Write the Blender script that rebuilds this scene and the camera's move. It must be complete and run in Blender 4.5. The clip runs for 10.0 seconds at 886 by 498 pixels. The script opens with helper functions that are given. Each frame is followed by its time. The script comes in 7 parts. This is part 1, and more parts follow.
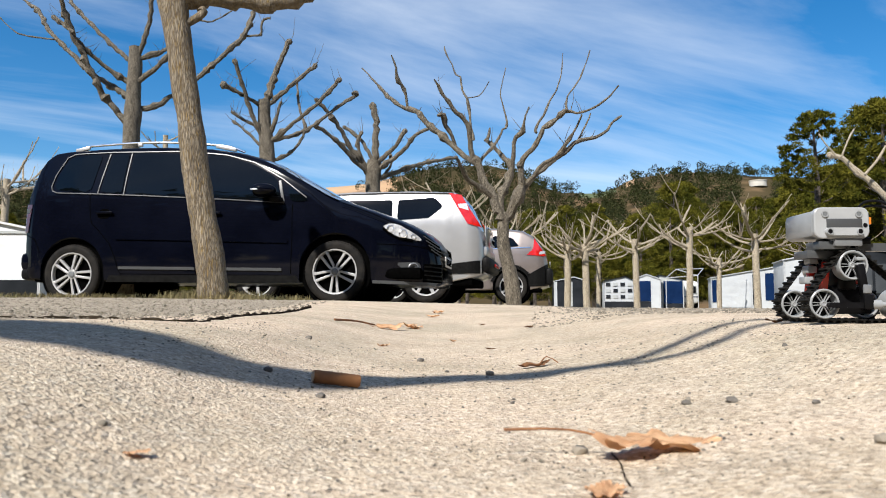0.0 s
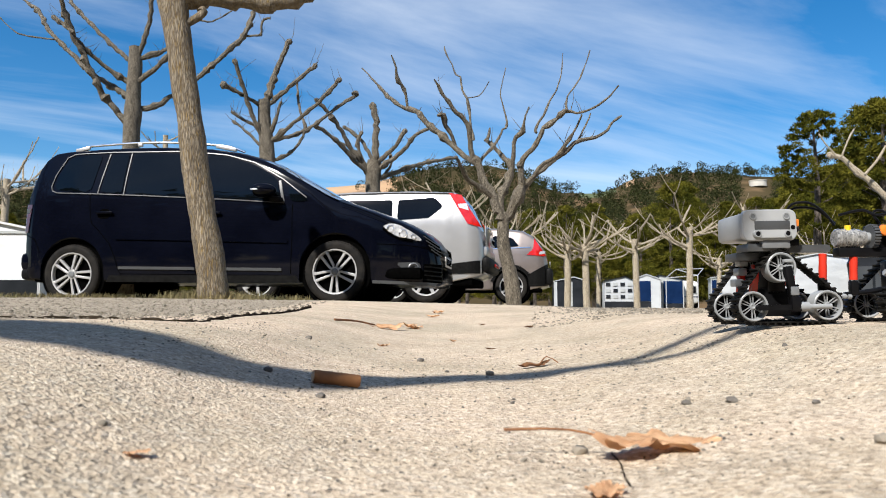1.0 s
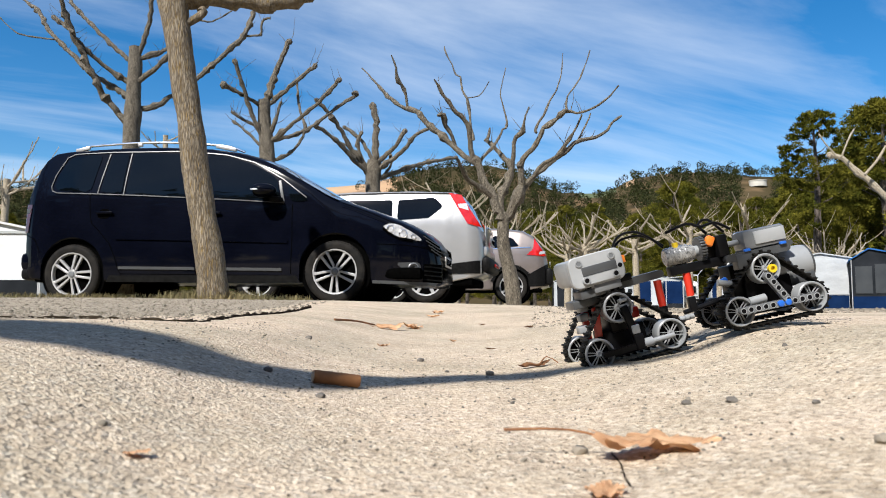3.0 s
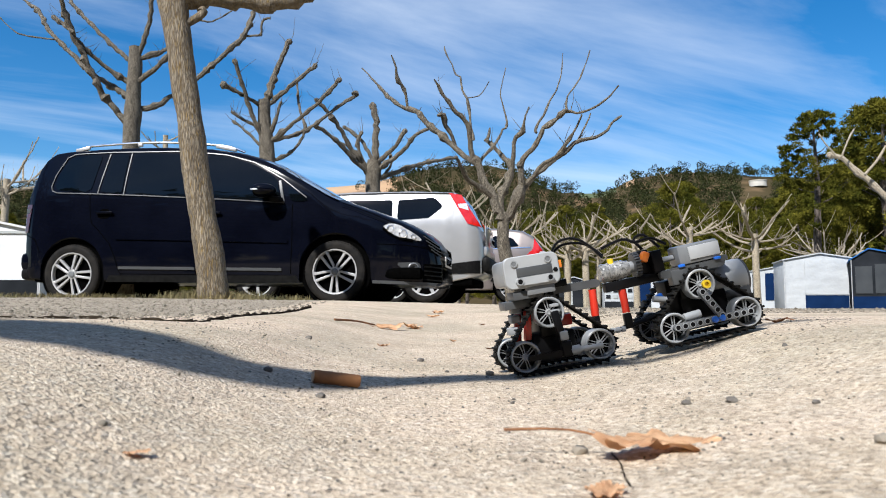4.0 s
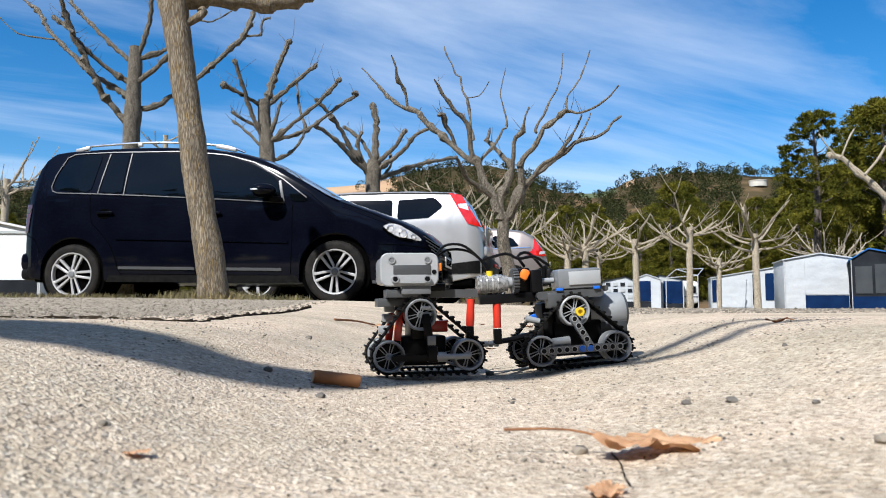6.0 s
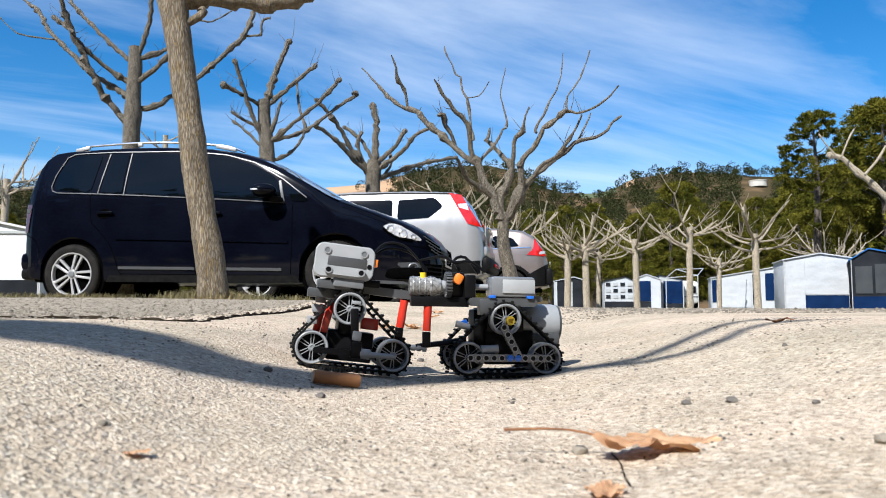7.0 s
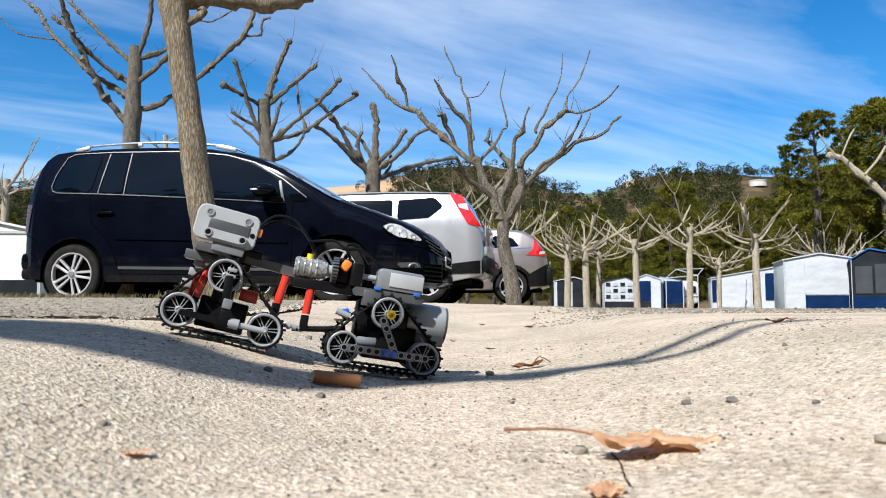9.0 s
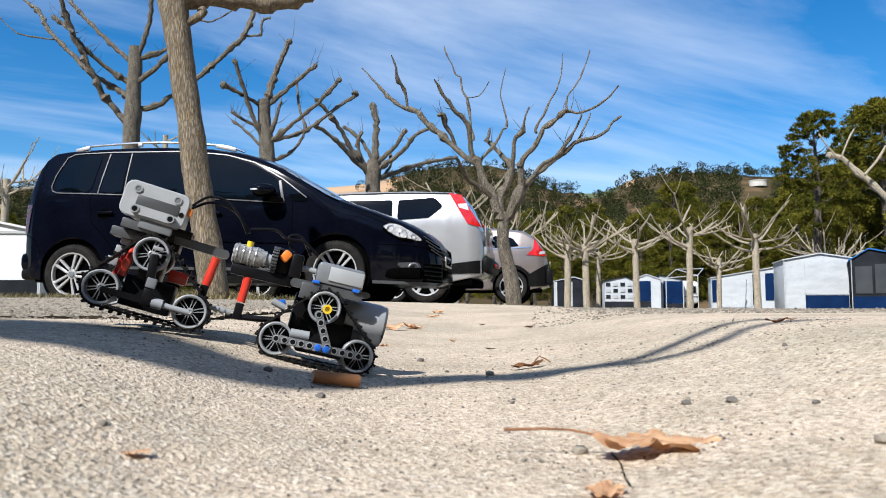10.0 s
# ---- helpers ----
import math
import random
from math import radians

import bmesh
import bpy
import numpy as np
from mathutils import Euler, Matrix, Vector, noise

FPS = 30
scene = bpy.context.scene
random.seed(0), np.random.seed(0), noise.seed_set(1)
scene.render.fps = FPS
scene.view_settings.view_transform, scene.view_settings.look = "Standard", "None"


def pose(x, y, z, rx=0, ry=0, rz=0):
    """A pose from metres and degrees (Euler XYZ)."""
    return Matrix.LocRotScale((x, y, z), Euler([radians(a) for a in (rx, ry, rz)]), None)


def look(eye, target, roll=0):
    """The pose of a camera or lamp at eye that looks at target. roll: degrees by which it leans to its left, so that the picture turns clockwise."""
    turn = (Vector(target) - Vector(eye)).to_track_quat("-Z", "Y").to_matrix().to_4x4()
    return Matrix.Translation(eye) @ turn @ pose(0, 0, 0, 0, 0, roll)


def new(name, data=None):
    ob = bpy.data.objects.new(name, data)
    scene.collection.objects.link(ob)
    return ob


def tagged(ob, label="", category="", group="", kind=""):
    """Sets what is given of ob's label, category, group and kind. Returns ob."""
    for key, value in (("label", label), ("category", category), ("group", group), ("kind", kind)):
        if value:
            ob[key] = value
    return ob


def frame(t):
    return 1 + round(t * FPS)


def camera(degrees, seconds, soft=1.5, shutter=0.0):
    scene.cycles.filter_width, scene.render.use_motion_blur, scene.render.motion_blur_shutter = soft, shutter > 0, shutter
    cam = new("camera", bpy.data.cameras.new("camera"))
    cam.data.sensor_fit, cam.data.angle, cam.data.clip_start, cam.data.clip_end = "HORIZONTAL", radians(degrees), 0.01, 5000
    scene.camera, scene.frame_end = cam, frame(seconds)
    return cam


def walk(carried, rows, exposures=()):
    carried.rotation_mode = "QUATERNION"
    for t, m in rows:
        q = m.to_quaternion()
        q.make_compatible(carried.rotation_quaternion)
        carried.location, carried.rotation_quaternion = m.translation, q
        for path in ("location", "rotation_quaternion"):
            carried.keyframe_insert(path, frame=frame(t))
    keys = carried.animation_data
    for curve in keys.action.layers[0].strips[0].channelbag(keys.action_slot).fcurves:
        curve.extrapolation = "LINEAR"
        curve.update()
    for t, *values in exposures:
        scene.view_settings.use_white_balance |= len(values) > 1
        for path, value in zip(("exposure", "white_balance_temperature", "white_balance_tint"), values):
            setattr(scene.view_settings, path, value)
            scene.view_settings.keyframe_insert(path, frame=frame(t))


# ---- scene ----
# ------------------------------------------------------------ camera
LENS_HEIGHT = 0.07
cam = camera(61.98, 10.0, soft=0.7)
cam.data.dof.use_dof, cam.data.dof.focus_distance, cam.data.dof.aperture_fstop = True, 1.2, 22
walk(cam, [(0, pose(0, 0, LENS_HEIGHT, 94.557, 0, 0)), (10, pose(0, 0, LENS_HEIGHT, 94.557, 0, 0))],
     [(0, 0.89, 6650, 10), (2.5, 0.89, 6650, 10), (4.5, 0.86, 6250, 10), (5.7, 0.87, 6250, 10), (7.0, 1.00, 6250, 10), (9.0, 0.99, 6250, 10), (9.6, 0.89, 6250, 10), (10, 0.89, 6250, 10)])

# ------------------------------------------------------------ world and sun
SUN_AZ, SUN_EL = radians(212), radians(45)   # azimuth clockwise from the view's forward axis
SUN_TO = Vector((math.sin(SUN_AZ) * math.cos(SUN_EL), math.cos(SUN_AZ) * math.cos(SUN_EL), math.sin(SUN_EL)))


def make_world():
    w = bpy.data.worlds.new("sky")
    scene.world = w
    w.use_nodes = True
    nt = w.node_tree
    nt.nodes.clear()
    out = nt.nodes.new("ShaderNodeOutputWorld")
    bg = nt.nodes.new("ShaderNodeBackground")
    sky = nt.nodes.new("ShaderNodeTexSky")
    sky.sky_type = "NISHITA"
    sky.sun_disc = False
    sky.sun_elevation, sky.sun_rotation = SUN_EL, SUN_AZ
    sky.altitude, sky.air_density, sky.dust_density, sky.ozone_density = 600, 1.0, 0.3, 2.5
    co = nt.nodes.new("ShaderNodeTexCoord")
    # thin cirrus streaks, drawn on a plane high overhead
    sep = nt.nodes.new("ShaderNodeSeparateXYZ")
    nt.links.new(co.outputs["Generated"], sep.inputs[0])
    zz = nt.nodes.new("ShaderNodeMath"); zz.operation = "MAXIMUM"; zz.inputs[1].default_value = 0.02
    nt.links.new(sep.outputs["Z"], zz.inputs[0])
    up = nt.nodes.new("ShaderNodeMath"); up.operation = "ADD"; up.inputs[1].default_value = 0.12
    nt.links.new(zz.outputs[0], up.inputs[0])
    dv = nt.nodes.new("ShaderNodeVectorMath"); dv.operation = "DIVIDE"
    cmb = nt.nodes.new("ShaderNodeCombineXYZ")
    for k in range(3):
        nt.links.new(up.outputs[0], cmb.inputs[k])
    nt.links.new(co.outputs["Generated"], dv.inputs[0])
    nt.links.new(cmb.outputs[0], dv.inputs[1])
    mp = nt.nodes.new("ShaderNodeMapping")
    mp.vector_type = "TEXTURE"
    mp.inputs["Rotation"].default_value = (0, 0, radians(30))
    mp.inputs["Scale"].default_value = (2.4, 0.75, 1.0)
    mp.inputs["Location"].default_value = (-0.75, 0.2, 0)
    nt.links.new(dv.outputs[0], mp.inputs[0])
    n1 = nt.nodes.new("ShaderNodeTexNoise")
    n1.inputs["Scale"].default_value, n1.inputs["Detail"].default_value, n1.inputs["Roughness"].default_value = 1.1, 9, 0.58
    n1.inputs["Distortion"].default_value = 0.5
    nt.links.new(mp.outputs[0], n1.inputs["Vector"])
    rp = nt.nodes.new("ShaderNodeValToRGB")
    rp.color_ramp.elements[0].position, rp.color_ramp.elements[1].position = 0.40, 0.95
    nt.links.new(n1.outputs["Fac"], rp.inputs[0])
    amt = nt.nodes.new("ShaderNodeMath"); amt.operation = "MULTIPLY"; amt.inputs[1].default_value = 0.80
    nt.links.new(rp.outputs[0], amt.inputs[0])
    mix = nt.nodes.new("ShaderNodeMix"); mix.data_type = "RGBA"
    nt.links.new(amt.outputs[0], mix.inputs["Factor"])
    mix.inputs["B"].default_value = (7.6, 8.2, 9.0, 1)
    deep = nt.nodes.new("ShaderNodeHueSaturation")
    deep.inputs["Saturation"].default_value, deep.inputs["Value"].default_value = 1.42, 1.02
    nt.links.new(sky.outputs[0], deep.inputs["Color"])
    nt.links.new(deep.outputs[0], mix.inputs["A"])
    nt.links.new(mix.outputs["Result"], bg.inputs["Color"])
    bg.inputs["Strength"].default_value = 0.076
    nt.links.new(bg.outputs[0], out.inputs[0])


make_world()
sun_data = bpy.data.lights.new("sun", "SUN")
sun_data.energy, sun_data.angle, sun_data.color = 4.9, radians(0.53), (1.0, 0.97, 0.925)
sun = new("sun", sun_data)
sun.matrix_world = look(SUN_TO * 50, (0, 0, 0))


# ------------------------------------------------------------ materials
def surface(name, a, b=None, scale=20.0, rough=0.6, metal=0.0, bump=0.0, fine=None, coat=0.0, third=None, rough_var=0.1, ior=1.5, trans=0.0, stretch=(1, 1, 1), pieces=0.0, coat_rough=0.03):
    """Two colours mixed by a coarse and a fine noise, with relief from the fine one."""
    m = bpy.data.materials.new(name)
    m.use_nodes = True
    nt = m.node_tree
    bs = nt.nodes["Principled BSDF"]
    b = b or tuple(min(1, c * 1.25) for c in a)
    fine = fine or scale * 9
    co = nt.nodes.new("ShaderNodeTexCoord")
    mp = nt.nodes.new("ShaderNodeMapping")
    mp.inputs["Scale"].default_value = stretch
    nt.links.new(co.outputs["Object"], mp.inputs[0])
    n1 = nt.nodes.new("ShaderNodeTexNoise"); n2 = nt.nodes.new("ShaderNodeTexNoise")
    n1.inputs["Scale"].default_value, n1.inputs["Detail"].default_value = scale, 5
    n2.inputs["Scale"].default_value, n2.inputs["Detail"].default_value = fine, 4
    for n in (n1, n2):
        nt.links.new(mp.outputs[0], n.inputs["Vector"])
    r1 = nt.nodes.new("ShaderNodeValToRGB")
    r1.color_ramp.elements[0].position, r1.color_ramp.elements[1].position = 0.32, 0.68
    r1.color_ramp.elements[0].color, r1.color_ramp.elements[1].color = (*a, 1), (*b, 1)
    nt.links.new(n1.outputs["Fac"], r1.inputs[0])
    col = r1.outputs[0]
    if third:
        r2 = nt.nodes.new("ShaderNodeValToRGB")
        r2.color_ramp.elements[0].position, r2.color_ramp.elements[1].position = 0.5, 0.66
        nt.links.new(n2.outputs["Fac"], r2.inputs[0])
        mx = nt.nodes.new("ShaderNodeMix"); mx.data_type = "RGBA"
        nt.links.new(r2.outputs[0], mx.inputs["Factor"]); nt.links.new(col, mx.inputs["A"])
        mx.inputs["B"].default_value = (*third, 1)
        col = mx.outputs["Result"]
    if pieces:
        geo = nt.nodes.new("ShaderNodeNewGeometry")
        pr = nt.nodes.new("ShaderNodeMapRange")
        pr.inputs["To Min"].default_value, pr.inputs["To Max"].default_value = 1 - pieces, 1 + pieces
        nt.links.new(geo.outputs["Random Per Island"], pr.inputs["Value"])
        tinted = nt.nodes.new("ShaderNodeVectorMath"); tinted.operation = "SCALE"
        nt.links.new(col, tinted.inputs[0]); nt.links.new(pr.outputs[0], tinted.inputs["Scale"])
        col = tinted.outputs[0]
    nt.links.new(col, bs.inputs["Base Color"])
    rr = nt.nodes.new("ShaderNodeMapRange")
    rr.inputs["To Min"].default_value, rr.inputs["To Max"].default_value = max(0.02, rough - rough_var), min(1, rough + rough_var)
    nt.links.new(n1.outputs["Fac"], rr.inputs["Value"]); nt.links.new(rr.outputs[0], bs.inputs["Roughness"])
    bs.inputs["Metallic"].default_value = metal
    bs.inputs["IOR"].default_value = ior
    bs.inputs["Transmission Weight"].default_value = trans
    if coat:
        bs.inputs["Coat Weight"].default_value, bs.inputs["Coat Roughness"].default_value = coat, coat_rough
    if bump:
        bp = nt.nodes.new("ShaderNodeBump")
        bp.inputs["Strength"].default_value, bp.inputs["Distance"].default_value = 0.8, bump
        nt.links.new(n2.outputs["Fac"], bp.inputs["Height"]); nt.links.new(bp.outputs[0], bs.inputs["Normal"])
    return m


def bark_material(name, dark, light, tint, scale, furrow=0.85, long=0.16):
    """Furrowed bark: long ridges broken into plates, lichen patches, darker colour in the furrows."""
    m = surface(name, dark, light, scale=scale * 0.35, rough=0.92, third=tint, fine=scale * 1.6, stretch=(1, 1, long))
    nt = m.node_tree
    bs = nt.nodes["Principled BSDF"]
    old = bs.inputs["Base Color"].links[0].from_socket
    mp = [n for n in nt.nodes if n.type == "MAPPING"][0]
    warp = nt.nodes.new("ShaderNodeTexNoise")
    warp.inputs["Scale"].default_value, warp.inputs["Detail"].default_value = scale, 4
    nt.links.new(mp.outputs[0], warp.inputs["Vector"])
    add = nt.nodes.new("ShaderNodeVectorMath"); add.operation = "MULTIPLY_ADD"
    nt.links.new(warp.outputs["Color"], add.inputs[0])
    add.inputs[1].default_value = (1.2 / scale,) * 3
    nt.links.new(mp.outputs[0], add.inputs[2])
    vo = nt.nodes.new("ShaderNodeTexVoronoi")
    vo.feature = "DISTANCE_TO_EDGE"
    vo.inputs["Scale"].default_value = scale * 1.5
    nt.links.new(add.outputs[0], vo.inputs["Vector"])
    rp = nt.nodes.new("ShaderNodeValToRGB")
    rp.color_ramp.elements[0].position, rp.color_ramp.elements[1].position = 0.02, 0.22
    rp.color_ramp.elements[0].color, rp.color_ramp.elements[1].color = (0.30, 0.27, 0.24, 1), (1, 1, 1, 1)
    nt.links.new(vo.outputs["Distance"], rp.inputs[0])
    mx = nt.nodes.new("ShaderNodeMix"); mx.data_type = "RGBA"; mx.blend_type = "MULTIPLY"
    mx.inputs["Factor"].default_value = furrow
    nt.links.new(old, mx.inputs["A"]); nt.links.new(rp.outputs[0], mx.inputs["B"])
    nt.links.new(mx.outputs["Result"], bs.inputs["Base Color"])
    bp = nt.nodes.new("ShaderNodeBump")
    bp.inputs["Strength"].default_value, bp.inputs["Distance"].default_value = 1.0, 0.25 / scale
    nt.links.new(rp.outputs[0], bp.inputs["Height"]); nt.links.new(bp.outputs[0], bs.inputs["Normal"])
    return m


def blend_ground():
    """Exposed-aggregate concrete near, gravel past the slab edge, dry soil and grass farther off."""
    m = bpy.data.materials.new("ground")
    m.use_nodes = True
    nt = m.node_tree
    bs = nt.nodes["Principled BSDF"]
    co = nt.nodes.new("ShaderNodeTexCoord")
    L = nt.links

    def noise_tex(scale, detail, dist=0.0):
        n = nt.nodes.new("ShaderNodeTexNoise")
        n.inputs["Scale"].default_value, n.inputs["Detail"].default_value, n.inputs["Distortion"].default_value = scale, detail, dist
        L.new(co.outputs["Object"], n.inputs["Vector"])
        return n

    def ramp(src, *stops):
        r = nt.nodes.new("ShaderNodeValToRGB")
        while len(r.color_ramp.elements) < len(stops):
            r.color_ramp.elements.new(0.5)
        for e, (p, c) in zip(r.color_ramp.elements, stops):
            e.position, e.color = p, (*c, 1)
        L.new(src, r.inputs[0])
        return r.outputs[0]

    def mixc(f, a, b, mode="MIX"):
        x = nt.nodes.new("ShaderNodeMix"); x.data_type = "RGBA"; x.blend_type = mode
        if isinstance(f, float):
            x.inputs["Factor"].default_value = f
        else:
            L.new(f, x.inputs["Factor"])
        L.new(a, x.inputs["A"]); L.new(b, x.inputs["B"])
        return x.outputs["Result"]

    grain = noise_tex(330, 3, 0.3)
    grit = nt.nodes.new("ShaderNodeTexVoronoi")
    grit.inputs["Scale"].default_value = 300
    warp = noise_tex(420, 2)
    bend = nt.nodes.new("ShaderNodeVectorMath"); bend.operation = "MULTIPLY_ADD"
    bend.inputs[1].default_value = (0.0045, 0.0045, 0.0045)
    L.new(warp.outputs["Color"], bend.inputs[0]); L.new(co.outputs["Object"], bend.inputs[2])
    L.new(bend.outputs[0], grit.inputs["Vector"])
    stain = noise_tex(6, 6, 0.4)
    patch = noise_tex(38, 5)
    base = ramp(stain.outputs["Fac"], (0.3, (0.353, 0.295, 0.220)), (0.52, (0.503, 0.424, 0.337)), (0.75, (0.565, 0.489, 0.400)))
    stone = ramp(grit.outputs["Color"], (0.0, (0.132, 0.104, 0.079)), (0.24, (0.388, 0.321, 0.255)), (0.6, (0.538, 0.459, 0.374)), (1.0, (0.759, 0.685, 0.599)))
    concrete = mixc(0.62, base, stone)
    pits = ramp(grain.outputs["Fac"], (0.32, (0.22, 0.19, 0.16)), (0.46, (1, 1, 1)))
    concrete = mixc(0.6, concrete, pits, "MULTIPLY")
    warm = ramp(patch.outputs["Fac"], (0.35, (0.92, 0.90, 0.88)), (0.65, (1.04, 1.0, 0.95)))
    concrete = mixc(1.0, concrete, warm, "MULTIPLY")
    dust = noise_tex(2.6, 4, 0.6)
    concrete = mixc(1.0, concrete, ramp(dust.outputs["Fac"], (0.36, (0.80, 0.83, 0.80)), (0.60, (1.0, 0.99, 0.97))), "MULTIPLY")
    g2 = nt.nodes.new("ShaderNodeTexVoronoi")
    g2.inputs["Scale"].default_value = 45
    L.new(co.outputs["Object"], g2.inputs["Vector"])
    gravel = ramp(g2.outputs["Color"], (0.0, (0.110, 0.092, 0.068)), (0.4, (0.235, 0.200, 0.152)), (1.0, (0.375, 0.332, 0.268)))
    soil_n = noise_tex(0.35, 6, 0.5)
    soil = ramp(soil_n.outputs["Fac"], (0.35, (0.1583, 0.134, 0.0818)), (0.55, (0.2271, 0.194, 0.1322)), (0.7, (0.1096, 0.114, 0.0444)))
    at = nt.nodes.new("ShaderNodeAttribute")
    at.attribute_name = "zone"
    sep = nt.nodes.new("ShaderNodeSeparateColor")
    L.new(at.outputs["Color"], sep.inputs[0])
    edge = noise_tex(9, 5)

    def ragged(src):
        ad = nt.nodes.new("ShaderNodeMath"); ad.operation = "MULTIPLY_ADD"
        ad.inputs[1].default_value = 0.5
        L.new(edge.outputs["Fac"], ad.inputs[0]); L.new(src, ad.inputs[2])
        return ramp(ad.outputs[0], (0.68, (0, 0, 0)), (0.82, (1, 1, 1)))

    col = mixc(ragged(sep.outputs[0]), concrete, gravel)
    col = mixc(ragged(sep.outputs[1]), col, soil)
    L.new(col, bs.inputs["Base Color"])
    bs.inputs["Roughness"].default_value = 0.92
    bs.inputs["Specular IOR Level"].default_value = 0.08
    ht = nt.nodes.new("ShaderNodeMath"); ht.operation = "ADD"
    L.new(grain.outputs["Fac"], ht.inputs[0]); L.new(grit.outputs["Distance"], ht.inputs[1])
    bp = nt.nodes.new("ShaderNodeBump")
    bp.inputs["Strength"].default_value, bp.inputs["Distance"].default_value = 1.0, 0.0017
    L.new(ht.outputs[0], bp.inputs["Height"]); L.new(bp.outputs[0], bs.inputs["Normal"])
    return m


M = {}
M["ground"] = blend_ground()
M["hill"] = surface("hill_soil", (0.036, 0.030, 0.014), (0.075, 0.055, 0.030), scale=0.03, rough=0.95, third=(0.12, 0.08, 0.045), fine=0.12, ior=1.1)
M["field"] = surface("green_field", (0.0412, 0.0585, 0.0206), (0.0585, 0.0756, 0.0275), scale=0.05, rough=0.95)
M["earth"] = surface("bare_earth", (0.2887, 0.1787, 0.0962), (0.3574, 0.2337, 0.1306), scale=0.05, rough=0.95)
M["bark"] = bark_material("plane_bark", (0.110, 0.090, 0.064), (0.295, 0.248, 0.180), (0.185, 0.125, 0.045), 60, 0.85, 0.13)
M["bark_pale"] = bark_material("pale_plane_bark", (0.280, 0.238, 0.172), (0.440, 0.380, 0.285), (0.185, 0.140, 0.092), 42, 0.40, 0.3)
M["bark_mid"] = bark_material("lichen_plane_bark", (0.1051, 0.0885, 0.0636), (0.2323, 0.2046, 0.1576), (0.045, 0.036, 0.024), 60, 0.85, 0.35)
M["bark_pine"] = bark_material("pine_bark", (0.0962, 0.0756, 0.0619), (0.1787, 0.1443, 0.1168), (0.055, 0.0412, 0.0344), 6)
M["needles"] = surface("pine_needles", (0.020, 0.027, 0.004), (0.125, 0.112, 0.016), scale=0.5, rough=0.8, fine=6, pieces=0.4, ior=1.08)
M["needles_far"] = surface("far_pine_needles", (0.0172, 0.022, 0.0088), (0.0367, 0.0392, 0.0147), scale=0.25, rough=0.85, fine=2, pieces=0.45, ior=1.08)
M["paint_black"] = surface("black_car_paint", (0.0012, 0.0016, 0.004), (0.002, 0.0026, 0.006), scale=3, rough=0.35, coat=0.33, rough_var=0.03, ior=1.05, coat_rough=0.06)
M["paint_white"] = surface("silver_white_car_paint", (0.285, 0.285, 0.285), (0.315, 0.315, 0.312), scale=3, rough=0.30, metal=0.35, coat=0.7, rough_var=0.04)
M["paint_bronze"] = surface("bronze_grey_car_paint", (0.200, 0.170, 0.155), (0.235, 0.200, 0.185), scale=3, rough=0.30, metal=0.55, coat=0.6, rough_var=0.04)
M["black_plastic"] = surface("black_trim_plastic", (0.004, 0.004, 0.004), (0.008, 0.008, 0.008), scale=30, rough=0.5, ior=1.15)
M["seam"] = surface("dark_panel_gap", (0.001, 0.001, 0.001), (0.002, 0.002, 0.002), scale=30, rough=0.9, ior=1.02)
M["tyre"] = surface("tyre_rubber", (0.007, 0.007, 0.007), (0.019, 0.017, 0.015), scale=14, rough=0.8, bump=0.002, ior=1.2)
M["alloy"] = surface("alloy_wheel", (0.4261, 0.4261, 0.433), (0.4811, 0.4811, 0.4811), scale=20, rough=0.35, metal=0.5, rough_var=0.05)
M["chrome"] = surface("chrome", (0.75, 0.75, 0.76), (0.82, 0.82, 0.83), scale=20, rough=0.15, metal=1.0, rough_var=0.05)
M["tint_glass"] = surface("tinted_car_glass", (0.001, 0.0016, 0.002), (0.002, 0.003, 0.004), scale=2, rough=0.03, rough_var=0.01, ior=1.38)
M["shield_glass"] = surface("windscreen_glass", (0.05, 0.075, 0.085), (0.08, 0.11, 0.12), scale=2, rough=0.05, rough_var=0.02, coat=1.0)
M["lamp_glass"] = surface("clear_lamp_glass", (0.36, 0.37, 0.39), (0.72, 0.73, 0.75), scale=34, rough=0.10, metal=0.25, rough_var=0.05, coat=1.0)
M["lamp_red"] = surface("red_lamp_lens", (0.34, 0.006, 0.006), (0.50, 0.014, 0.010), scale=14, rough=0.12, coat=1.0, rough_var=0.05)
M["lamp_dark"] = surface("dark_red_lamp_lens", (0.030, 0.003, 0.004), (0.050, 0.005, 0.006), scale=14, rough=0.15, coat=0.6, rough_var=0.05)
M["trim"] = surface("satin_silver_trim", (0.060, 0.060, 0.060), (0.090, 0.090, 0.090), scale=20, rough=0.4, metal=0.4)
M["plate"] = surface("number_plate", (0.4261, 0.4261, 0.3986), (0.4811, 0.4811, 0.4536), scale=30, rough=0.45)
M["lg"] = surface("light_grey_brick_plastic", (0.2062, 0.2165, 0.2234), (0.2337, 0.2439, 0.2508), scale=60, rough=0.32, rough_var=0.06)
M["wg"] = surface("pale_grey_brick_plastic", (0.2612, 0.2715, 0.2784), (0.2955, 0.3059, 0.3128), scale=60, rough=0.34, rough_var=0.06)
M["mg"] = surface("mid_grey_brick_plastic", (0.1168, 0.1237, 0.1306), (0.1443, 0.1512, 0.1581), scale=60, rough=0.25, rough_var=0.06)
M["dg"] = surface("dark_grey_brick_plastic", (0.0412, 0.044, 0.0467), (0.055, 0.0578, 0.0605), scale=60, rough=0.36, rough_var=0.06)
M["bk"] = surface("black_brick_plastic", (0.003, 0.003, 0.0034), (0.006, 0.006, 0.007), scale=60, rough=0.36, rough_var=0.06, ior=1.2)
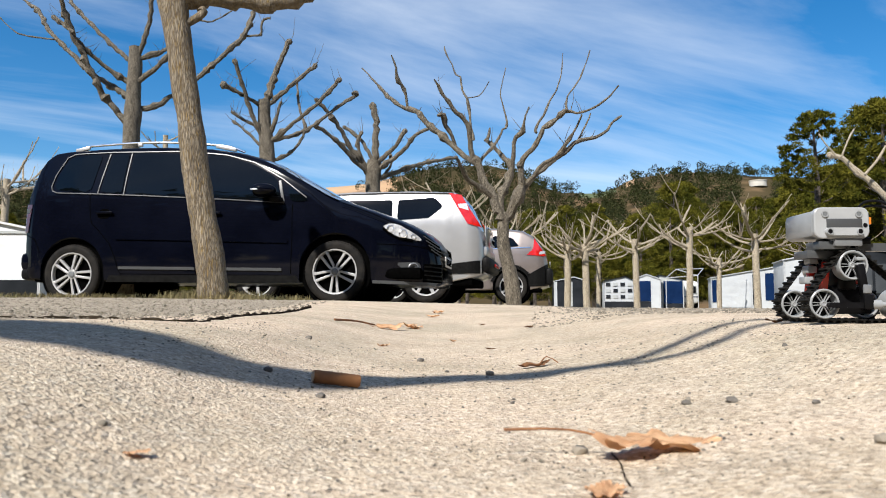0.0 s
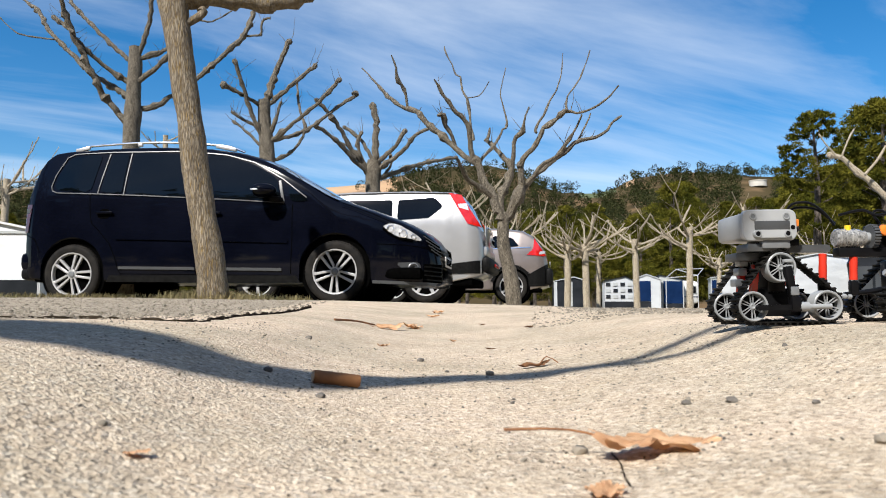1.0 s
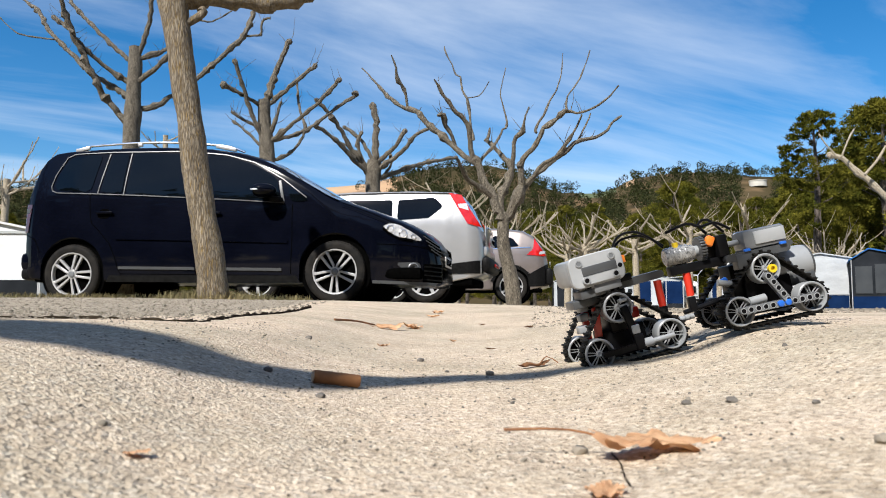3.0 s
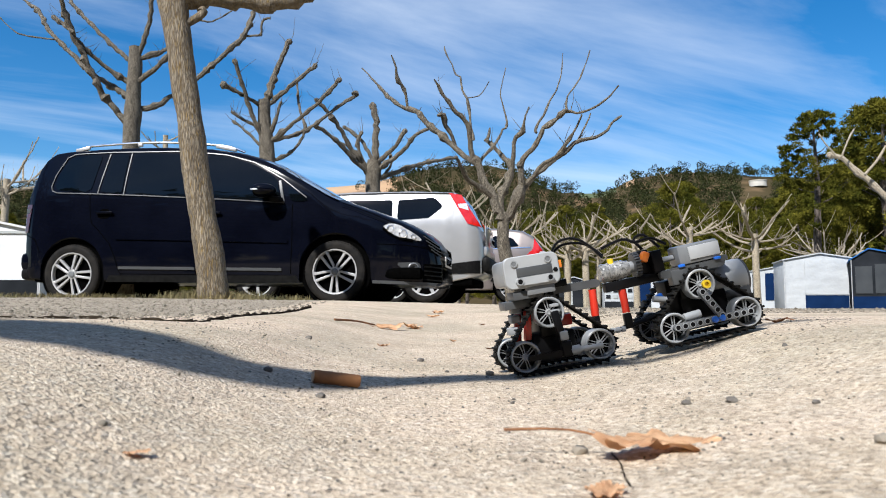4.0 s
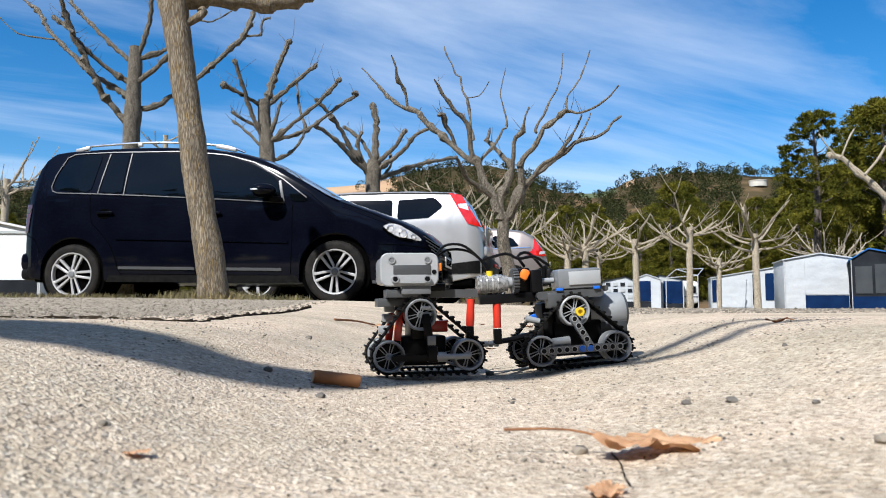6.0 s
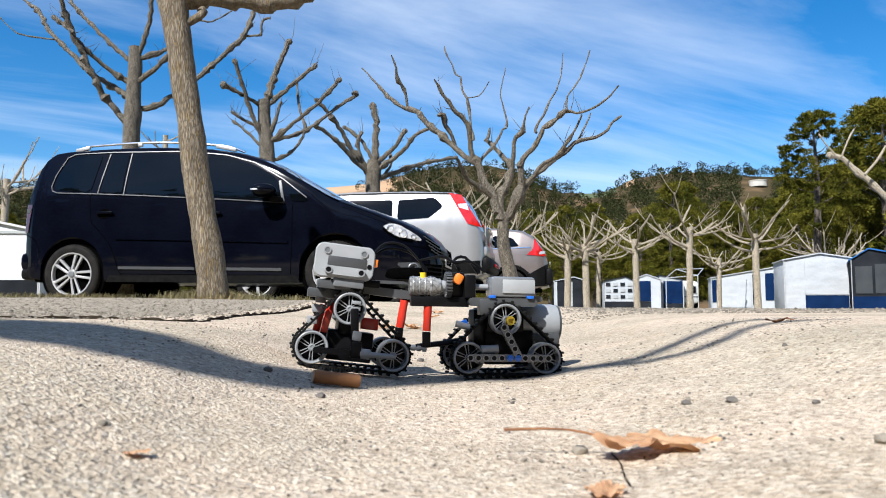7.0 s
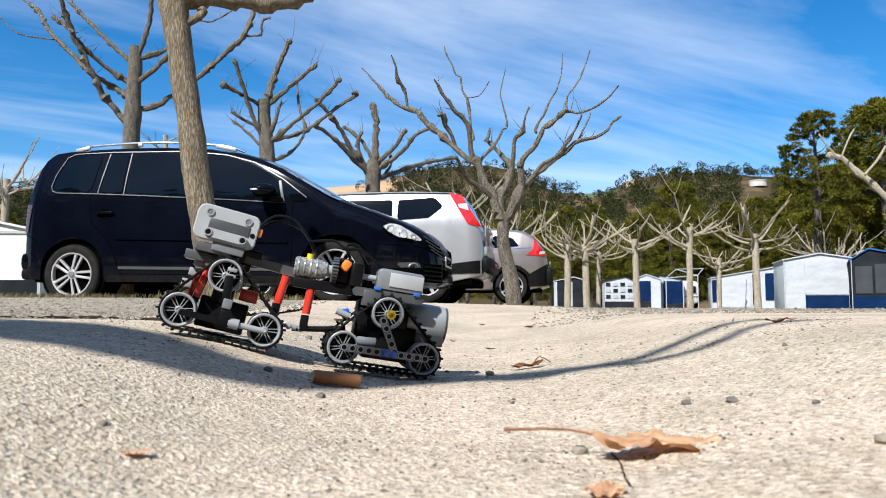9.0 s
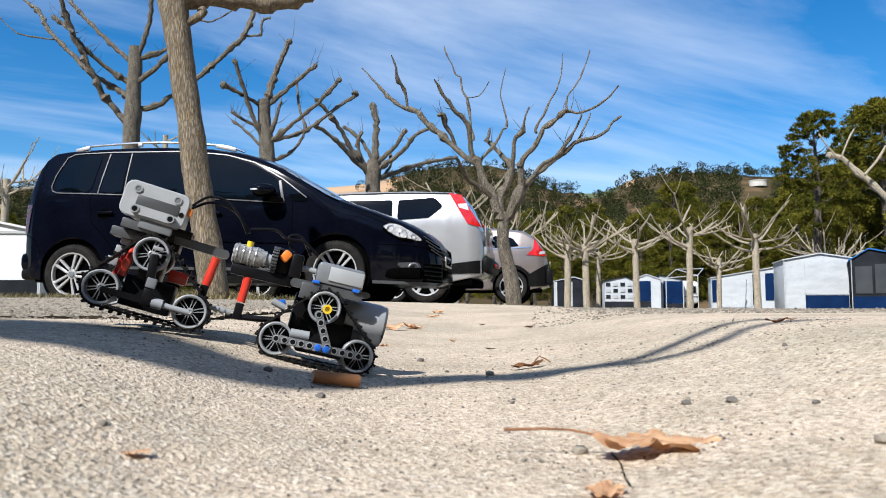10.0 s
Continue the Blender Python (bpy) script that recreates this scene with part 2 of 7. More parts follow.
M["rubber"] = surface("black_track_rubber", (0.004, 0.004, 0.004), (0.013, 0.012, 0.010), scale=160, rough=0.65, ior=1.2)
M["rd"] = surface("red_brick_plastic", (0.4261, 0.0206, 0.0103), (0.4811, 0.0309, 0.0137), scale=60, rough=0.3, rough_var=0.05)
M["bl"] = surface("blue_brick_plastic", (0.01, 0.09, 0.42), (0.015, 0.12, 0.5), scale=60, rough=0.3, rough_var=0.05)
M["yl"] = surface("yellow_brick_plastic", (0.5498, 0.378, 0.0137), (0.5842, 0.4124, 0.0206), scale=60, rough=0.3, rough_var=0.05)
M["og"] = surface("orange_brick_plastic", (0.5842, 0.1375, 0.0137), (0.6186, 0.1718, 0.0206), scale=60, rough=0.3, rough_var=0.05)
M["clear"] = surface("clear_grey_brick_plastic", (0.1375, 0.1375, 0.1341), (0.2887, 0.2887, 0.2818), scale=160, rough=0.2, rough_var=0.1, third=(0.0825, 0.0825, 0.0825), fine=420, coat=0.6)
M["leaf"] = surface("dry_brown_leaf", (0.52, 0.30, 0.165), (0.70, 0.47, 0.29), scale=60, rough=0.8, bump=0.0008, ior=1.2)
M["leaf_dark"] = surface("dark_dry_leaf", (0.1375, 0.0585, 0.0241), (0.2268, 0.1031, 0.0412), scale=60, rough=0.8, bump=0.0008)
M["butt"] = surface("brown_cork_paper", (0.20, 0.085, 0.03), (0.27, 0.12, 0.045), scale=90, rough=0.8)
M["pebble"] = surface("pebble_stone", (0.124, 0.107, 0.082), (0.214, 0.186, 0.147), scale=30, rough=0.9, pieces=0.40)
M["dark_pebble"] = surface("dark_pebble_stone", (0.0619, 0.055, 0.0481), (0.1375, 0.1237, 0.1066), scale=90, rough=0.9)
# near-black that paints in the shade inside the cracks
M["crack"] = surface("crack_gap_shade", (0.010, 0.008, 0.006), (0.030, 0.023, 0.016), scale=60, rough=1.0, ior=1.1)
M["dry_grass"] = surface("dry_grass", (0.055, 0.055, 0.018), (0.20, 0.155, 0.07), scale=3, rough=0.9)
M["canvas_white"] = surface("white_awning_canvas", (0.335, 0.350, 0.362), (0.385, 0.400, 0.408), scale=1.2, rough=0.8, bump=0.06, fine=2.6, ior=1.2)
# paler copy of the white canvas with strong sunlight put into its colour
M["canvas_sunlit"] = surface("sunlit_white_canvas", (0.52, 0.53, 0.53), (0.58, 0.59, 0.59), scale=1.2, rough=0.7, bump=0.03, fine=2.6, ior=1.2)
M["canvas_grey"] = surface("grey_awning_canvas", (0.2749, 0.2887, 0.2887), (0.3437, 0.3574, 0.3505), scale=1.2, rough=0.85, bump=0.022, fine=3.2, ior=1.2)
M["canvas_blue"] = surface("navy_awning_canvas", (0.003, 0.012, 0.042), (0.005, 0.018, 0.060), scale=1.5, rough=0.8, bump=0.012, fine=4, ior=1.1)
M["canvas_sky"] = surface("bright_blue_awning_canvas", (0.018, 0.085, 0.24), (0.025, 0.11, 0.29), scale=1.5, rough=0.8, bump=0.006, fine=5, ior=1.15)
M["canvas_window"] = surface("grey_window_film", (0.030, 0.034, 0.038), (0.048, 0.052, 0.056), scale=1.2, rough=0.5, ior=1.2)
M["canvas_dark"] = surface("dark_grey_awning_canvas", (0.010, 0.012, 0.014), (0.020, 0.022, 0.026), scale=1.5, rough=0.8, bump=0.006, fine=5, ior=1.1)
M["caravan"] = surface("white_caravan_shell", (0.5086, 0.5086, 0.4949), (0.5498, 0.5498, 0.5361), scale=1.5, rough=0.4)
M["pole"] = surface("galvanised_pole", (0.5, 0.5, 0.5), (0.6, 0.6, 0.6), scale=12, rough=0.5, metal=0.6)
M["tank"] = surface("pale_concrete_tank", (0.378, 0.3574, 0.3162), (0.4467, 0.4261, 0.378), scale=0.6, rough=0.9)


# ------------------------------------------------------------ mesh helpers
def mesh_of(name, bm, material, smooth=True):
    me = bpy.data.meshes.new(name)
    bm.normal_update()
    bm.to_mesh(me)
    bm.free()
    me.materials.append(M[material])
    if smooth:
        me.polygons.foreach_set("use_smooth", [True] * len(me.polygons))
        me.set_sharp_from_angle(angle=radians(38))
    return me


def thing(name, label, category, m=None, group="", kind=""):
    ob = new(name)
    ob.empty_display_size = 0.05
    if m is not None:
        ob.matrix_basis = m
    return tagged(ob, label, category, group, kind)


def part(name, bm, material, parent, label="", m=None, smooth=True):
    """Links a bmesh (or a finished mesh) as one mesh object under a thing or part."""
    me = bm if isinstance(bm, bpy.types.Mesh) else mesh_of(name, bm, material, smooth)
    ob = new(name, me)
    ob.parent = parent
    if m is not None:
        ob.matrix_basis = m
    return tagged(ob, label)


def single(name, bm, material, label, category, m=None, group="", kind="", smooth=True):
    ob = new(name, mesh_of(name, bm, material, smooth))
    if m is not None:
        ob.matrix_basis = m
    return tagged(ob, label, category, group, kind)


def box(sx, sy, sz, at=(0, 0, 0), bev=0.0, bm=None, rot=None):
    """A bevelled box centred on at."""
    b2 = bmesh.new()
    bmesh.ops.create_cube(b2, size=1)
    for v in b2.verts:
        v.co = Vector((v.co.x * sx, v.co.y * sy, v.co.z * sz))
    if bev:
        bmesh.ops.bevel(b2, geom=b2.edges[:], offset=bev, segments=2, affect="EDGES", profile=0.5)
    t = Matrix.Translation(at) @ (rot or Matrix())
    bmesh.ops.transform(b2, matrix=t, verts=b2.verts)
    return merge(bm, b2)


def merge(bm, b2):
    if bm is None:
        return b2
    me = bpy.data.meshes.new("tmp")
    b2.to_mesh(me)
    b2.free()
    bm.from_mesh(me)
    bpy.data.meshes.remove(me)
    return bm


AXIS = {"x": Matrix.Rotation(radians(90), 4, "Y"), "y": Matrix.Rotation(radians(90), 4, "X"), "z": Matrix()}


def lathe(rings, axis="z", at=(0, 0, 0), seg=24, bm=None, closed=False):
    """A turned body: rings of (radius, height along the axis); y runs towards -y."""
    b2 = bmesh.new()
    loops = []
    for r, h in rings:
        loops.append([b2.verts.new((r * math.cos(2 * math.pi * k / seg), r * math.sin(2 * math.pi * k / seg), h)) for k in range(seg)])
    pairs = list(zip(loops, loops[1:]))
    if closed:
        pairs.append((loops[-1], loops[0]))
    for a, b in pairs:
        for k in range(seg):
            b2.faces.new((a[k], a[(k + 1) % seg], b[(k + 1) % seg], b[k]))
    if not closed:
        b2.faces.new(loops[0][::-1])
        b2.faces.new(loops[-1])
    bmesh.ops.recalc_face_normals(b2, faces=b2.faces)
    bmesh.ops.transform(b2, matrix=Matrix.Translation(at) @ AXIS[axis], verts=b2.verts)
    return merge(bm, b2)


def tube(pts, radii, seg=7, bm=None, rough=0.0, seed=0, cap=True):
    """A tube through pts with a radius at each, skin roughened by noise."""
    b2 = bm if bm is not None else bmesh.new()
    pts = [Vector(p) for p in pts]
    loops = []
    ref = Vector((0.31, 0.95, 0.12))
    for i, p in enumerate(pts):
        d = (pts[min(i + 1, len(pts) - 1)] - pts[max(i - 1, 0)]).normalized()
        u = d.cross(ref)
        if u.length < 0.05:
            u = d.cross(Vector((1, 0, 0)))
        u.normalize()
        w = d.cross(u)
        ring = []
        for k in range(seg):
            a = 2 * math.pi * k / seg
            r = radii[i]
            q = p + (u * math.cos(a) + w * math.sin(a)) * r
            if rough:
                q += (q - p) * rough * noise.noise(q * (0.5 / max(r, 0.004)) + Vector((seed, 0, 0)))
            ring.append(b2.verts.new(q))
        loops.append(ring)
    for a, b in zip(loops, loops[1:]):
        for k in range(seg):
            b2.faces.new((a[k], a[(k + 1) % seg], b[(k + 1) % seg], b[k]))
    if cap:
        b2.faces.new(loops[0][::-1])
        b2.faces.new(loops[-1])
    return b2


def smooth_line(pts, radii, step):
    """Resamples a polyline with Catmull-Rom curves."""
    pts = [Vector(p) for p in pts]
    P, R = [], []
    for i in range(len(pts) - 1):
        p0, p1, p2, p3 = pts[max(i - 1, 0)], pts[i], pts[i + 1], pts[min(i + 2, len(pts) - 1)]
        n = max(2, int((p2 - p1).length / step))
        for k in range(n):
            t = k / n
            P.append(0.5 * ((2 * p1) + (p2 - p0) * t + (2 * p0 - 5 * p1 + 4 * p2 - p3) * t * t + (3 * p1 - p0 - 3 * p2 + p3) * t ** 3))
            R.append(radii[i] * (1 - t) + radii[i + 1] * t)
    P.append(pts[-1]); R.append(radii[-1])
    return P, R


# ------------------------------------------------------------ ground
DIP_X = (-3.0, -0.9, -0.40, -0.31, -0.25, -0.207, -0.16, -0.128, -0.085, -0.04, 0.0, 0.07, 0.105, 0.13, 0.165, 0.205, 0.245, 0.285, 0.33, 0.37, 0.41, 0.5, 0.9, 3.0)
DIP_Z = (0.062, 0.058, 0.0555, 0.0525, 0.0455, 0.0365, 0.0215, 0.012, 0.0035, -0.0015, -0.0022, -0.0018, 0.0025, 0.0072, 0.0115, 0.0155, 0.0238, 0.0345, 0.0455, 0.0505, 0.0532, 0.0542, 0.056, 0.058)


def smooth01(a, b, x):
    t = min(1, max(0, (x - a) / (b - a)))
    return t * t * (3 - 2 * t)


def ground_z(x, y):
    """Height of the ground: a shallow drain dip near the camera, a gentle rise under the parked cars."""
    wide = 1 + 0.30 * max(0.0, y - 0.75)
    near = float(np.interp(x / wide, DIP_X, DIP_Z))
    if y < 1.0:
        return near
    u = x / y
    lift = float(np.interp(u, (-0.6, -0.45, -0.15, 0.0, 0.1, 0.2, 0.5), (0.0140, 0.0135, 0.0098, 0.0062, 0.0035, -0.0005, -0.0018)))
    far = LENS_HEIGHT + lift * min(y, 26.0)
    t = smooth01(1.0, 5.5, y)
    return near * (1 - t) + far * t


def build_ground():
    def spread(dense_a, dense_b, step, lo, hi):
        v = list(np.arange(dense_a, dense_b, step))
        s, a = step, v[0]
        while a > lo:
            s *= 1.16; a -= s; v.insert(0, a)
        s, a = step, v[-1]
        while a < hi:
            s *= 1.13; a += s; v.append(a)
        return v
    xs = spread(-0.55, 0.66, 0.011, -2500, 2500)
    ys = spread(0.10, 1.4, 0.014, -60, 3500)
    verts, zone = [], []
    for y in ys:
        for x in xs:
            z = ground_z(x, y)
            z += 0.0011 * noise.noise(Vector((x * 16, y * 16, 3))) + 0.0006 * noise.noise(Vector((x * 55, y * 55, 7)))
            verts.append((x, y, z))
            left = smooth01(0.0, 0.25, slab_edge(y) - x) if y > 0.5 else 0
            right = smooth01(2.0, 3.4, y) * smooth01(0.1, 0.5, x - 0.10 * y)
            soil = max(smooth01(4.2, 6.5, y) * smooth01(-0.2, 0.4, -x - 0.3), smooth01(9, 16, y))
            zone.append((max(left, right), soil, 0, 1))
    n = len(xs)
    faces = [(j * n + i, j * n + i + 1, (j + 1) * n + i + 1, (j + 1) * n + i) for j in range(len(ys) - 1) for i in range(n - 1)]
    me = bpy.data.meshes.new("ground")
    me.from_pydata(verts, [], faces)
    at = me.attributes.new("zone", "FLOAT_COLOR", "POINT")
    at.data.foreach_set("color", [c for q in zone for c in q])
    me.materials.append(M["ground"])
    me.polygons.foreach_set("use_smooth", [True] * len(me.polygons))
    return tagged(new("ground", me), "sandy aggregate concrete with a shallow dip, gravel beyond", "ground", kind="structure")


def slab_edge(y):
    """Where the cracked edge of the concrete runs, x at each y."""
    return float(np.interp(y, (0.5, 0.80, 0.95, 1.4, 2.5, 6.0), (-0.62, -0.42, -0.36, -0.36, -0.48, -0.80))) + 0.02 * noise.noise(Vector((0, y * 9, 0)))


build_ground()


# ------------------------------------------------------------ the toy tracked vehicle
WHEEL_R, AXLE, GAUGE = 0.0160, 0.040, 0.066
TRACK_W = 0.017


def spoked_face(count, r_hub, r_in, r_out, off, half, depth, twin=True, start=0.0):
    """Hub, spokes and rim ring cut from one plate that faces -y; spokes in pairs (twin) or single. off, half: sideways place and half width at the hub and at the rim."""
    bm = bmesh.new()
    hub, ring, outer, spokes = [], [], [], []
    for k in range(count):
        a = start + 2 * math.pi * k / count
        for s in ((-1, 1) if twin else (0,)):
            spokes.append(len(ring))
            for e in (-1, 1):
                for r, o, h, row in ((r_hub, off[0], half[0], hub), (r_in, off[1], half[1], ring), (r_out, off[1], half[1], outer)):
                    g = a + math.asin((s * o + e * h) / r)
                    row.append(bm.verts.new((r * math.cos(g), 0, r * math.sin(g))))
            last = a + math.asin((s * off[1] + half[1]) / r_in)
            if twin and s < 0:
                nxt, steps = a + math.asin((off[1] - half[1]) / r_in), 1
            else:
                nxt, steps = a + 2 * math.pi / count + math.asin(((-off[1] if twin else 0) - half[1]) / r_in), 4
            for j in range(1, steps + 1):
                g = last + (nxt - last) * j / (steps + 1)
                ring.append(bm.verts.new((r_in * math.cos(g), 0, r_in * math.sin(g))))
                outer.append(bm.verts.new((r_out * math.cos(g), 0, r_out * math.sin(g))))
    n = len(ring)
    for k in range(n):
        bm.faces.new((ring[k], ring[(k + 1) % n], outer[(k + 1) % n], outer[k]))
    for i, k in enumerate(spokes):
        bm.faces.new((hub[2 * i], hub[2 * i + 1], ring[k + 1], ring[k]))
    bm.faces.new(hub)
    grown = bmesh.ops.extrude_face_region(bm, geom=bm.faces[:])
    bmesh.ops.translate(bm, verts=[v for v in grown["geom"] if isinstance(v, bmesh.types.BMVert)], vec=(0, depth, 0))
    bmesh.ops.recalc_face_normals(bm, faces=bm.faces)
    return bm


def toy_wheel_mesh(rim):
    """A toy wheel with six pairs of spokes, its face towards -y."""
    bm = spoked_face(6, 0.0036, 0.0131, 0.0137, (0.0011, 0.0017), (0.00030, 0.00046), 0.0022)
    bmesh.ops.translate(bm, verts=bm.verts, vec=(0, -0.0046, 0))
    lathe([(0.0131, 0.004), (0.0136, 0.0075), (0.0150, 0.0080), (0.0158, 0.0074), (0.0160, 0.0066), (0.0160, -0.0078), (0.0131, -0.0078)], "y", seg=36, bm=bm, closed=True)
    lathe([(0.0030, 0.0040), (0.0030, 0.0054), (0.0022, 0.0058), (0.0014, 0.0050)], "y", seg=10, bm=bm)
    return mesh_of("wheel", bm, rim)


def link_mesh():
    """One track link: a plate with two raised lugs, running along x, outside to +z."""
    bm = box(0.0070, TRACK_W, 0.0016, (0, 0, 0), 0.0003)
    box(0.0022, TRACK_W, 0.0028, (0, 0, 0.0020), 0.0005, bm)
    box(0.0030, TRACK_W * 0.25, 0.0026, (0.0034, 0, -0.0002), 0.0004, bm)
    return mesh_of("link", bm, "rubber")


def track_path(top):
    """A function of arc length giving (x, z, angle) round three wheels, and its length. It runs clockwise seen from -y."""
    r = WHEEL_R + 0.0010
    c = [Vector((-AXLE, 0)), Vector((top[0], top[1])), Vector((AXLE, 0))]
    segs = []
    for i in range(3):
        a, b = c[i], c[(i + 1) % 3]
        d = (b - a).normalized()
        nrm = Vector((-d.y, d.x))
        segs.append((a + nrm * r, b + nrm * r, d, nrm, b))
    runs, total = [], 0.0
    for i in range(3):
        p, q, d, nrm, centre = segs[i]
        runs.append(("line", total, (q - p).length, p, d)); total += (q - p).length
        n2 = segs[(i + 1) % 3][3]
        turn = math.acos(max(-1, min(1, nrm.dot(n2))))
        runs.append(("arc", total, turn * r, centre, nrm)); total += turn * r

    def at(s):
        s %= total
        for kind, s0, ln, p, d in reversed(runs):
            if s >= s0:
                if kind == "line":
                    q = p + d * (s - s0)
                    return q.x, q.y, math.atan2(d.y, d.x)
                ang = math.atan2(d.y, d.x) - (s - s0) / r
                return p.x + r * math.cos(ang), p.y + r * math.sin(ang), ang - math.pi / 2
    return at, total


def link_pose(at, s, y):
    x, z, a = at(s)
    return Matrix.Translation((x, y, z)) @ Matrix.Rotation(-a, 4, "Y")


def beam(n, at, rot=0.0, thick=0.0072, bm=None, tall=0.0072):
    """A studless toy beam with n round holes along x, seen from -y."""
    b2 = bmesh.new()
    ln = n * 0.008
    rr = tall / 2
    prof = []
    for k in range(9):
        a = math.pi / 2 + math.pi * k / 8
        prof.append((-ln / 2 + rr + rr * math.cos(a), rr * math.sin(a)))
    for k in range(9):
        a = -math.pi / 2 + math.pi * k / 8
        prof.append((ln / 2 - rr + rr * math.cos(a), rr * math.sin(a)))
    f = [b2.verts.new((x, -thick / 2, z)) for x, z in prof]
    g = [b2.verts.new((x, thick / 2, z)) for x, z in prof]
    m = len(prof)
    for k in range(m):
        b2.faces.new((f[k], f[(k + 1) % m], g[(k + 1) % m], g[k]))
    b2.faces.new(f[::-1]); b2.faces.new(g)
    bmesh.ops.recalc_face_normals(b2, faces=b2.faces)
    bmesh.ops.transform(b2, matrix=Matrix.Translation(at) @ Matrix.Rotation(rot, 4, "Y"), verts=b2.verts)
    return merge(bm, b2)


def rounded_plate(w, h, r, depth, at):
    """An upright plate with rounded corners that faces -y, its front edge eased."""
    bm = bmesh.new()
    prof = []
    for cx, cz, a0 in ((w / 2 - r, h / 2 - r, 0), (-w / 2 + r, h / 2 - r, 90), (-w / 2 + r, -h / 2 + r, 180), (w / 2 - r, -h / 2 + r, 270)):
        for k in range(7):
            a = radians(a0 + 15 * k)
            prof.append((cx, cz, math.cos(a), math.sin(a)))
    loops = [[bm.verts.new((cx + (r - e) * c, y, cz + (r - e) * q)) for cx, cz, c, q in prof] for y, e in ((-depth / 2, 0.0010), (-depth / 2 + 0.0008, 0.0), (depth / 2, 0.0))]
    n = len(prof)
    for a, b in zip(loops, loops[1:]):
        for k in range(n):
            bm.faces.new((a[k], a[(k + 1) % n], b[(k + 1) % n], b[k]))
    bm.faces.new(loops[0][::-1]); bm.faces.new(loops[-1])
    bmesh.ops.recalc_face_normals(bm, faces=bm.faces)
    bmesh.ops.translate(bm, verts=bm.verts, vec=at)
    return bm


def beam_holes(n, at, rot, thick, parent):
    """The holes of a beam: a dark round painted as hole shade, a slightly proud paler rim as its highlight."""
    hole = mesh_of("beam_hole", lathe([(0.0024, 0.0), (0.0024, 0.0004)], "y", seg=14), "bk")
    lip = mesh_of("hole_rim_highlight", lathe([(0.0024, 0.0), (0.0032, 0.0), (0.0031, 0.0006), (0.0025, 0.0006)], "y", seg=16, closed=True), "lg")
    for k in range(n):
        m = Matrix.Translation(at) @ Matrix.Rotation(rot, 4, "Y") @ Matrix.Translation(((k - (n - 1) / 2) * 0.008, -thick / 2 - 0.0001, 0))
        part("beam_hole", hole, "bk", parent, "", m)
        part("hole_rim_highlight", lip, "lg", parent, "", m)


FRONT_TOP, REAR_TOP = (-0.008, 0.041), (-0.002, 0.039)
robot = thing("toy_tracked_vehicle", "articulated black and grey brick-built toy vehicle on four tracks", "toy vehicle")
WHEEL_PALE, LINK = toy_wheel_mesh("lg"), link_mesh()
# black disc that paints in the dark seen between the spokes
SPOKE_GAP_SHADE = mesh_of("spoke_gap_shade", lathe([(0.0129, -0.006), (0.0129, -0.0042), (0.010, -0.0036), (0.002, -0.0036)], "y", seg=24), "bk")
wheel_parts, track_parts = [], []


def rigid(parent, front):
    """The wheels and tracks of one module."""
    top = FRONT_TOP if front else REAR_TOP
    at, total = track_path(top)
    n = round(total / 0.0080)
    for y in (0.0, GAUGE):
        for cx, cz in ((-AXLE, 0.0), (AXLE, 0.0), top):
            w = part("wheel", WHEEL_PALE, "lg", parent, "light grey six-spoke plastic wheel", pose(cx, y, cz))
            wheel_parts.append((w, cx, y, cz, front))
            part("spoke_gap_shade", SPOKE_GAP_SHADE, "bk", parent, "", pose(cx, y, cz))
        for k in range(n):
            ob = part("track_link", LINK, "rubber", parent, "", link_pose(at, total * k / n, y + 0.0015))
            track_parts.append((ob, at, total * k / n, y + 0.0015, front))


def rod(a, b, r, seg=10, bm=None):
    return tube([a, b], [r, r], seg, bm)


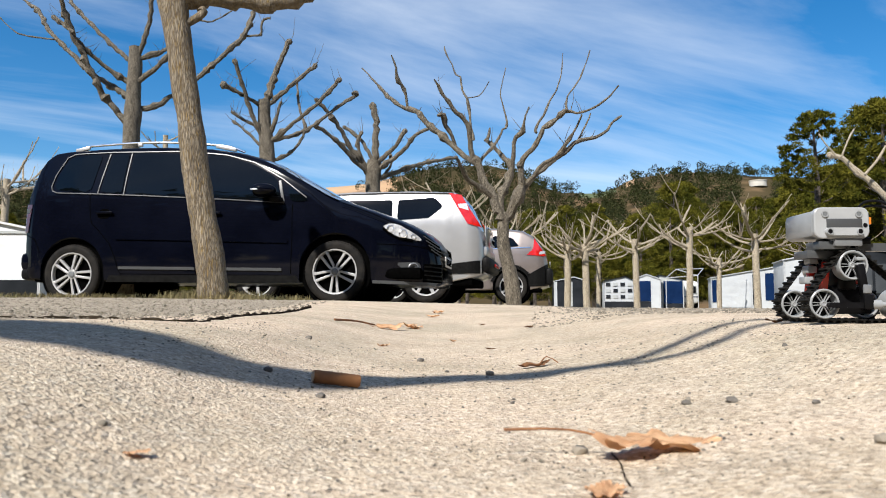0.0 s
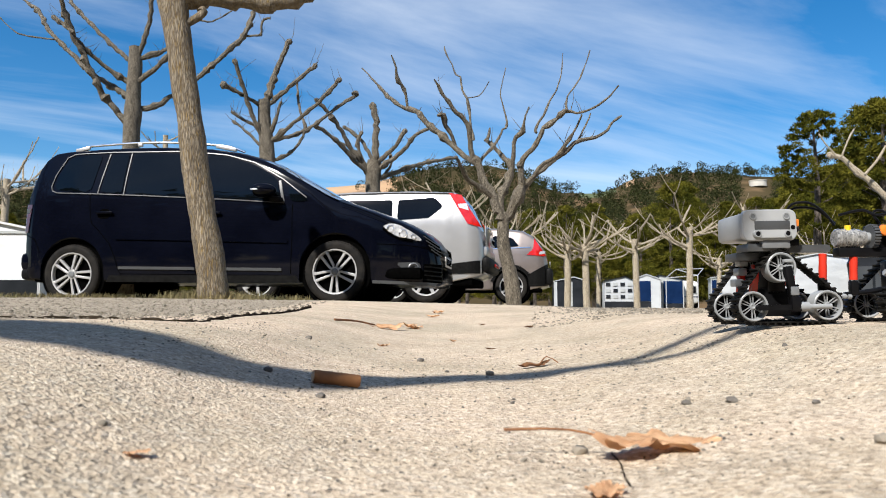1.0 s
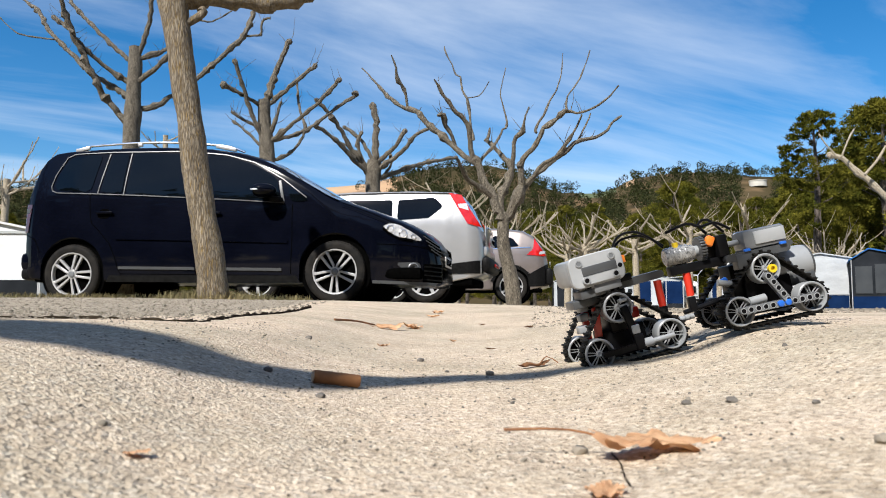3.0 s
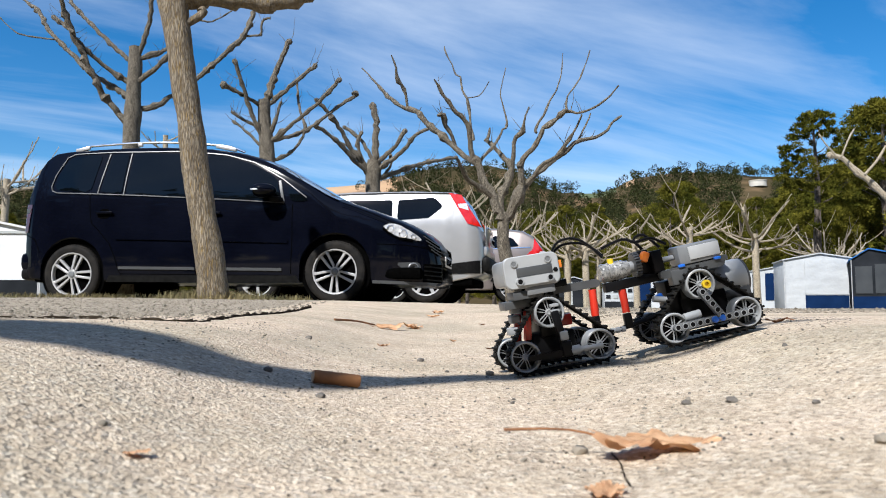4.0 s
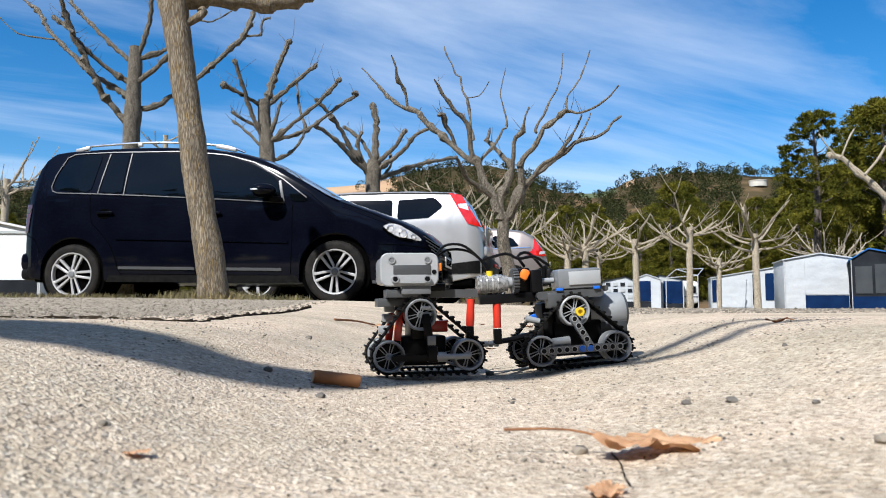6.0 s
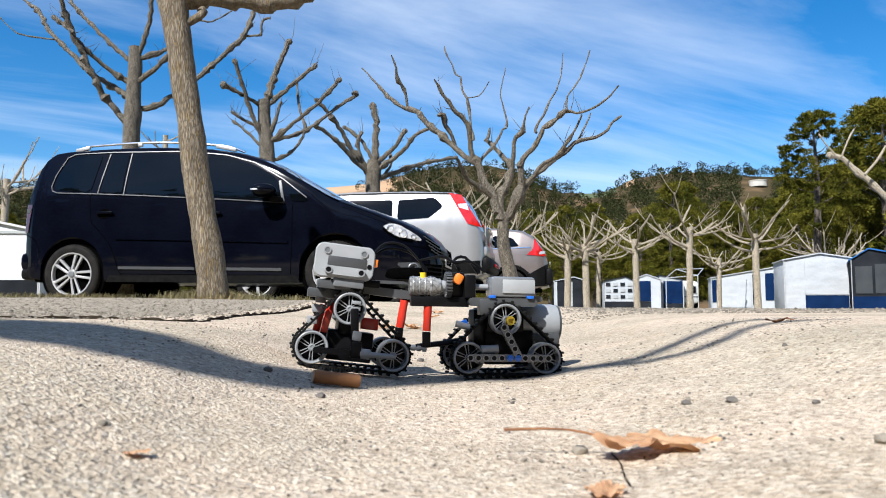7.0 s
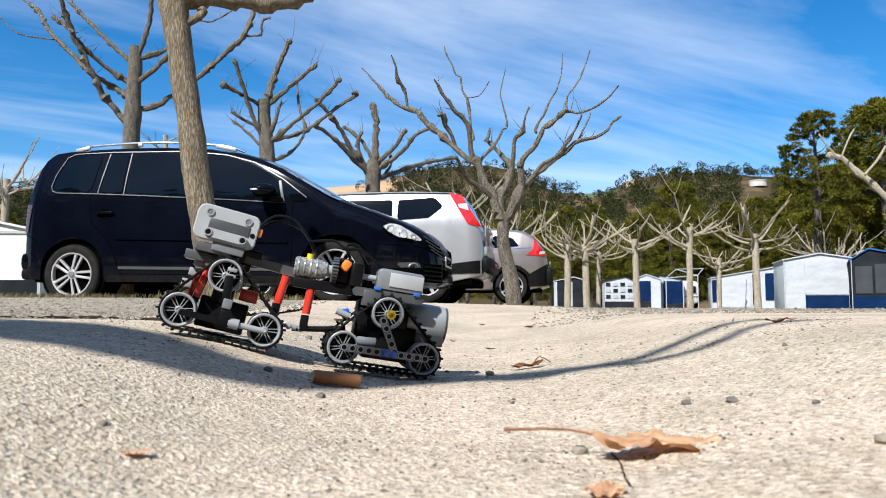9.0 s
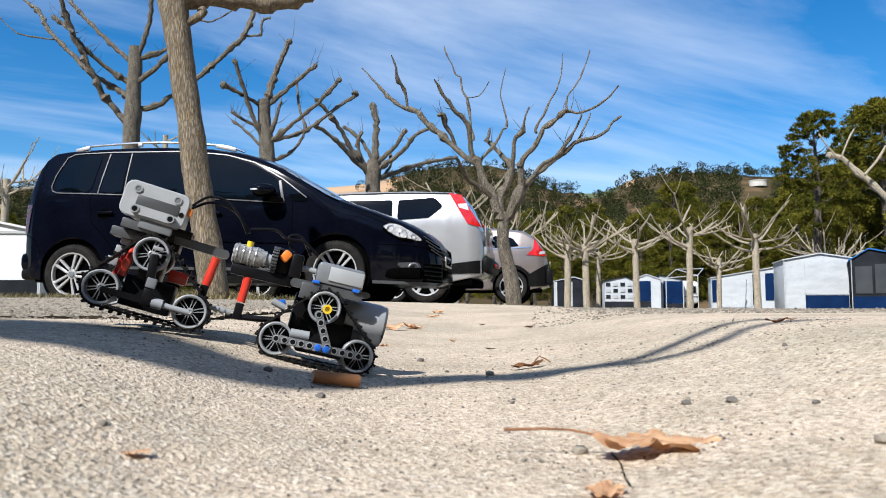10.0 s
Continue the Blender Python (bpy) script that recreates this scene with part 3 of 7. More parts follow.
def front_module():
    p = robot
    rigid(p, True)
    mid = GAUGE / 2
    # black core and cross frame
    bm = box(0.046, 0.040, 0.030, (-0.002, mid, 0.004), 0.002)
    box(0.020, 0.046, 0.030, (-0.006, mid, 0.030), 0.002, bm)
    box(0.040, 0.036, 0.010, (-0.008, mid, 0.055), 0.0015, bm)
    box(0.034, 0.034, 0.012, (-0.012, mid - 0.006, 0.063), 0.001, bm)
    part("chassis", bm, "bk", p, "black plastic chassis block")
    part("axle_beam", beam(5, (-0.019, -0.0115, -0.0015), 0, 0.006, None, 0.0058), "bk", p)
    part("swing_arm", box(0.0078, 0.007, 0.040, (-0.0015, -0.0115, 0.022), 0.0016, None, Matrix.Rotation(radians(-8), 4, "Y")), "bk", p, "black swing arm")
    bm = rod((0.004, -0.0125, -0.001), (0.040, -0.0125, -0.001), 0.0028)
    rod((0.006, -0.012, -0.001), (0.016, -0.012, -0.001), 0.0050, 12, bm)
    part("axle_sleeve", bm, "lg", p, "light grey axle sleeve")
    part("swing_block", box(0.010, 0.010, 0.016, (0.002, -0.0115, 0.002), 0.0012), "bk", p)
    part("pin_joint", box(0.0088, 0.0085, 0.0095, (0.001, -0.0120, 0.0155), 0.0012), "mg", p)
    bm = box(0.009, 0.006, 0.0035, (-0.003, -0.010, 0.0415), 0.0006)
    box(0.009, 0.006, 0.0035, (-0.003, -0.010, 0.0475), 0.0006, bm)
    part("hub_clip", bm, "lg", p)
    for x, y, z, h in ((-0.0345, 0.034, 0.028, 0.030), (-0.0275, 0.016, 0.030, 0.032)):
        part("strut", box(0.0072, 0.008, h, (x, y, z), 0.0014, None, Matrix.Rotation(radians(8), 4, "Y")), "rd", p, "red plastic strut")
        part("strut_foot", box(0.0066, 0.0076, 0.016, (x - 0.003, y, z - 0.022), 0.001, None, Matrix.Rotation(radians(8), 4, "Y")), "bk", p)
    part("red_bracket", box(0.018, 0.012, 0.012, (0.018, 0.040, 0.028), 0.001), "rd", p, "red plastic bracket")
    for x, z in ((-0.038, 0.038), (-0.042, 0.026), (-0.036, 0.048)):
        part("connector", box(0.010, 0.014, 0.008, (x, mid - 0.006, z), 0.0012), "lg", p, "light grey connector")
    # grey deck bricks under the battery box
    part("deck_brick", box(0.032, 0.030, 0.0085, (-0.026, 0.010, 0.0625), 0.0006), "dg", p, "dark grey brick")
    part("deck_brick", box(0.044, 0.030, 0.0085, (-0.028, 0.022, 0.0535), 0.0006), "dg", p, "dark grey brick")
    part("deck_brick", box(0.040, 0.040, 0.0075, (0.000, mid - 0.006, 0.0685), 0.0006), "bk", p, "black brick")
    part("blue_pin", box(0.012, 0.008, 0.008, (0.014, 0.030, 0.064), 0.001), "bl", p, "blue plastic pins")
    # battery box: rounded shell, paler face plate with a hollow painted dark, a raised arm and four pin holes
    shell = part("battery_box", box(0.054, 0.070, 0.0290, (-0.0125, 0.039, 0.0875), 0.0055), "lg", p, "light grey plastic battery box", pose(-0.0065, -0.006, -0.001))
    part("face_plate", rounded_plate(0.0585, 0.0335, 0.0080, 0.0075, (-0.0125, 0.0015, 0.0870)), "wg", shell, "pale grey face plate")
    # no hollow is cut here; the dark box paints in its shade
    part("recess_shade", box(0.038, 0.0016, 0.0095, (-0.0100, -0.0024, 0.0868), 0.0006), "dg", shell, "dark grey patch for shade in the hollow")
    part("face_arm", beam(5, (-0.0115, -0.0042, 0.0775), 0, 0.0040, None, 0.0084), "wg", shell, "pale grey raised arm with two holes")
    part("lower_recess", box(0.030, 0.0100, 0.0100, (-0.0060, 0.0030, 0.0672), 0.0012), "mg", shell)
    for x, y, z in ((-0.0305, -0.0024, 0.0965), (0.0055, -0.0024, 0.0965), (-0.0275, -0.0063, 0.0775), (0.0045, -0.0063, 0.0775)):
        part("pin_socket", lathe([(0.0026, 0), (0.0037, 0), (0.0037, 0.0010), (0.0026, 0.0010)], "y", (x, y, z), 16, closed=True), "lg", shell)
        part("pin_hole", lathe([(0.0026, 0), (0.0026, 0.0004)], "y", (x, y - 0.0001, z), 14), "bk" if z < 0.085 else "mg", shell)
    part("pin_hole", lathe([(0.0024, 0), (0.0024, 0.0004)], "y", (0.0122, -0.0024, 0.0845), 14), "bk", shell)
    part("switch", box(0.004, 0.008, 0.008, (0.0185, 0.004, 0.0895), 0.001), "og", shell, "orange switch")
    # spine to the rear module
    part("spine_beam", beam(7, (0.030, 0.020, 0.0620), 0.0, 0.012, None, 0.0085), "dg", p, "dark grey liftarm beam")
    bm = tube([(0.0475, 0.012, 0.056), (0.0470, 0.012, 0.046), (0.0465, 0.012, 0.036), (0.0460, 0.012, 0.028)], [0.0042, 0.0040, 0.0044, 0.0040], 14)
    s = part("red_axle_joint", bm, "rd", p, "red plastic axle connector")
    part("joint_foot", box(0.008, 0.008, 0.022, (0.0455, 0.012, 0.017), 0.001), "bk", s)
    bm = rod((0.044, 0.012, 0.008), (0.076, 0.012, 0.010), 0.0020)
    for x in (0.062, 0.068, 0.074):
        rod((x - 0.002, 0.012, 0.0093), (x + 0.002, 0.012, 0.0093), 0.0032, 10, bm)
    part("drawbar", bm, "lg", p, "light grey drawbar axle")
    # cable from the battery box to the motors
    bm = tube(*smooth_line([(0.010, 0.020, 0.098), (0.022, 0.022, 0.112), (0.040, 0.020, 0.113), (0.056, 0.020, 0.102), (0.068, 0.022, 0.088)], [0.0014] * 5, 0.004), 6)
    tube(*smooth_line([(0.010, 0.024, 0.096), (0.026, 0.026, 0.108), (0.050, 0.024, 0.106), (0.070, 0.024, 0.090)], [0.0014] * 4, 0.004), 6, bm)
    part("cable", bm, "bk", p, "black ribbon cable")


def gear_mesh(r, n, w):
    bm = lathe([(r * 0.35, -w / 2), (r * 0.9, -w / 2), (r * 0.9, w / 2), (r * 0.35, w / 2)], "x", seg=32, closed=True)
    for k in range(n):
        a = 2 * math.pi * k / n
        b2 = box(w, r * 0.16, r * 0.22, (0, 0, r * 0.96), 0.0002)
        bmesh.ops.transform(b2, matrix=Matrix.Rotation(a, 4, "X"), verts=b2.verts)
        merge(bm, b2)
    return bm


def rear_module():
    mid = GAUGE / 2
    bm = box(0.052, 0.040, 0.036, (0.006, mid, 0.010), 0.002)
    box(0.040, 0.040, 0.026, (0.002, mid, 0.036), 0.002, bm)
    box(0.018, 0.030, 0.046, (-0.022, mid, 0.026), 0.002, bm)
    ch = part("rear_chassis", bm, "bk", robot, "black plastic rear chassis block")
    rigid(ch, False)
    p = ch
    # side beam with holes and the crank arm up to the top wheel
    bl_ = part("side_beam", beam(11, (0.000, -0.0125, 0.0005), 0, 0.006, None, 0.0075), "mg", p, "grey liftarm beam with a row of holes")
    part("crank_beam", beam(5, (0.001, -0.0145, 0.017), radians(62), 0.006, None, 0.0075), "mg", p)
    beam_holes(11, (0.000, -0.0125, 0.0005), 0, 0.006, p)
    beam_holes(5, (0.001, -0.0145, 0.017), radians(62), 0.006, p)
    for x in (0.000, 0.008):
        part("blue_pin", lathe([(0.0034, 0), (0.0034, 0.003), (0.0026, 0.0034)], "y", (x, -0.0150, 0.0005), 12), "bl", p, "blue pin")
    part("yellow_bush", lathe([(0.0046, 0), (0.0046, 0.004), (0.0024, 0.004), (0.0024, 0.001)], "y", (REAR_TOP[0] + 0.002, -0.0140, REAR_TOP[1] - 0.001), 12), "yl", p, "yellow bush")
    part("lower_axle", rod((-0.028, -0.006, 0.008), (-0.010, -0.006, 0.009), 0.0046), "lg", p)
    # upper motor and its mount
    bm = box(0.047, 0.030, 0.0215, (0.0065, 0.012, 0.0722), 0.0036)
    mo = part("motor", bm, "mg", p, "light grey toy motor with silver label")
    part("label_patch", box(0.034, 0.0016, 0.0140, (0.0118, -0.0034, 0.0728), 0.0005), "wg", p, "pale silver label")
    part("shaft", rod((-0.036, 0.010, 0.0720), (-0.018, 0.010, 0.0720), 0.0030), "lg", p)
    part("collar", box(0.012, 0.022, 0.024, (-0.038, 0.012, 0.0720), 0.002), "bk", p)
    # lower motor at the tail
    bm = lathe([(0.0180, -0.024), (0.0205, -0.020), (0.0205, 0.020), (0.0198, 0.024)], "x", (0.038, mid + 0.002, 0.035), 32)
    part("tail_motor", bm, "lg", p, "pale grey rounded tail motor")
    part("motor_end_cap", lathe([(0.0170, 0.0238), (0.0200, 0.0238), (0.0196, 0.0262), (0.0172, 0.0262)], "x", (0.038, mid + 0.002, 0.035), 32, closed=True), "dg", p, "dark grey motor rim")
    part("motor_foot", box(0.044, 0.030, 0.012, (0.040, mid - 0.002, 0.019), 0.002), "dg", p)
    bm = beam(9, (-0.004, 0.004, 0.0565), 0, 0.012, None, 0.0085)
    part("deck_beam", bm, "dg", p, "dark grey deck beam")
    part("deck_beam", beam(7, (0.012, 0.016, 0.0605), 0, 0.020, None, 0.0060), "dg", p)
    part("deck_beam", box(0.018, 0.014, 0.016, (-0.020, 0.004, 0.0510), 0.001), "dg", p)
    for x in (-0.016, 0.024):
        part("blue_pin", box(0.007, 0.004, 0.0030, (x, -0.003, 0.0618), 0.0006), "bl", p, "blue pin")
    part("blue_pin", box(0.010, 0.006, 0.006, (-0.044, 0.010, 0.034), 0.001, None, Matrix.Rotation(radians(-20), 4, "Y")), "bl", p, "blue pins")
    part("grey_pin", rod((-0.052, 0.004, 0.034), (-0.038, 0.004, 0.030), 0.0034), "lg", p)
    # clear gearbox, gear, bevel housing
    bm = lathe([(0.0084, -0.016), (0.0100, -0.0145), (0.0100, 0.010), (0.0084, 0.013), (0.0084, 0.016)], "x", (-0.084, 0.012, 0.0715), 20)
    for x in (-0.096, -0.090, -0.084, -0.078):
        lathe([(0.0103, -0.0010), (0.0107, 0.0), (0.0103, 0.0010)], "x", (x, 0.012, 0.0715), 20, bm)
    gb = part("gearbox", bm, "clear", p, "clear grey plastic gearbox cylinder")
    part("yellow_bush", rod((-0.0860, 0.010, 0.079), (-0.0860, 0.010, 0.0855), 0.0034), "yl", p, "yellow bush")
    part("end_cap", lathe([(0.0060, -0.008), (0.0060, 0.008)], "x", (-0.068, 0.012, 0.0720), 16), "lg", p)
    part("gear", mesh_of("gear", gear_mesh(0.0125, 24, 0.0060), "dg"), "dg", p, "dark grey gear wheel", pose(-0.060, 0.010, 0.0735))
    part("orange_cap", box(0.009, 0.009, 0.0115, (-0.0500, 0.006, 0.0795), 0.0025, None, Matrix.Rotation(radians(30), 4, "Y")), "og", p, "orange cap")
    bm = box(0.016, 0.020, 0.026, (-0.0500, 0.022, 0.0740), 0.002)
    box(0.060, 0.014, 0.010, (-0.068, 0.014, 0.0560), 0.001, bm)
    box(0.008, 0.012, 0.014, (-0.086, 0.014, 0.0590), 0.001, bm)
    part("housing", bm, "bk", p, "black coupling housing")
    bm = tube([(-0.0800, 0.012, 0.0560), (-0.0803, 0.012, 0.046), (-0.0806, 0.012, 0.036), (-0.0810, 0.012, 0.026)], [0.0042, 0.0044, 0.0040, 0.0042], 14)
    s = part("red_axle_joint", bm, "rd", p, "red plastic axle connector")
    part("joint_foot", box(0.008, 0.008, 0.016, (-0.0812, 0.012, 0.017), 0.001), "bk", p)
    bm = tube([(-0.092, 0.012, 0.010), (-0.060, 0.012, 0.014), (-0.040, 0.012, 0.018)], [0.0026, 0.003, 0.003], 8)
    part("drawbar", bm, "bk", p, "black drawbar")
    bm = tube(*smooth_line([(-0.020, 0.016, 0.088), (-0.036, 0.014, 0.098), (-0.054, 0.012, 0.097), (-0.066, 0.016, 0.103), (-0.090, 0.020, 0.098)], [0.0016] * 5, 0.004), 6)
    tube(*smooth_line([(-0.026, 0.020, 0.086), (-0.040, 0.022, 0.103), (-0.052, 0.020, 0.100), (-0.046, 0.018, 0.088)], [0.0016] * 4, 0.004), 6, bm)
    part("cable", bm, "bk", p, "black ribbon cable")
    return ch


front_module()
rear_chassis = rear_module()

# x, y, z of the middle between the near lower axles, pitch, heading
FRONT_ROWS = [
    (0, 0.4441, 0.7895, 0.0742, 0.0, -0.1), (0.5, 0.4065, 0.7893, 0.0736, 0.2, 0.8), (1, 0.3675, 0.7884, 0.0720, 0.9, 1.7), (1.5, 0.3277, 0.7869, 0.0709, 6.7, 2.6),
    (2, 0.2888, 0.7848, 0.0697, 10.1, 3.6), (2.5, 0.2429, 0.7815, 0.0460, 16.2, 4.6), (4, 0.1228, 0.7688, 0.0263, 9.4, 7.4), (4.5, 0.083, 0.7633, 0.0232, 6.0, 8.4),
    (5, 0.0444, 0.7573, 0.0224, 4.3, 9.2), (5.5, 0.0167, 0.7526, 0.0221, 3.4, 9.9), (7, -0.0892, 0.7319, 0.0274, -6.6, 12.3), (7.5, -0.1222, 0.7245, 0.0353, -9.0, 13.0),
    (8, -0.1449, 0.7192, 0.0406, -9.6, 13.5), (8.5, -0.1783, 0.7109, 0.0491, -12.6, 14.3), (9, -0.2096, 0.7027, 0.0587, -14.3, 15.0), (9.5, -0.2439, 0.6933, 0.0701, -16.6, 15.7), (10, -0.2749, 0.6844, 0.0777, -16.4, 16.4)]
REAR_ROWS = [
    (0, 0.604, 0.790, 0.0742, 0.0, -0.5), (0.5, 0.5665, 0.790, 0.0742, 0.0, -0.5), (1, 0.5275, 0.790, 0.0742, 0.0, -0.5), (1.5, 0.4890, 0.790, 0.0742, 1.0, -0.5), (2, 0.4497, 0.7898, 0.0767, 6, -0.1), (2.5, 0.3968, 0.7895, 0.0799, 11.4, 1.2),
    (4, 0.2812, 0.7847, 0.0575, 12.6, 4.0), (4.5, 0.2448, 0.782, 0.0452, 11, 4.8), (5, 0.2041, 0.7784, 0.037, 8, 5.7), (5.5, 0.1717, 0.775, 0.0325, 5.2, 6.4),
    (7, 0.0646, 0.7608, 0.0191, -1, 8.8), (7.5, 0.0311, 0.7554, 0.02, -2.9, 9.5), (8, 0.0046, 0.7508, 0.0224, -5.5, 10.1), (8.5, -0.0291, 0.7446, 0.0237, -7.3, 10.9),
    (9, -0.0596, 0.7385, 0.0255, -9, 11.5), (9.5, -0.0935, 0.7313, 0.0266, -11.5, 12.3), (10, -0.1233, 0.7246, 0.0316, -13.3, 12.9)]


def module_pose(x, y, z, pitch, heading):
    return Matrix.Translation((x, y, z)) @ Matrix.Rotation(radians(heading), 4, "Z") @ Matrix.Rotation(radians(-pitch), 4, "Y")


def travel(rows, t):
    """Distance covered to time t."""
    d, out = 0.0, [0.0]
    for a, b in zip(rows, rows[1:]):
        d += math.dist(a[1:4], b[1:4])
        out.append(d)
    return float(np.interp(t, [r[0] for r in rows], out))


def motions():
    # the dark leaf is nudged aside as the far track rolls past it
    p0 = nudged_leaf.matrix_basis.copy()
    p1 = Matrix.Translation((-0.008, -0.004, 0.0)) @ p0 @ Matrix.Rotation(radians(9), 4, "Z")
    walk(nudged_leaf, [(0, p0), (5.0, p0), (5.6, p0), (6.6, p1), (7.2, p1), (10, p1)])
    front = {r[0]: module_pose(*r[1:]) for r in FRONT_ROWS}
    rear = {r[0]: module_pose(*r[1:]) for r in REAR_ROWS}
    walk(robot, [(t, front[t]) for t in front])
    walk(rear_chassis, [(t, front[t].inverted() @ rear[t]) for t in front])
    for w, x, y, z, is_front in wheel_parts:
        rows = FRONT_ROWS if is_front else REAR_ROWS
        # rolling to the left: the wheels turn forward with the ground covered
        walk(w, [(0.25 * k, Matrix.Translation((x, y, z)) @ Matrix.Rotation(-travel(rows, 0.25 * k) / WHEEL_R, 4, "Y")) for k in range(41)])
    for ob, at, s0, y, is_front in track_parts:
        rows = FRONT_ROWS if is_front else REAR_ROWS
        # the lower run stays on the ground while the vehicle moves towards -x
        walk(ob, [(0.2 * k, link_pose(at, s0 - travel(rows, 0.2 * k), y)) for k in range(51)])


# ------------------------------------------------------------ cars
class CarShape:
    """Car space: x forward from the rear axle, y to the left, z up from the ground."""

    def __init__(self, top, plan, bottom, belt, roof_z, base, tyre_r, tumble=0.2, fender=0.0):
        self.top, self.plan, self.bottom, self.belt, self.roof_z, self.base, self.r, self.tumble, self.fender = top, plan, bottom, belt, roof_z, base, tyre_r, tumble, fender

    def zt(self, x):
        return float(np.interp(x, *zip(*self.top)))

    def hw(self, x):
        return float(np.interp(x, *zip(*self.plan)))

    def zb(self, x):
        z = float(np.interp(x, *zip(*self.bottom)))
        for ax in (0.0, self.base):
            d = (x - ax) / (self.r + 0.055)
            if abs(d) < 1:
                z = max(z, self.r + (self.r + 0.055) * math.sqrt(1 - d * d))
        return z

    def side(self, x, z):
        """Half width at a height: slight bulge below the belt, leaning in above it."""
        w = self.hw(x)
        if z > self.belt:
            f = (z - self.belt) / (self.roof_z - self.belt)
            return w * (1 - 0.03 - self.tumble * f ** 1.25)
        f = (self.belt - z) / self.belt
        return w * (1 - 0.03 * (1 - min(1, f * 4)) - 0.05 * max(0, f - 0.55) ** 1.2 * 2)

    def section(self, x):
        zb, zt = self.zb(x), self.zt(x)
        zt = max(zt, zb + 0.12)
        lo, hi = zb + 0.02, zt - min(0.07 + self.fender * smooth01(2.5, 3.0, x), 0.5 * (zt - zb) if self.fender else 0.3 * (zt - zb))
        pts = [(0, zb), (self.side(x, zb) * 0.90, zb), (self.side(x, zb) * 0.985, zb + 0.006)]
        for k in range(11):
            z = lo + (hi - lo) * k / 10
            pts.append((self.side(x, z), z))
        e, h = self.side(x, hi), zt - hi
        pts += [(e * 0.985, hi + h * 0.45), (e * 0.95, hi + h * 0.75), (e * 0.88, hi + h * 0.95), (e * 0.7, zt + 0.016), (e * 0.4, zt + 0.034), (0, zt + 0.04)]
        return pts

    def shell(self):
        bm = bmesh.new()
        x0, x1 = self.top[0][0], self.top[-1][0]
        xs = sorted(set([x0 + (x1 - x0) * k / 90 for k in range(91)] + [ax + s * (self.r + 0.055) * q for ax in (0, self.base) for s in (-1, 1) for q in (0.7, 0.85, 0.93, 0.98, 1.0)]))
        loops = []
        for x in xs:
            sec = self.section(x)
            loops.append([bm.verts.new((x, -y, z)) for y, z in sec] + [bm.verts.new((x, y, z)) for y, z in sec[-2:0:-1]])
        n = len(loops[0])
        for a, b in zip(loops, loops[1:]):
            for k in range(n):
                bm.faces.new((a[k], a[(k + 1) % n], b[(k + 1) % n], b[k]))
        bm.faces.new(loops[0][::-1]); bm.faces.new(loops[-1])
        bmesh.ops.recalc_face_normals(bm, faces=bm.faces)
        return bm

    def panel(self, quad, lift=0.006, sides=(-1,), n=8, bm=None):
        """A patch on the flank between four (x, z) corners: lower rear, lower front, upper front, upper rear."""
        bm = bm or bmesh.new()
        for s in sides:
            g = []
            for j in range(n + 1):
                row = []
                for i in range(n + 1):
                    u, v = i / n, j / n
                    x = (quad[0][0] * (1 - u) + quad[1][0] * u) * (1 - v) + (quad[3][0] * (1 - u) + quad[2][0] * u) * v
                    z = (quad[0][1] * (1 - u) + quad[1][1] * u) * (1 - v) + (quad[3][1] * (1 - u) + quad[2][1] * u) * v
                    row.append(bm.verts.new((x, s * (self.side(x, z) + lift), z)))
                g.append(row)
            for j in range(n):
                for i in range(n):
                    q = (g[j][i], g[j][i + 1], g[j + 1][i + 1], g[j + 1][i])
                    bm.faces.new(q if s < 0 else q[::-1])
            # a thin rim that ties the patch to the body
            ring = g[0] + [r[-1] for r in g[1:]] + g[-1][-2::-1] + [r[0] for r in g[-2:0:-1]]
            inner = [bm.verts.new((v.co.x, v.co.y - s * (lift + 0.01), v.co.z)) for v in ring]
            for k in range(len(ring)):
                q = (ring[k], inner[k], inner[(k + 1) % len(ring)], ring[(k + 1) % len(ring)])
                bm.faces.new(q if s < 0 else q[::-1])
        return bm

    def pane(self, outline, lift=0.006, sides=(-1,), soft=2, rows=14, cols=12):
        """A patch on the flank within a convex outline of (x, z) points, its corners rounded soft times."""
        pts = [Vector(p) for p in outline]
        for _ in range(soft):
            cut = []
            for a, b in zip(pts, pts[1:] + pts[:1]):
                r = min(0.25, 0.035 / max(0.001, (b - a).length))
                cut += [a.lerp(b, r), b.lerp(a, r)]
            pts = cut
        lo, hi = min(p.y for p in pts), max(p.y for p in pts)
        bm = bmesh.new()
        for s in sides:
            g = []
            for j in range(rows + 1):
                z = lo + (hi - lo) * (0.002 + 0.996 * j / rows)
                cross = [a.x + (b.x - a.x) * (z - a.y) / (b.y - a.y) for a, b in zip(pts, pts[1:] + pts[:1]) if (a.y - z) * (b.y - z) < 0]
                x0, x1 = min(cross), max(cross)
                g.append([bm.verts.new((x0 + (x1 - x0) * i / cols, s * (self.side(x0 + (x1 - x0) * i / cols, z) + lift), z)) for i in range(cols + 1)])
            for j in range(rows):
                for i in range(cols):
                    q = (g[j][i], g[j][i + 1], g[j + 1][i + 1], g[j + 1][i])
                    bm.faces.new(q if s < 0 else q[::-1])
            ring = g[0] + [r[-1] for r in g[1:]] + g[-1][-2::-1] + [r[0] for r in g[-2:0:-1]]
            inner = [bm.verts.new((v.co.x, v.co.y - s * (lift + 0.01), v.co.z)) for v in ring]
            for k in range(len(ring)):
                q = (ring[k], inner[k], inner[(k + 1) % len(ring)], ring[(k + 1) % len(ring)])
                bm.faces.new(q if s < 0 else q[::-1])
        return bm

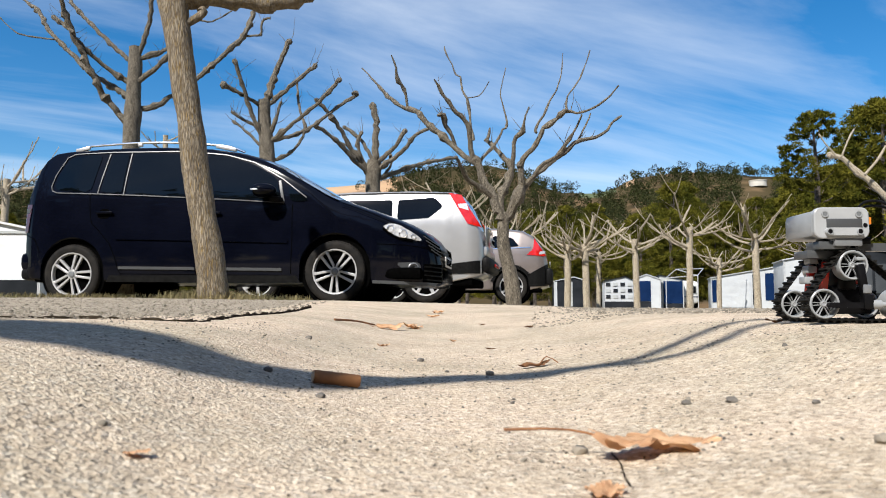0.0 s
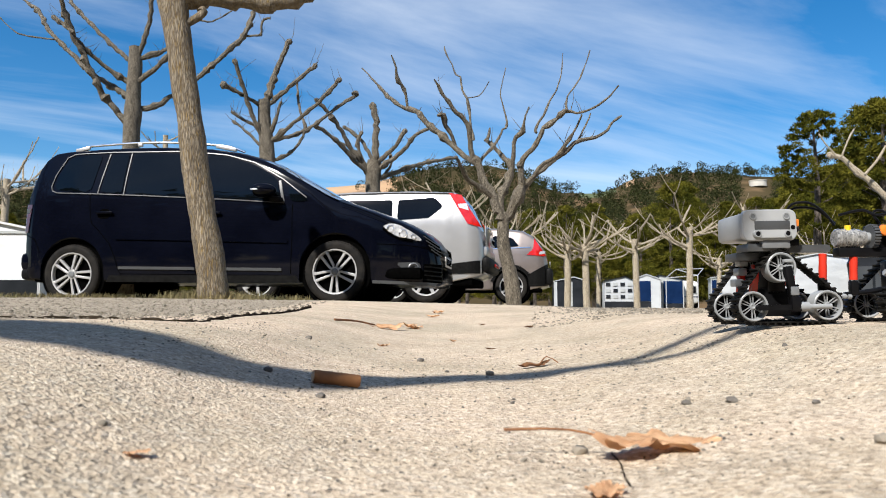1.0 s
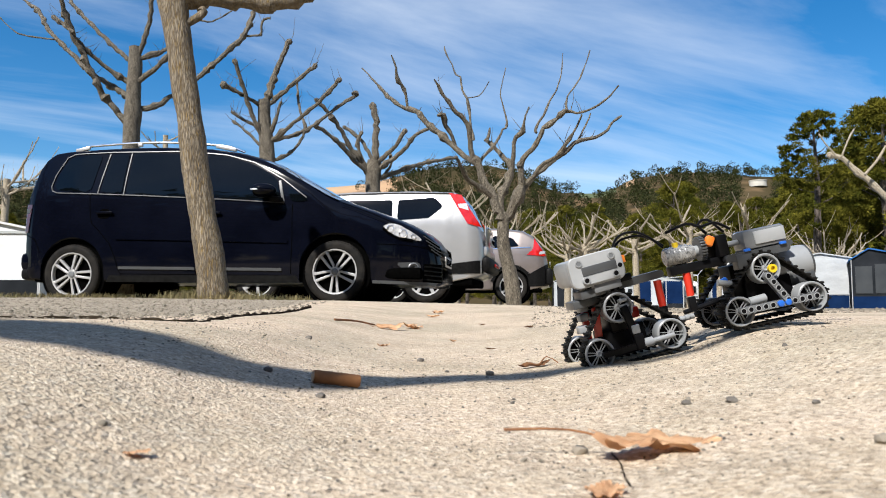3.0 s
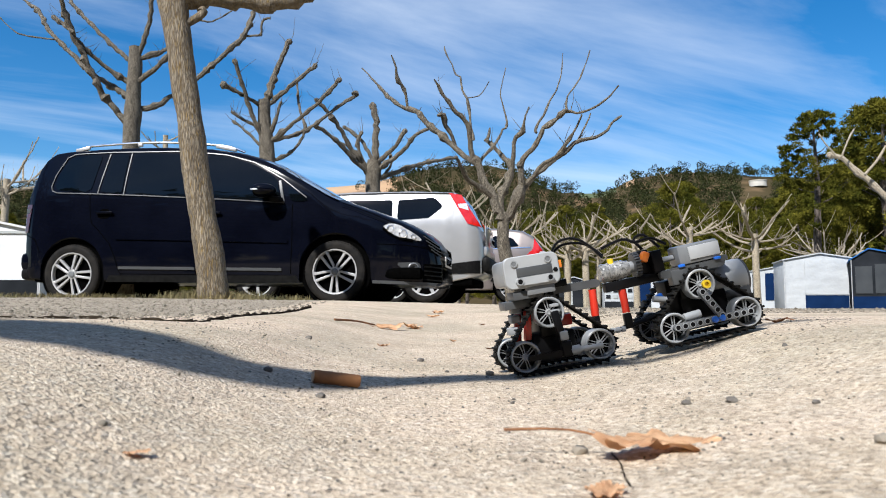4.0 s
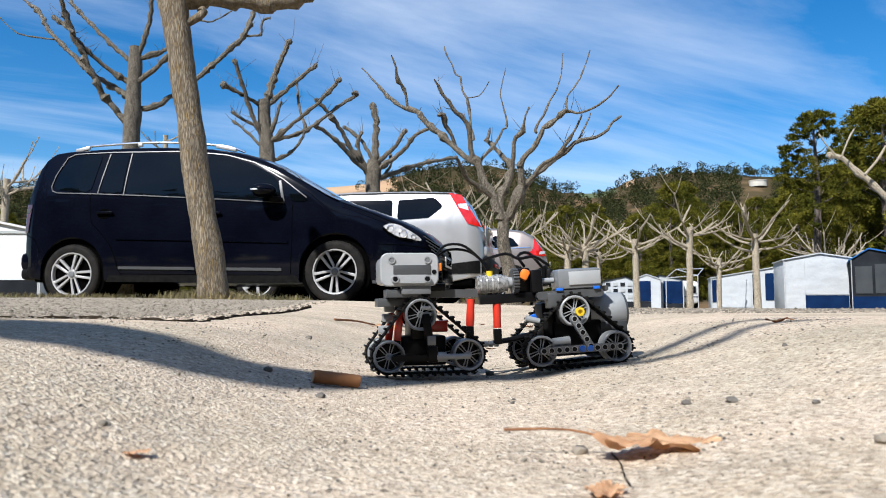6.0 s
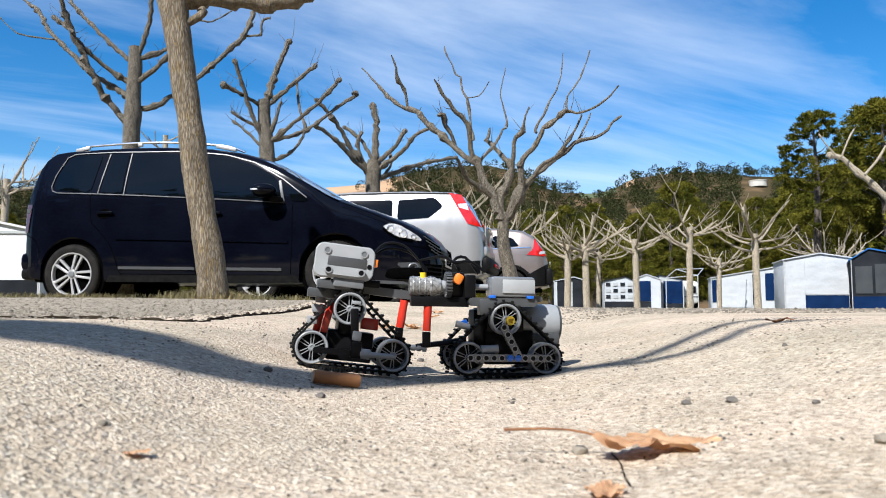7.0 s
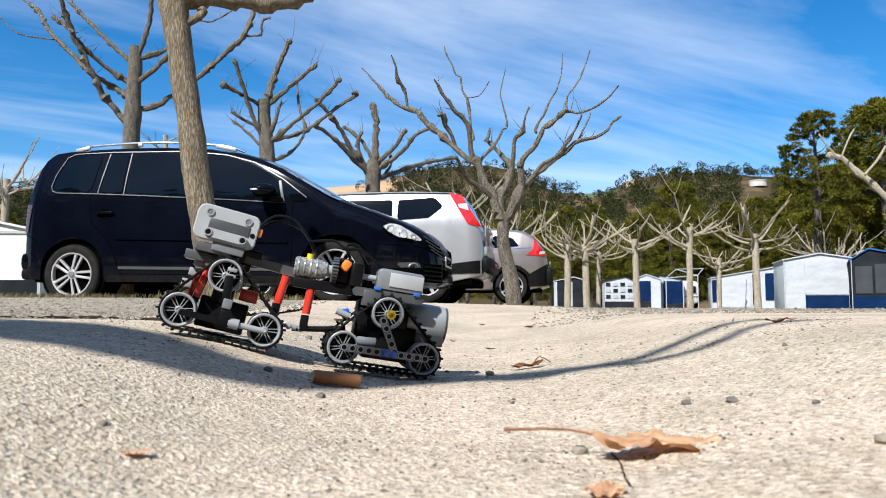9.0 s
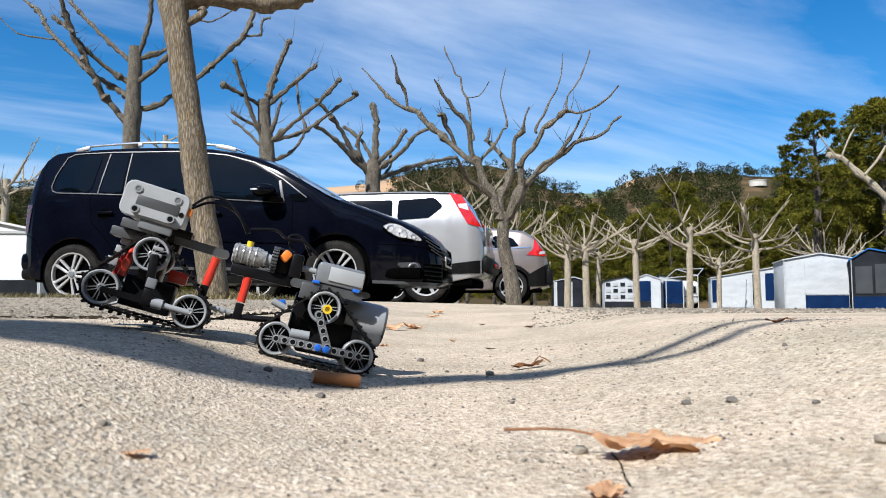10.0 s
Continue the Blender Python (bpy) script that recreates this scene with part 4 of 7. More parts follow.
    def strip(self, pts, width, lift=0.004, sides=(-1,), bm=None):
        """A narrow band along a line of (x, z) on the flank."""
        for (xa, za), (xb, zb) in zip(pts, pts[1:]):
            d = Vector((xb - xa, zb - za)).normalized() * width / 2
            q = ((xa + d.y, za - d.x), (xb + d.y, zb - d.x), (xb - d.y, zb + d.x), (xa - d.y, za + d.x))
            bm = self.panel(q, lift, sides, 5, bm)
        return bm

    def screen(self, xa, xb, frac, lift=0.006):
        """A screen across the car between two stations along the roof line."""
        bm = bmesh.new()
        g = []
        for j in range(9):
            x = xa + (xb - xa) * j / 8
            zt = self.zt(x)
            e = self.side(x, zt - 0.06)
            row = []
            for i in range(15):
                t = -1 + 2 * i / 14
                y = t * e * frac
                z = zt + 0.04 * (1 - t * t) - 0.016 * t ** 4 + lift
                row.append(bm.verts.new((x, y, z)))
            g.append(row)
        for j in range(8):
            for i in range(14):
                bm.faces.new((g[j][i], g[j][i + 1], g[j + 1][i + 1], g[j + 1][i]))
        bmesh.ops.recalc_face_normals(bm, faces=bm.faces)
        if sum(f.normal.z for f in bm.faces) < 0:
            bmesh.ops.reverse_faces(bm, faces=bm.faces)
        return bm


def tyre_mesh(r, w):
    k = r / 0.31
    bm = lathe([(0.222 * k, w * 0.40), (0.232 * k, w * 0.47), (0.262 * k, w * 0.5), (0.290 * k, w * 0.48), (0.306 * k, w * 0.40), (0.31 * k, w * 0.15), (0.308 * k, 0), (0.31 * k, -w * 0.15), (0.306 * k, -w * 0.40), (0.27 * k, -w * 0.5), (0.222 * k, -w * 0.4)], "y", seg=56, closed=True)
    for i in range(56):
        t = box(0.010 * k, w * 0.30, 0.008, (0, -w * 0.33, 0.3055 * k), 0.002, None, Matrix.Rotation(radians(16), 4, "X"))
        bmesh.ops.transform(t, matrix=Matrix.Rotation(2 * math.pi * i / 56, 4, "Y"), verts=t.verts)
        merge(bm, t)
    return mesh_of("tyre", bm, "tyre")


def rim_mesh(r, w, spokes, split):
    k = r / 0.31
    bm = spoked_face(spokes, 0.050 * k, 0.212 * k, 0.222 * k, (0.020 * k, 0.036 * k) if split else (0, 0), (0.010 * k, 0.0135 * k) if split else (0.017 * k, 0.021 * k), 0.030, split, 0.31)
    bmesh.ops.bevel(bm, geom=[e for e in bm.edges if e.calc_face_angle(0) > 1.2], offset=0.003, segments=1, affect="EDGES")
    bmesh.ops.translate(bm, verts=bm.verts, vec=(0, -w * 0.43, 0))
    lathe([(0.206 * k, w * 0.34), (0.212 * k, w * 0.45), (0.225 * k, w * 0.46), (0.224 * k, -w * 0.3), (0.206 * k, -w * 0.3)], "y", seg=48, bm=bm, closed=True)
    return mesh_of("rim", bm, "alloy")


def car_wheels(car, shp, width, spokes, split, track):
    ty, ri = tyre_mesh(shp.r, width), rim_mesh(shp.r, width, spokes, split)
    k = shp.r / 0.31
    # brake disc in near-black, so the shade behind the spokes is painted in
    disc = mesh_of("rim_shade_disc", lathe([(0.205 * k, -0.01), (0.205 * k, 0.0), (0.14 * k, 0.006), (0.05 * k, 0.012)], "y", seg=28), "seam")
    cap = mesh_of("hub_cap", lathe([(0.034 * k, 0), (0.033 * k, 0.006), (0.024 * k, 0.010), (0.010 * k, 0.011)], "y", seg=20), "mg")
    nut = mesh_of("wheel_nut", lathe([(0.010 * k, 0), (0.010 * k, 0.004), (0.006 * k, 0.001)], "y", seg=10), "seam")
    for x in (0.0, shp.base):
        for s in (-1, 1):
            w = part("wheel", ty, "tyre", car, "black tyre on an alloy rim", Matrix.Translation((x, s * (track - width / 2), shp.r)) @ Matrix.Rotation(0 if s < 0 else math.pi, 4, "Z") @ Matrix.Rotation(radians(20 + 31 * x), 4, "Y"))
            part("rim", ri, "alloy", w, "silver alloy rim")
            part("rim_shade_disc", disc, "seam", w)
            part("hub_cap", cap, "mg", w, "", Matrix.Translation((0, -width * 0.43, 0)))
            for i in range(5):
                a = 0.31 + math.pi / 5 + 2 * math.pi * i / 5
                part("wheel_nut", nut, "seam", w, "", Matrix.Translation((0.054 * k * math.cos(a), -width * 0.42, 0.054 * k * math.sin(a))))


def arch_liner(shp, car):
    x0, x1 = shp.top[0][0], shp.top[-1][0]
    part("underbody", box(x1 - x0 - 0.34, shp.hw(1.0) * 1.86, 0.12, ((x0 + x1) / 2, 0, 0.30), 0.03), "seam", car)
    for ax in (0.0, shp.base):
        bm = lathe([(shp.r + 0.05, -shp.hw(ax) + 0.06), (shp.r + 0.05, shp.hw(ax) - 0.06)], "y", (ax, 0, shp.r + 0.005), 32)
        part("arch_liner", bm, "seam", car)


def black_car():
    shp = CarShape(
        top=[(-0.645, 0.60), (-0.635, 0.90), (-0.615, 1.12), (-0.585, 1.27), (-0.53, 1.45), (-0.45, 1.62), (-0.36, 1.695), (-0.2, 1.715), (0.25, 1.728), (0.6, 1.732), (0.95, 1.724), (1.45, 1.688), (1.78, 1.634), (2.05, 1.552), (2.3, 1.434), (2.55, 1.285), (2.8, 1.138), (2.96, 1.062),
             (3.12, 1.008), (3.37, 0.918), (3.61, 0.822), (3.79, 0.728), (3.89, 0.64), (3.94, 0.53), (3.96, 0.42)],
        plan=[(-0.66, 0.72), (-0.61, 0.80), (-0.48, 0.865), (0.0, 0.895), (1.4, 0.90), (2.9, 0.895), (3.3, 0.875), (3.55, 0.82), (3.75, 0.73), (3.87, 0.62), (3.96, 0.46)],
        bottom=[(-0.66, 0.30), (-0.4, 0.26), (0.4, 0.24), (2.5, 0.22), (3.5, 0.19), (3.85, 0.18), (3.96, 0.22)], belt=1.12, roof_z=1.735, base=2.905, tyre_r=0.322, tumble=0.19, fender=0.13)
    a, b = Vector((-3.985, 7.93)), Vector((-1.085, 7.55))
    yaw = math.degrees(math.atan2(b.y - a.y, b.x - a.x))
    n = Vector((-(b - a).y, (b - a).x)).normalized()
    mid = a + n * 0.86
    m = Matrix.Translation((mid.x, mid.y, 0.107)) @ Matrix.Rotation(radians(yaw), 4, "Z") @ Matrix.Rotation(radians(-0.2), 4, "Y")
    car = thing("car", "black people carrier with silver roof rails, parked on gravel", "car", m, "parked cars")
    part("body", shp.shell(), "paint_black", car, "glossy black body")
    arch_liner(shp, car)
    car_wheels(car, shp, 0.215, 5, True, 0.890)
    for s in (-1, 1):
        # glass, its bright frame and the pillars between
        for name, outline in (("rear_quarter_window", ((-0.265, 1.275), (-0.245, 1.41), (-0.155, 1.60), (-0.08, 1.640), (0.237, 1.646), (0.178, 1.208), (-0.20, 1.230))), ("rear_door_window", ((0.350, 1.648), (0.548, 1.648), (0.540, 1.178), (0.290, 1.196))),
                              ("rear_door_window", ((0.604, 1.648), (1.37, 1.628), (1.40, 1.132), (0.590, 1.170))), ("front_door_window", ((1.46, 1.615), (1.672, 1.575), (1.937, 1.500), (2.139, 1.398), (2.270, 1.305), (2.318, 1.066), (1.988, 1.086), (1.48, 1.124))),
                              ("front_quarter_window", ((2.39, 1.255), (2.515, 1.157), (2.637, 1.055), (2.425, 1.055)))):
            part(name, shp.pane(outline, 0.007, (s,), 1 if "door" in name else 2), "tint_glass", car, "dark tinted glass")
        part("window_trim", shp.strip([(2.60, 1.094), (2.34, 1.296), (2.0, 1.498), (1.67, 1.595), (1.21, 1.652), (0.345, 1.669), (-0.10, 1.660), (-0.182, 1.621), (-0.277, 1.423), (-0.306, 1.285), (-0.285, 1.238), (-0.227, 1.213), (0.25, 1.188), (0.78, 1.157), (1.30, 1.122), (1.74, 1.092), (2.36, 1.044)], 0.010, 0.010, (s,)), "trim", car, "thin satin silver window trim")
        part("pillar_strip", shp.strip([(0.262, 1.194), (0.325, 1.650)], 0.010, 0.010, (s,)), "trim", car, "grey window divider")
        part("pillar_strip", shp.strip([(0.565, 1.176), (0.577, 1.650)], 0.010, 0.010, (s,)), "trim", car, "grey window divider")
        # grey strip that paints an interior reflection onto the pillar
        part("pillar_strip", shp.strip([(2.300, 1.285), (2.352, 1.056)], 0.026, 0.010, (s,)), "dg", car, "strip painting a pale reflection on the pillar")
        for pts in ([(0.172, 1.185), (0.20, 0.95), (0.225, 0.864), (0.31, 0.782), (0.432, 0.647), (0.501, 0.494), (0.534, 0.374), (0.579, 0.30)], [(1.42, 1.10), (1.42, 0.8), (1.41, 0.30)], [(2.45, 1.025), (2.455, 0.67), (2.44, 0.30)], [(2.98, 1.03), (3.3, 0.91), (3.55, 0.80)], [(3.34, 0.60), (3.62, 0.59), (3.9, 0.56)], [(0.56, 0.320), (1.4, 0.305), (2.4, 0.285)],
                    [(-0.585, 0.76), (-0.45, 0.70), (-0.385, 0.56)]):
            part("panel_gap", shp.strip(pts, 0.008, 0.0015, (s,)), "seam", car)
        part("side_moulding", shp.strip([(0.507, 0.705), (1.40, 0.676)], 0.034, 0.014, (s,)), "paint_black", car)
        part("side_moulding", shp.strip([(1.44, 0.675), (2.41, 0.638)], 0.034, 0.014, (s,)), "paint_black", car)
        part("sill_trim", shp.strip([(0.545, 0.385), (1.40, 0.368)], 0.030, 0.012, (s,)), "dg", car, "dull silver sill strip")
        part("sill_trim", shp.strip([(1.44, 0.367), (2.345, 0.348)], 0.030, 0.012, (s,)), "dg", car, "dull silver sill strip")
        part("sill", shp.panel(((0.40, 0.235), (2.54, 0.215), (2.50, 0.285), (0.44, 0.305)), 0.004, (s,)), "black_plastic", car)
        tl = part("tail_lamp", shp.panel(((-0.632, 0.785), (-0.560, 0.785), (-0.520, 1.09), (-0.614, 1.10)), 0.010, (s,)), "lamp_dark", car, "dark red tail lamp")
        part("lamp_band", shp.panel(((-0.618, 1.00), (-0.545, 1.00), (-0.538, 1.045), (-0.614, 1.045)), 0.014, (s,)), "trim", tl)
        for x, z in ((0.345, 0.965), (1.56, 0.935)):
            hd = part("door_handle", box(0.19, 0.026, 0.026, (x + 0.03, s * (shp.side(x, z) + 0.026), z + 0.012), 0.009), "paint_black", car)
            # flat dark pane painted for the shade in the handle cup
            part("handle_cup_shade", shp.pane(((x - 0.07, z - 0.05), (x + 0.09, z - 0.05), (x + 0.08, z + 0.055), (x - 0.05, z + 0.055)), 0.003, (s,), 2), "seam", hd)
    part("windscreen", shp.screen(2.10, 2.93, 0.94), "shield_glass", car, "sloping blue-tinted windscreen")
    part("tailgate_window", shp.screen(-0.56, -0.42, 0.86), "tint_glass", car)
    # deep rear bumper with a plastic skirt
    part("rear_bumper", box(0.26, 1.66, 0.215, (-0.535, 0, 0.470), 0.07), "paint_black", car, "black rear bumper")
    part("bumper_skirt", box(0.25, 1.64, 0.14, (-0.530, 0, 0.335), 0.05), "black_plastic", car)
    # mirrors
    for s in (-1, 1):
        bm = bmesh.new()
        bmesh.ops.create_uvsphere(bm, u_segments=20, v_segments=12, radius=1)
        for v in bm.verts:
            f = 1 - 0.22 * v.co.x
            v.co = Vector((math.copysign(abs(v.co.x) ** 0.8, v.co.x) * 0.120, v.co.y * 0.125 * f, math.copysign(abs(v.co.z) ** 0.8, v.co.z) * 0.072 * f))
        bmesh.ops.transform(bm, matrix=Matrix.Translation((2.20, s * 1.02, 1.155)), verts=bm.verts)
        mi = part("wing_mirror", bm, "paint_black", car, "black wing mirror")
        part("mirror_stalk", box(0.12, 0.16, 0.05, (2.29, s * 0.91, 1.075), 0.016), "black_plastic", mi)
        part("indicator", box(0.075, 0.02, 0.016, (2.135, s * 1.142, 1.150), 0.005), "lamp_glass", mi)
    # roof rails
    for s in (-1, 1):
        pts = [(-0.14, 1.715), (-0.03, 1.752), (0.18, 1.768), (0.62, 1.780), (1.0, 1.772), (1.5, 1.728), (1.68, 1.700), (1.83, 1.640)]
        bm = tube(*smooth_line([(x, s * 0.655, z) for x, z in pts], [0.013] * len(pts), 0.06), 8)
        rl = part("roof_rail", bm, "chrome", car, "silver roof rail")
        for x, ln, z in ((-0.06, 0.17, 1.728), (0.62, 0.06, 1.758), (1.62, 0.24, 1.692)):
            part("rail_foot", box(ln, 0.036, 0.044, (x, s * 0.655, z), 0.014, None, Matrix.Rotation(radians(-10 if x < 0 else (13 if x > 1 else 0)), 4, "Y")), "alloy", rl)
    # lamps, grille and bumper at the front
    for s in (-1, 1):
        hl = part("headlight", shp.pane(((3.392, 0.775), (3.459, 0.812), (3.544, 0.810), (3.653, 0.746), (3.724, 0.705), (3.800, 0.636), (3.68, 0.642), (3.544, 0.664), (3.448, 0.722)), 0.010, (s,), 1), "lamp_glass", car, "clear glass headlight")
        for x, z, r in ((3.475, 0.757, 0.038), (3.60, 0.706, 0.044), (3.70, 0.680, 0.026)):
            at = (x, s * (shp.side(x, z) + 0.004), z)
            bowl = lathe([(r, 0), (r, 0.012), (r * 0.86, 0.016), (r * 0.7, 0.004), (r * 0.3, 0.001)], "y", (0, 0, 0), 20)
            part("reflector", bowl, "chrome", hl, "", Matrix.Translation(at) @ Matrix.Rotation(radians(20) if s < 0 else math.pi - radians(20), 4, "Z"))
        part("lamp_shade", shp.strip([(3.405, 0.768), (3.47, 0.708), (3.56, 0.662), (3.70, 0.642)], 0.020, 0.013, (s,)), "seam", hl)
        fogs = part("fog_surround", shp.pane(((3.52, 0.41), (3.75, 0.42), (3.775, 0.36), (3.735, 0.298), (3.655, 0.298)), 0.006, (s,), 1), "dg", car, "grey fog lamp surround")
        part("fog_lamp", lathe([(0.056, 0), (0.056, 0.018), (0.046, 0.026), (0.042, 0.006), (0.02, 0.004)], "y", (0, 0, 0), 24), "mg", fogs, "round fog lamp", Matrix.Translation((3.695, s * (shp.side(3.695, 0.36) + 0.002), 0.355)) @ Matrix.Rotation(radians(24) if s < 0 else math.pi - radians(24), 4, "Z"))
        part("grille_surround", shp.panel(((3.86, 0.53), (3.955, 0.50), (3.94, 0.60), (3.79, 0.715)), 0.008, (s,)), "seam", car)
        for k in range(4):
            part("grille_slat", shp.strip([(3.80 + 0.022 * k, 0.690 - 0.045 * k), (3.935 + 0.006 * k, 0.600 - 0.036 * k)], 0.010, 0.016, (s,)), "dg", car)
        part("air_intake", shp.panel(((3.79, 0.215), (3.955, 0.205), (3.955, 0.40), (3.80, 0.40)), 0.006, (s,)), "seam", car)
        for k in range(4):
            part("intake_slat", shp.strip([(3.80, 0.375 - 0.045 * k), (3.955, 0.365 - 0.045 * k)], 0.014, 0.012, (s,)), "black_plastic", car)
        part("bumper_lip", shp.panel(((3.30, 0.200), (3.90, 0.175), (3.92, 0.205), (3.30, 0.232)), 0.020, (s,)), "dg", car)
    for k in range(4):
        part("grille_slat", box(0.03, 0.78 - 0.05 * k, 0.018, (3.945 - 0.028 * k, 0, 0.52 + 0.045 * k), 0.004), "chrome" if k == 3 else "black_plastic", car)
    part("lower_grille", box(0.03, 0.90, 0.14, (3.945, 0, 0.30), 0.01), "seam", car)
    pl = part("number_plate", box(0.012, 0.52, 0.11, (3.985, -0.12, 0.44), 0.003), "plate", car, "white number plate")
    for k in range(6):
        part("plate_mark", box(0.003, 0.042, 0.07, (3.9925, -0.30 + 0.072 * k, 0.44), 0.0), "seam", pl)
    return car


def rear_car(name, label, shp, m, paint, lamp, windows, spokes, dark_low, extra):
    car = thing(name, label, "car", m, "parked cars")
    part("body", shp.shell(), paint, car)
    arch_liner(shp, car)
    car_wheels(car, shp, 0.215, spokes, False, shp.hw(0) - 0.01)
    for nm, quad in windows:
        for side in (-1, 1):
            part(nm, shp.pane(quad, 0.007, (side,), 1), "tint_glass", car, "dark tinted glass")
    part("tail_lamp", shp.panel(lamp, 0.012, (-1,), 10), "lamp_red", car, "tall red tail lamp")
    part("tail_lamp", shp.panel(lamp, 0.012, (1,), 10), "lamp_red", car, "tall red tail lamp")
    for side in (-1, 1):
        part("lower_cladding", shp.panel(dark_low, 0.012, (side,)), "black_plastic", car, "dark lower panel with plastic bumper cladding")
    extra(car, shp)
    return car


def mirrored(pts):
    return [(-x, z) for x, z in reversed(pts)]


def white_car():
    """Stands with its tail to the right, so car x runs towards -x in the world; the near flank is its left one (+y)."""
    shp = CarShape(
        top=[(-0.86, 0.72), (-0.84, 0.95), (-0.76, 1.16), (-0.62, 1.45), (-0.50, 1.60), (-0.38, 1.66), (0.2, 1.69), (1.2, 1.70), (1.8, 1.66), (2.1, 1.5), (2.6, 1.2), (2.9, 1.08), (3.5, 0.98), (3.7, 0.8), (3.75, 0.5)],
        plan=[(-0.86, 0.66), (-0.80, 0.80), (-0.66, 0.87), (-0.3, 0.89), (3.0, 0.89), (3.5, 0.8), (3.75, 0.55)],
        bottom=[(-0.86, 0.42), (-0.7, 0.36), (-0.4, 0.30), (3.0, 0.28), (3.75, 0.3)], belt=1.18, roof_z=1.70, base=2.63, tyre_r=0.35, tumble=0.17)
    m = Matrix.Translation((-0.12, 11.75, 0.150)) @ Matrix.Rotation(radians(180 - 9), 4, "Z")
    low = ((-0.84, 0.42), (-0.38, 0.42), (-0.34, 0.56), (-0.85, 0.62))

    def extra(car, s):
        part("rear_window", s.screen(-0.80, -0.56, 0.86), "tint_glass", car, "dark rear window")
        part("rear_bumper", box(0.16, 1.50, 0.24, (-0.88, 0, 0.56), 0.07), "black_plastic", car, "dark plastic rear bumper")
        part("rear_bumper", box(0.10, 1.36, 0.16, (-0.85, 0, 0.76), 0.045), "paint_white", car)
        pl = part("number_plate", box(0.012, 0.5, 0.11, (-0.925, 0.1, 0.93), 0.003), "plate", car, "white number plate")
        for k in range(6):
            part("plate_mark", box(0.003, 0.042, 0.07, (-0.933, -0.09 + 0.072 * k, 0.93), 0.0), "seam", pl)
        part("tailgate_panel", box(0.02, 1.20, 0.34, (-0.86, 0, 0.98), 0.009), "paint_white", car)
        part("tailgate_handle", box(0.03, 0.8, 0.05, (-0.875, 0, 1.12), 0.01), "chrome", car)
        for side in (-1, 1):
            part("roof_seam", s.strip([(-0.4, 1.63), (0.6, 1.655), (1.7, 1.64)], 0.02, 0.012, (side,)), "black_plastic", car)
        for y in (-0.3, 0.0, 0.3):
            part("lamp_cluster", box(0.03, 0.10, 0.05, (-0.985, y, 0.56), 0.008), "lamp_red", car)
        for side in (-1, 1):
            part("lamp_inset", s.panel(((-0.64, 1.36), (-0.50, 1.40), (-0.47, 1.46), (-0.60, 1.47)), 0.018, (side,)), "lamp_glass", car, "clear inset of the tail lamp")

    rear_car("car", "silver-white off-roader with tall red tail lamps", shp, m, "paint_white",
             ((-0.83, 1.10), (-0.62, 1.16), (-0.33, 1.64), (-0.52, 1.60)),
             [("cargo_window", ((-0.02, 1.24), (0.44, 1.23), (0.44, 1.56), (-0.12, 1.57), (-0.26, 1.43))), ("rear_door_window", ((0.52, 1.25), (1.24, 1.24), (1.24, 1.55), (0.52, 1.55))), ("front_door_window", ((1.34, 1.24), (2.2, 1.22), (1.9, 1.53), (1.34, 1.55)))],
             6, low, extra)


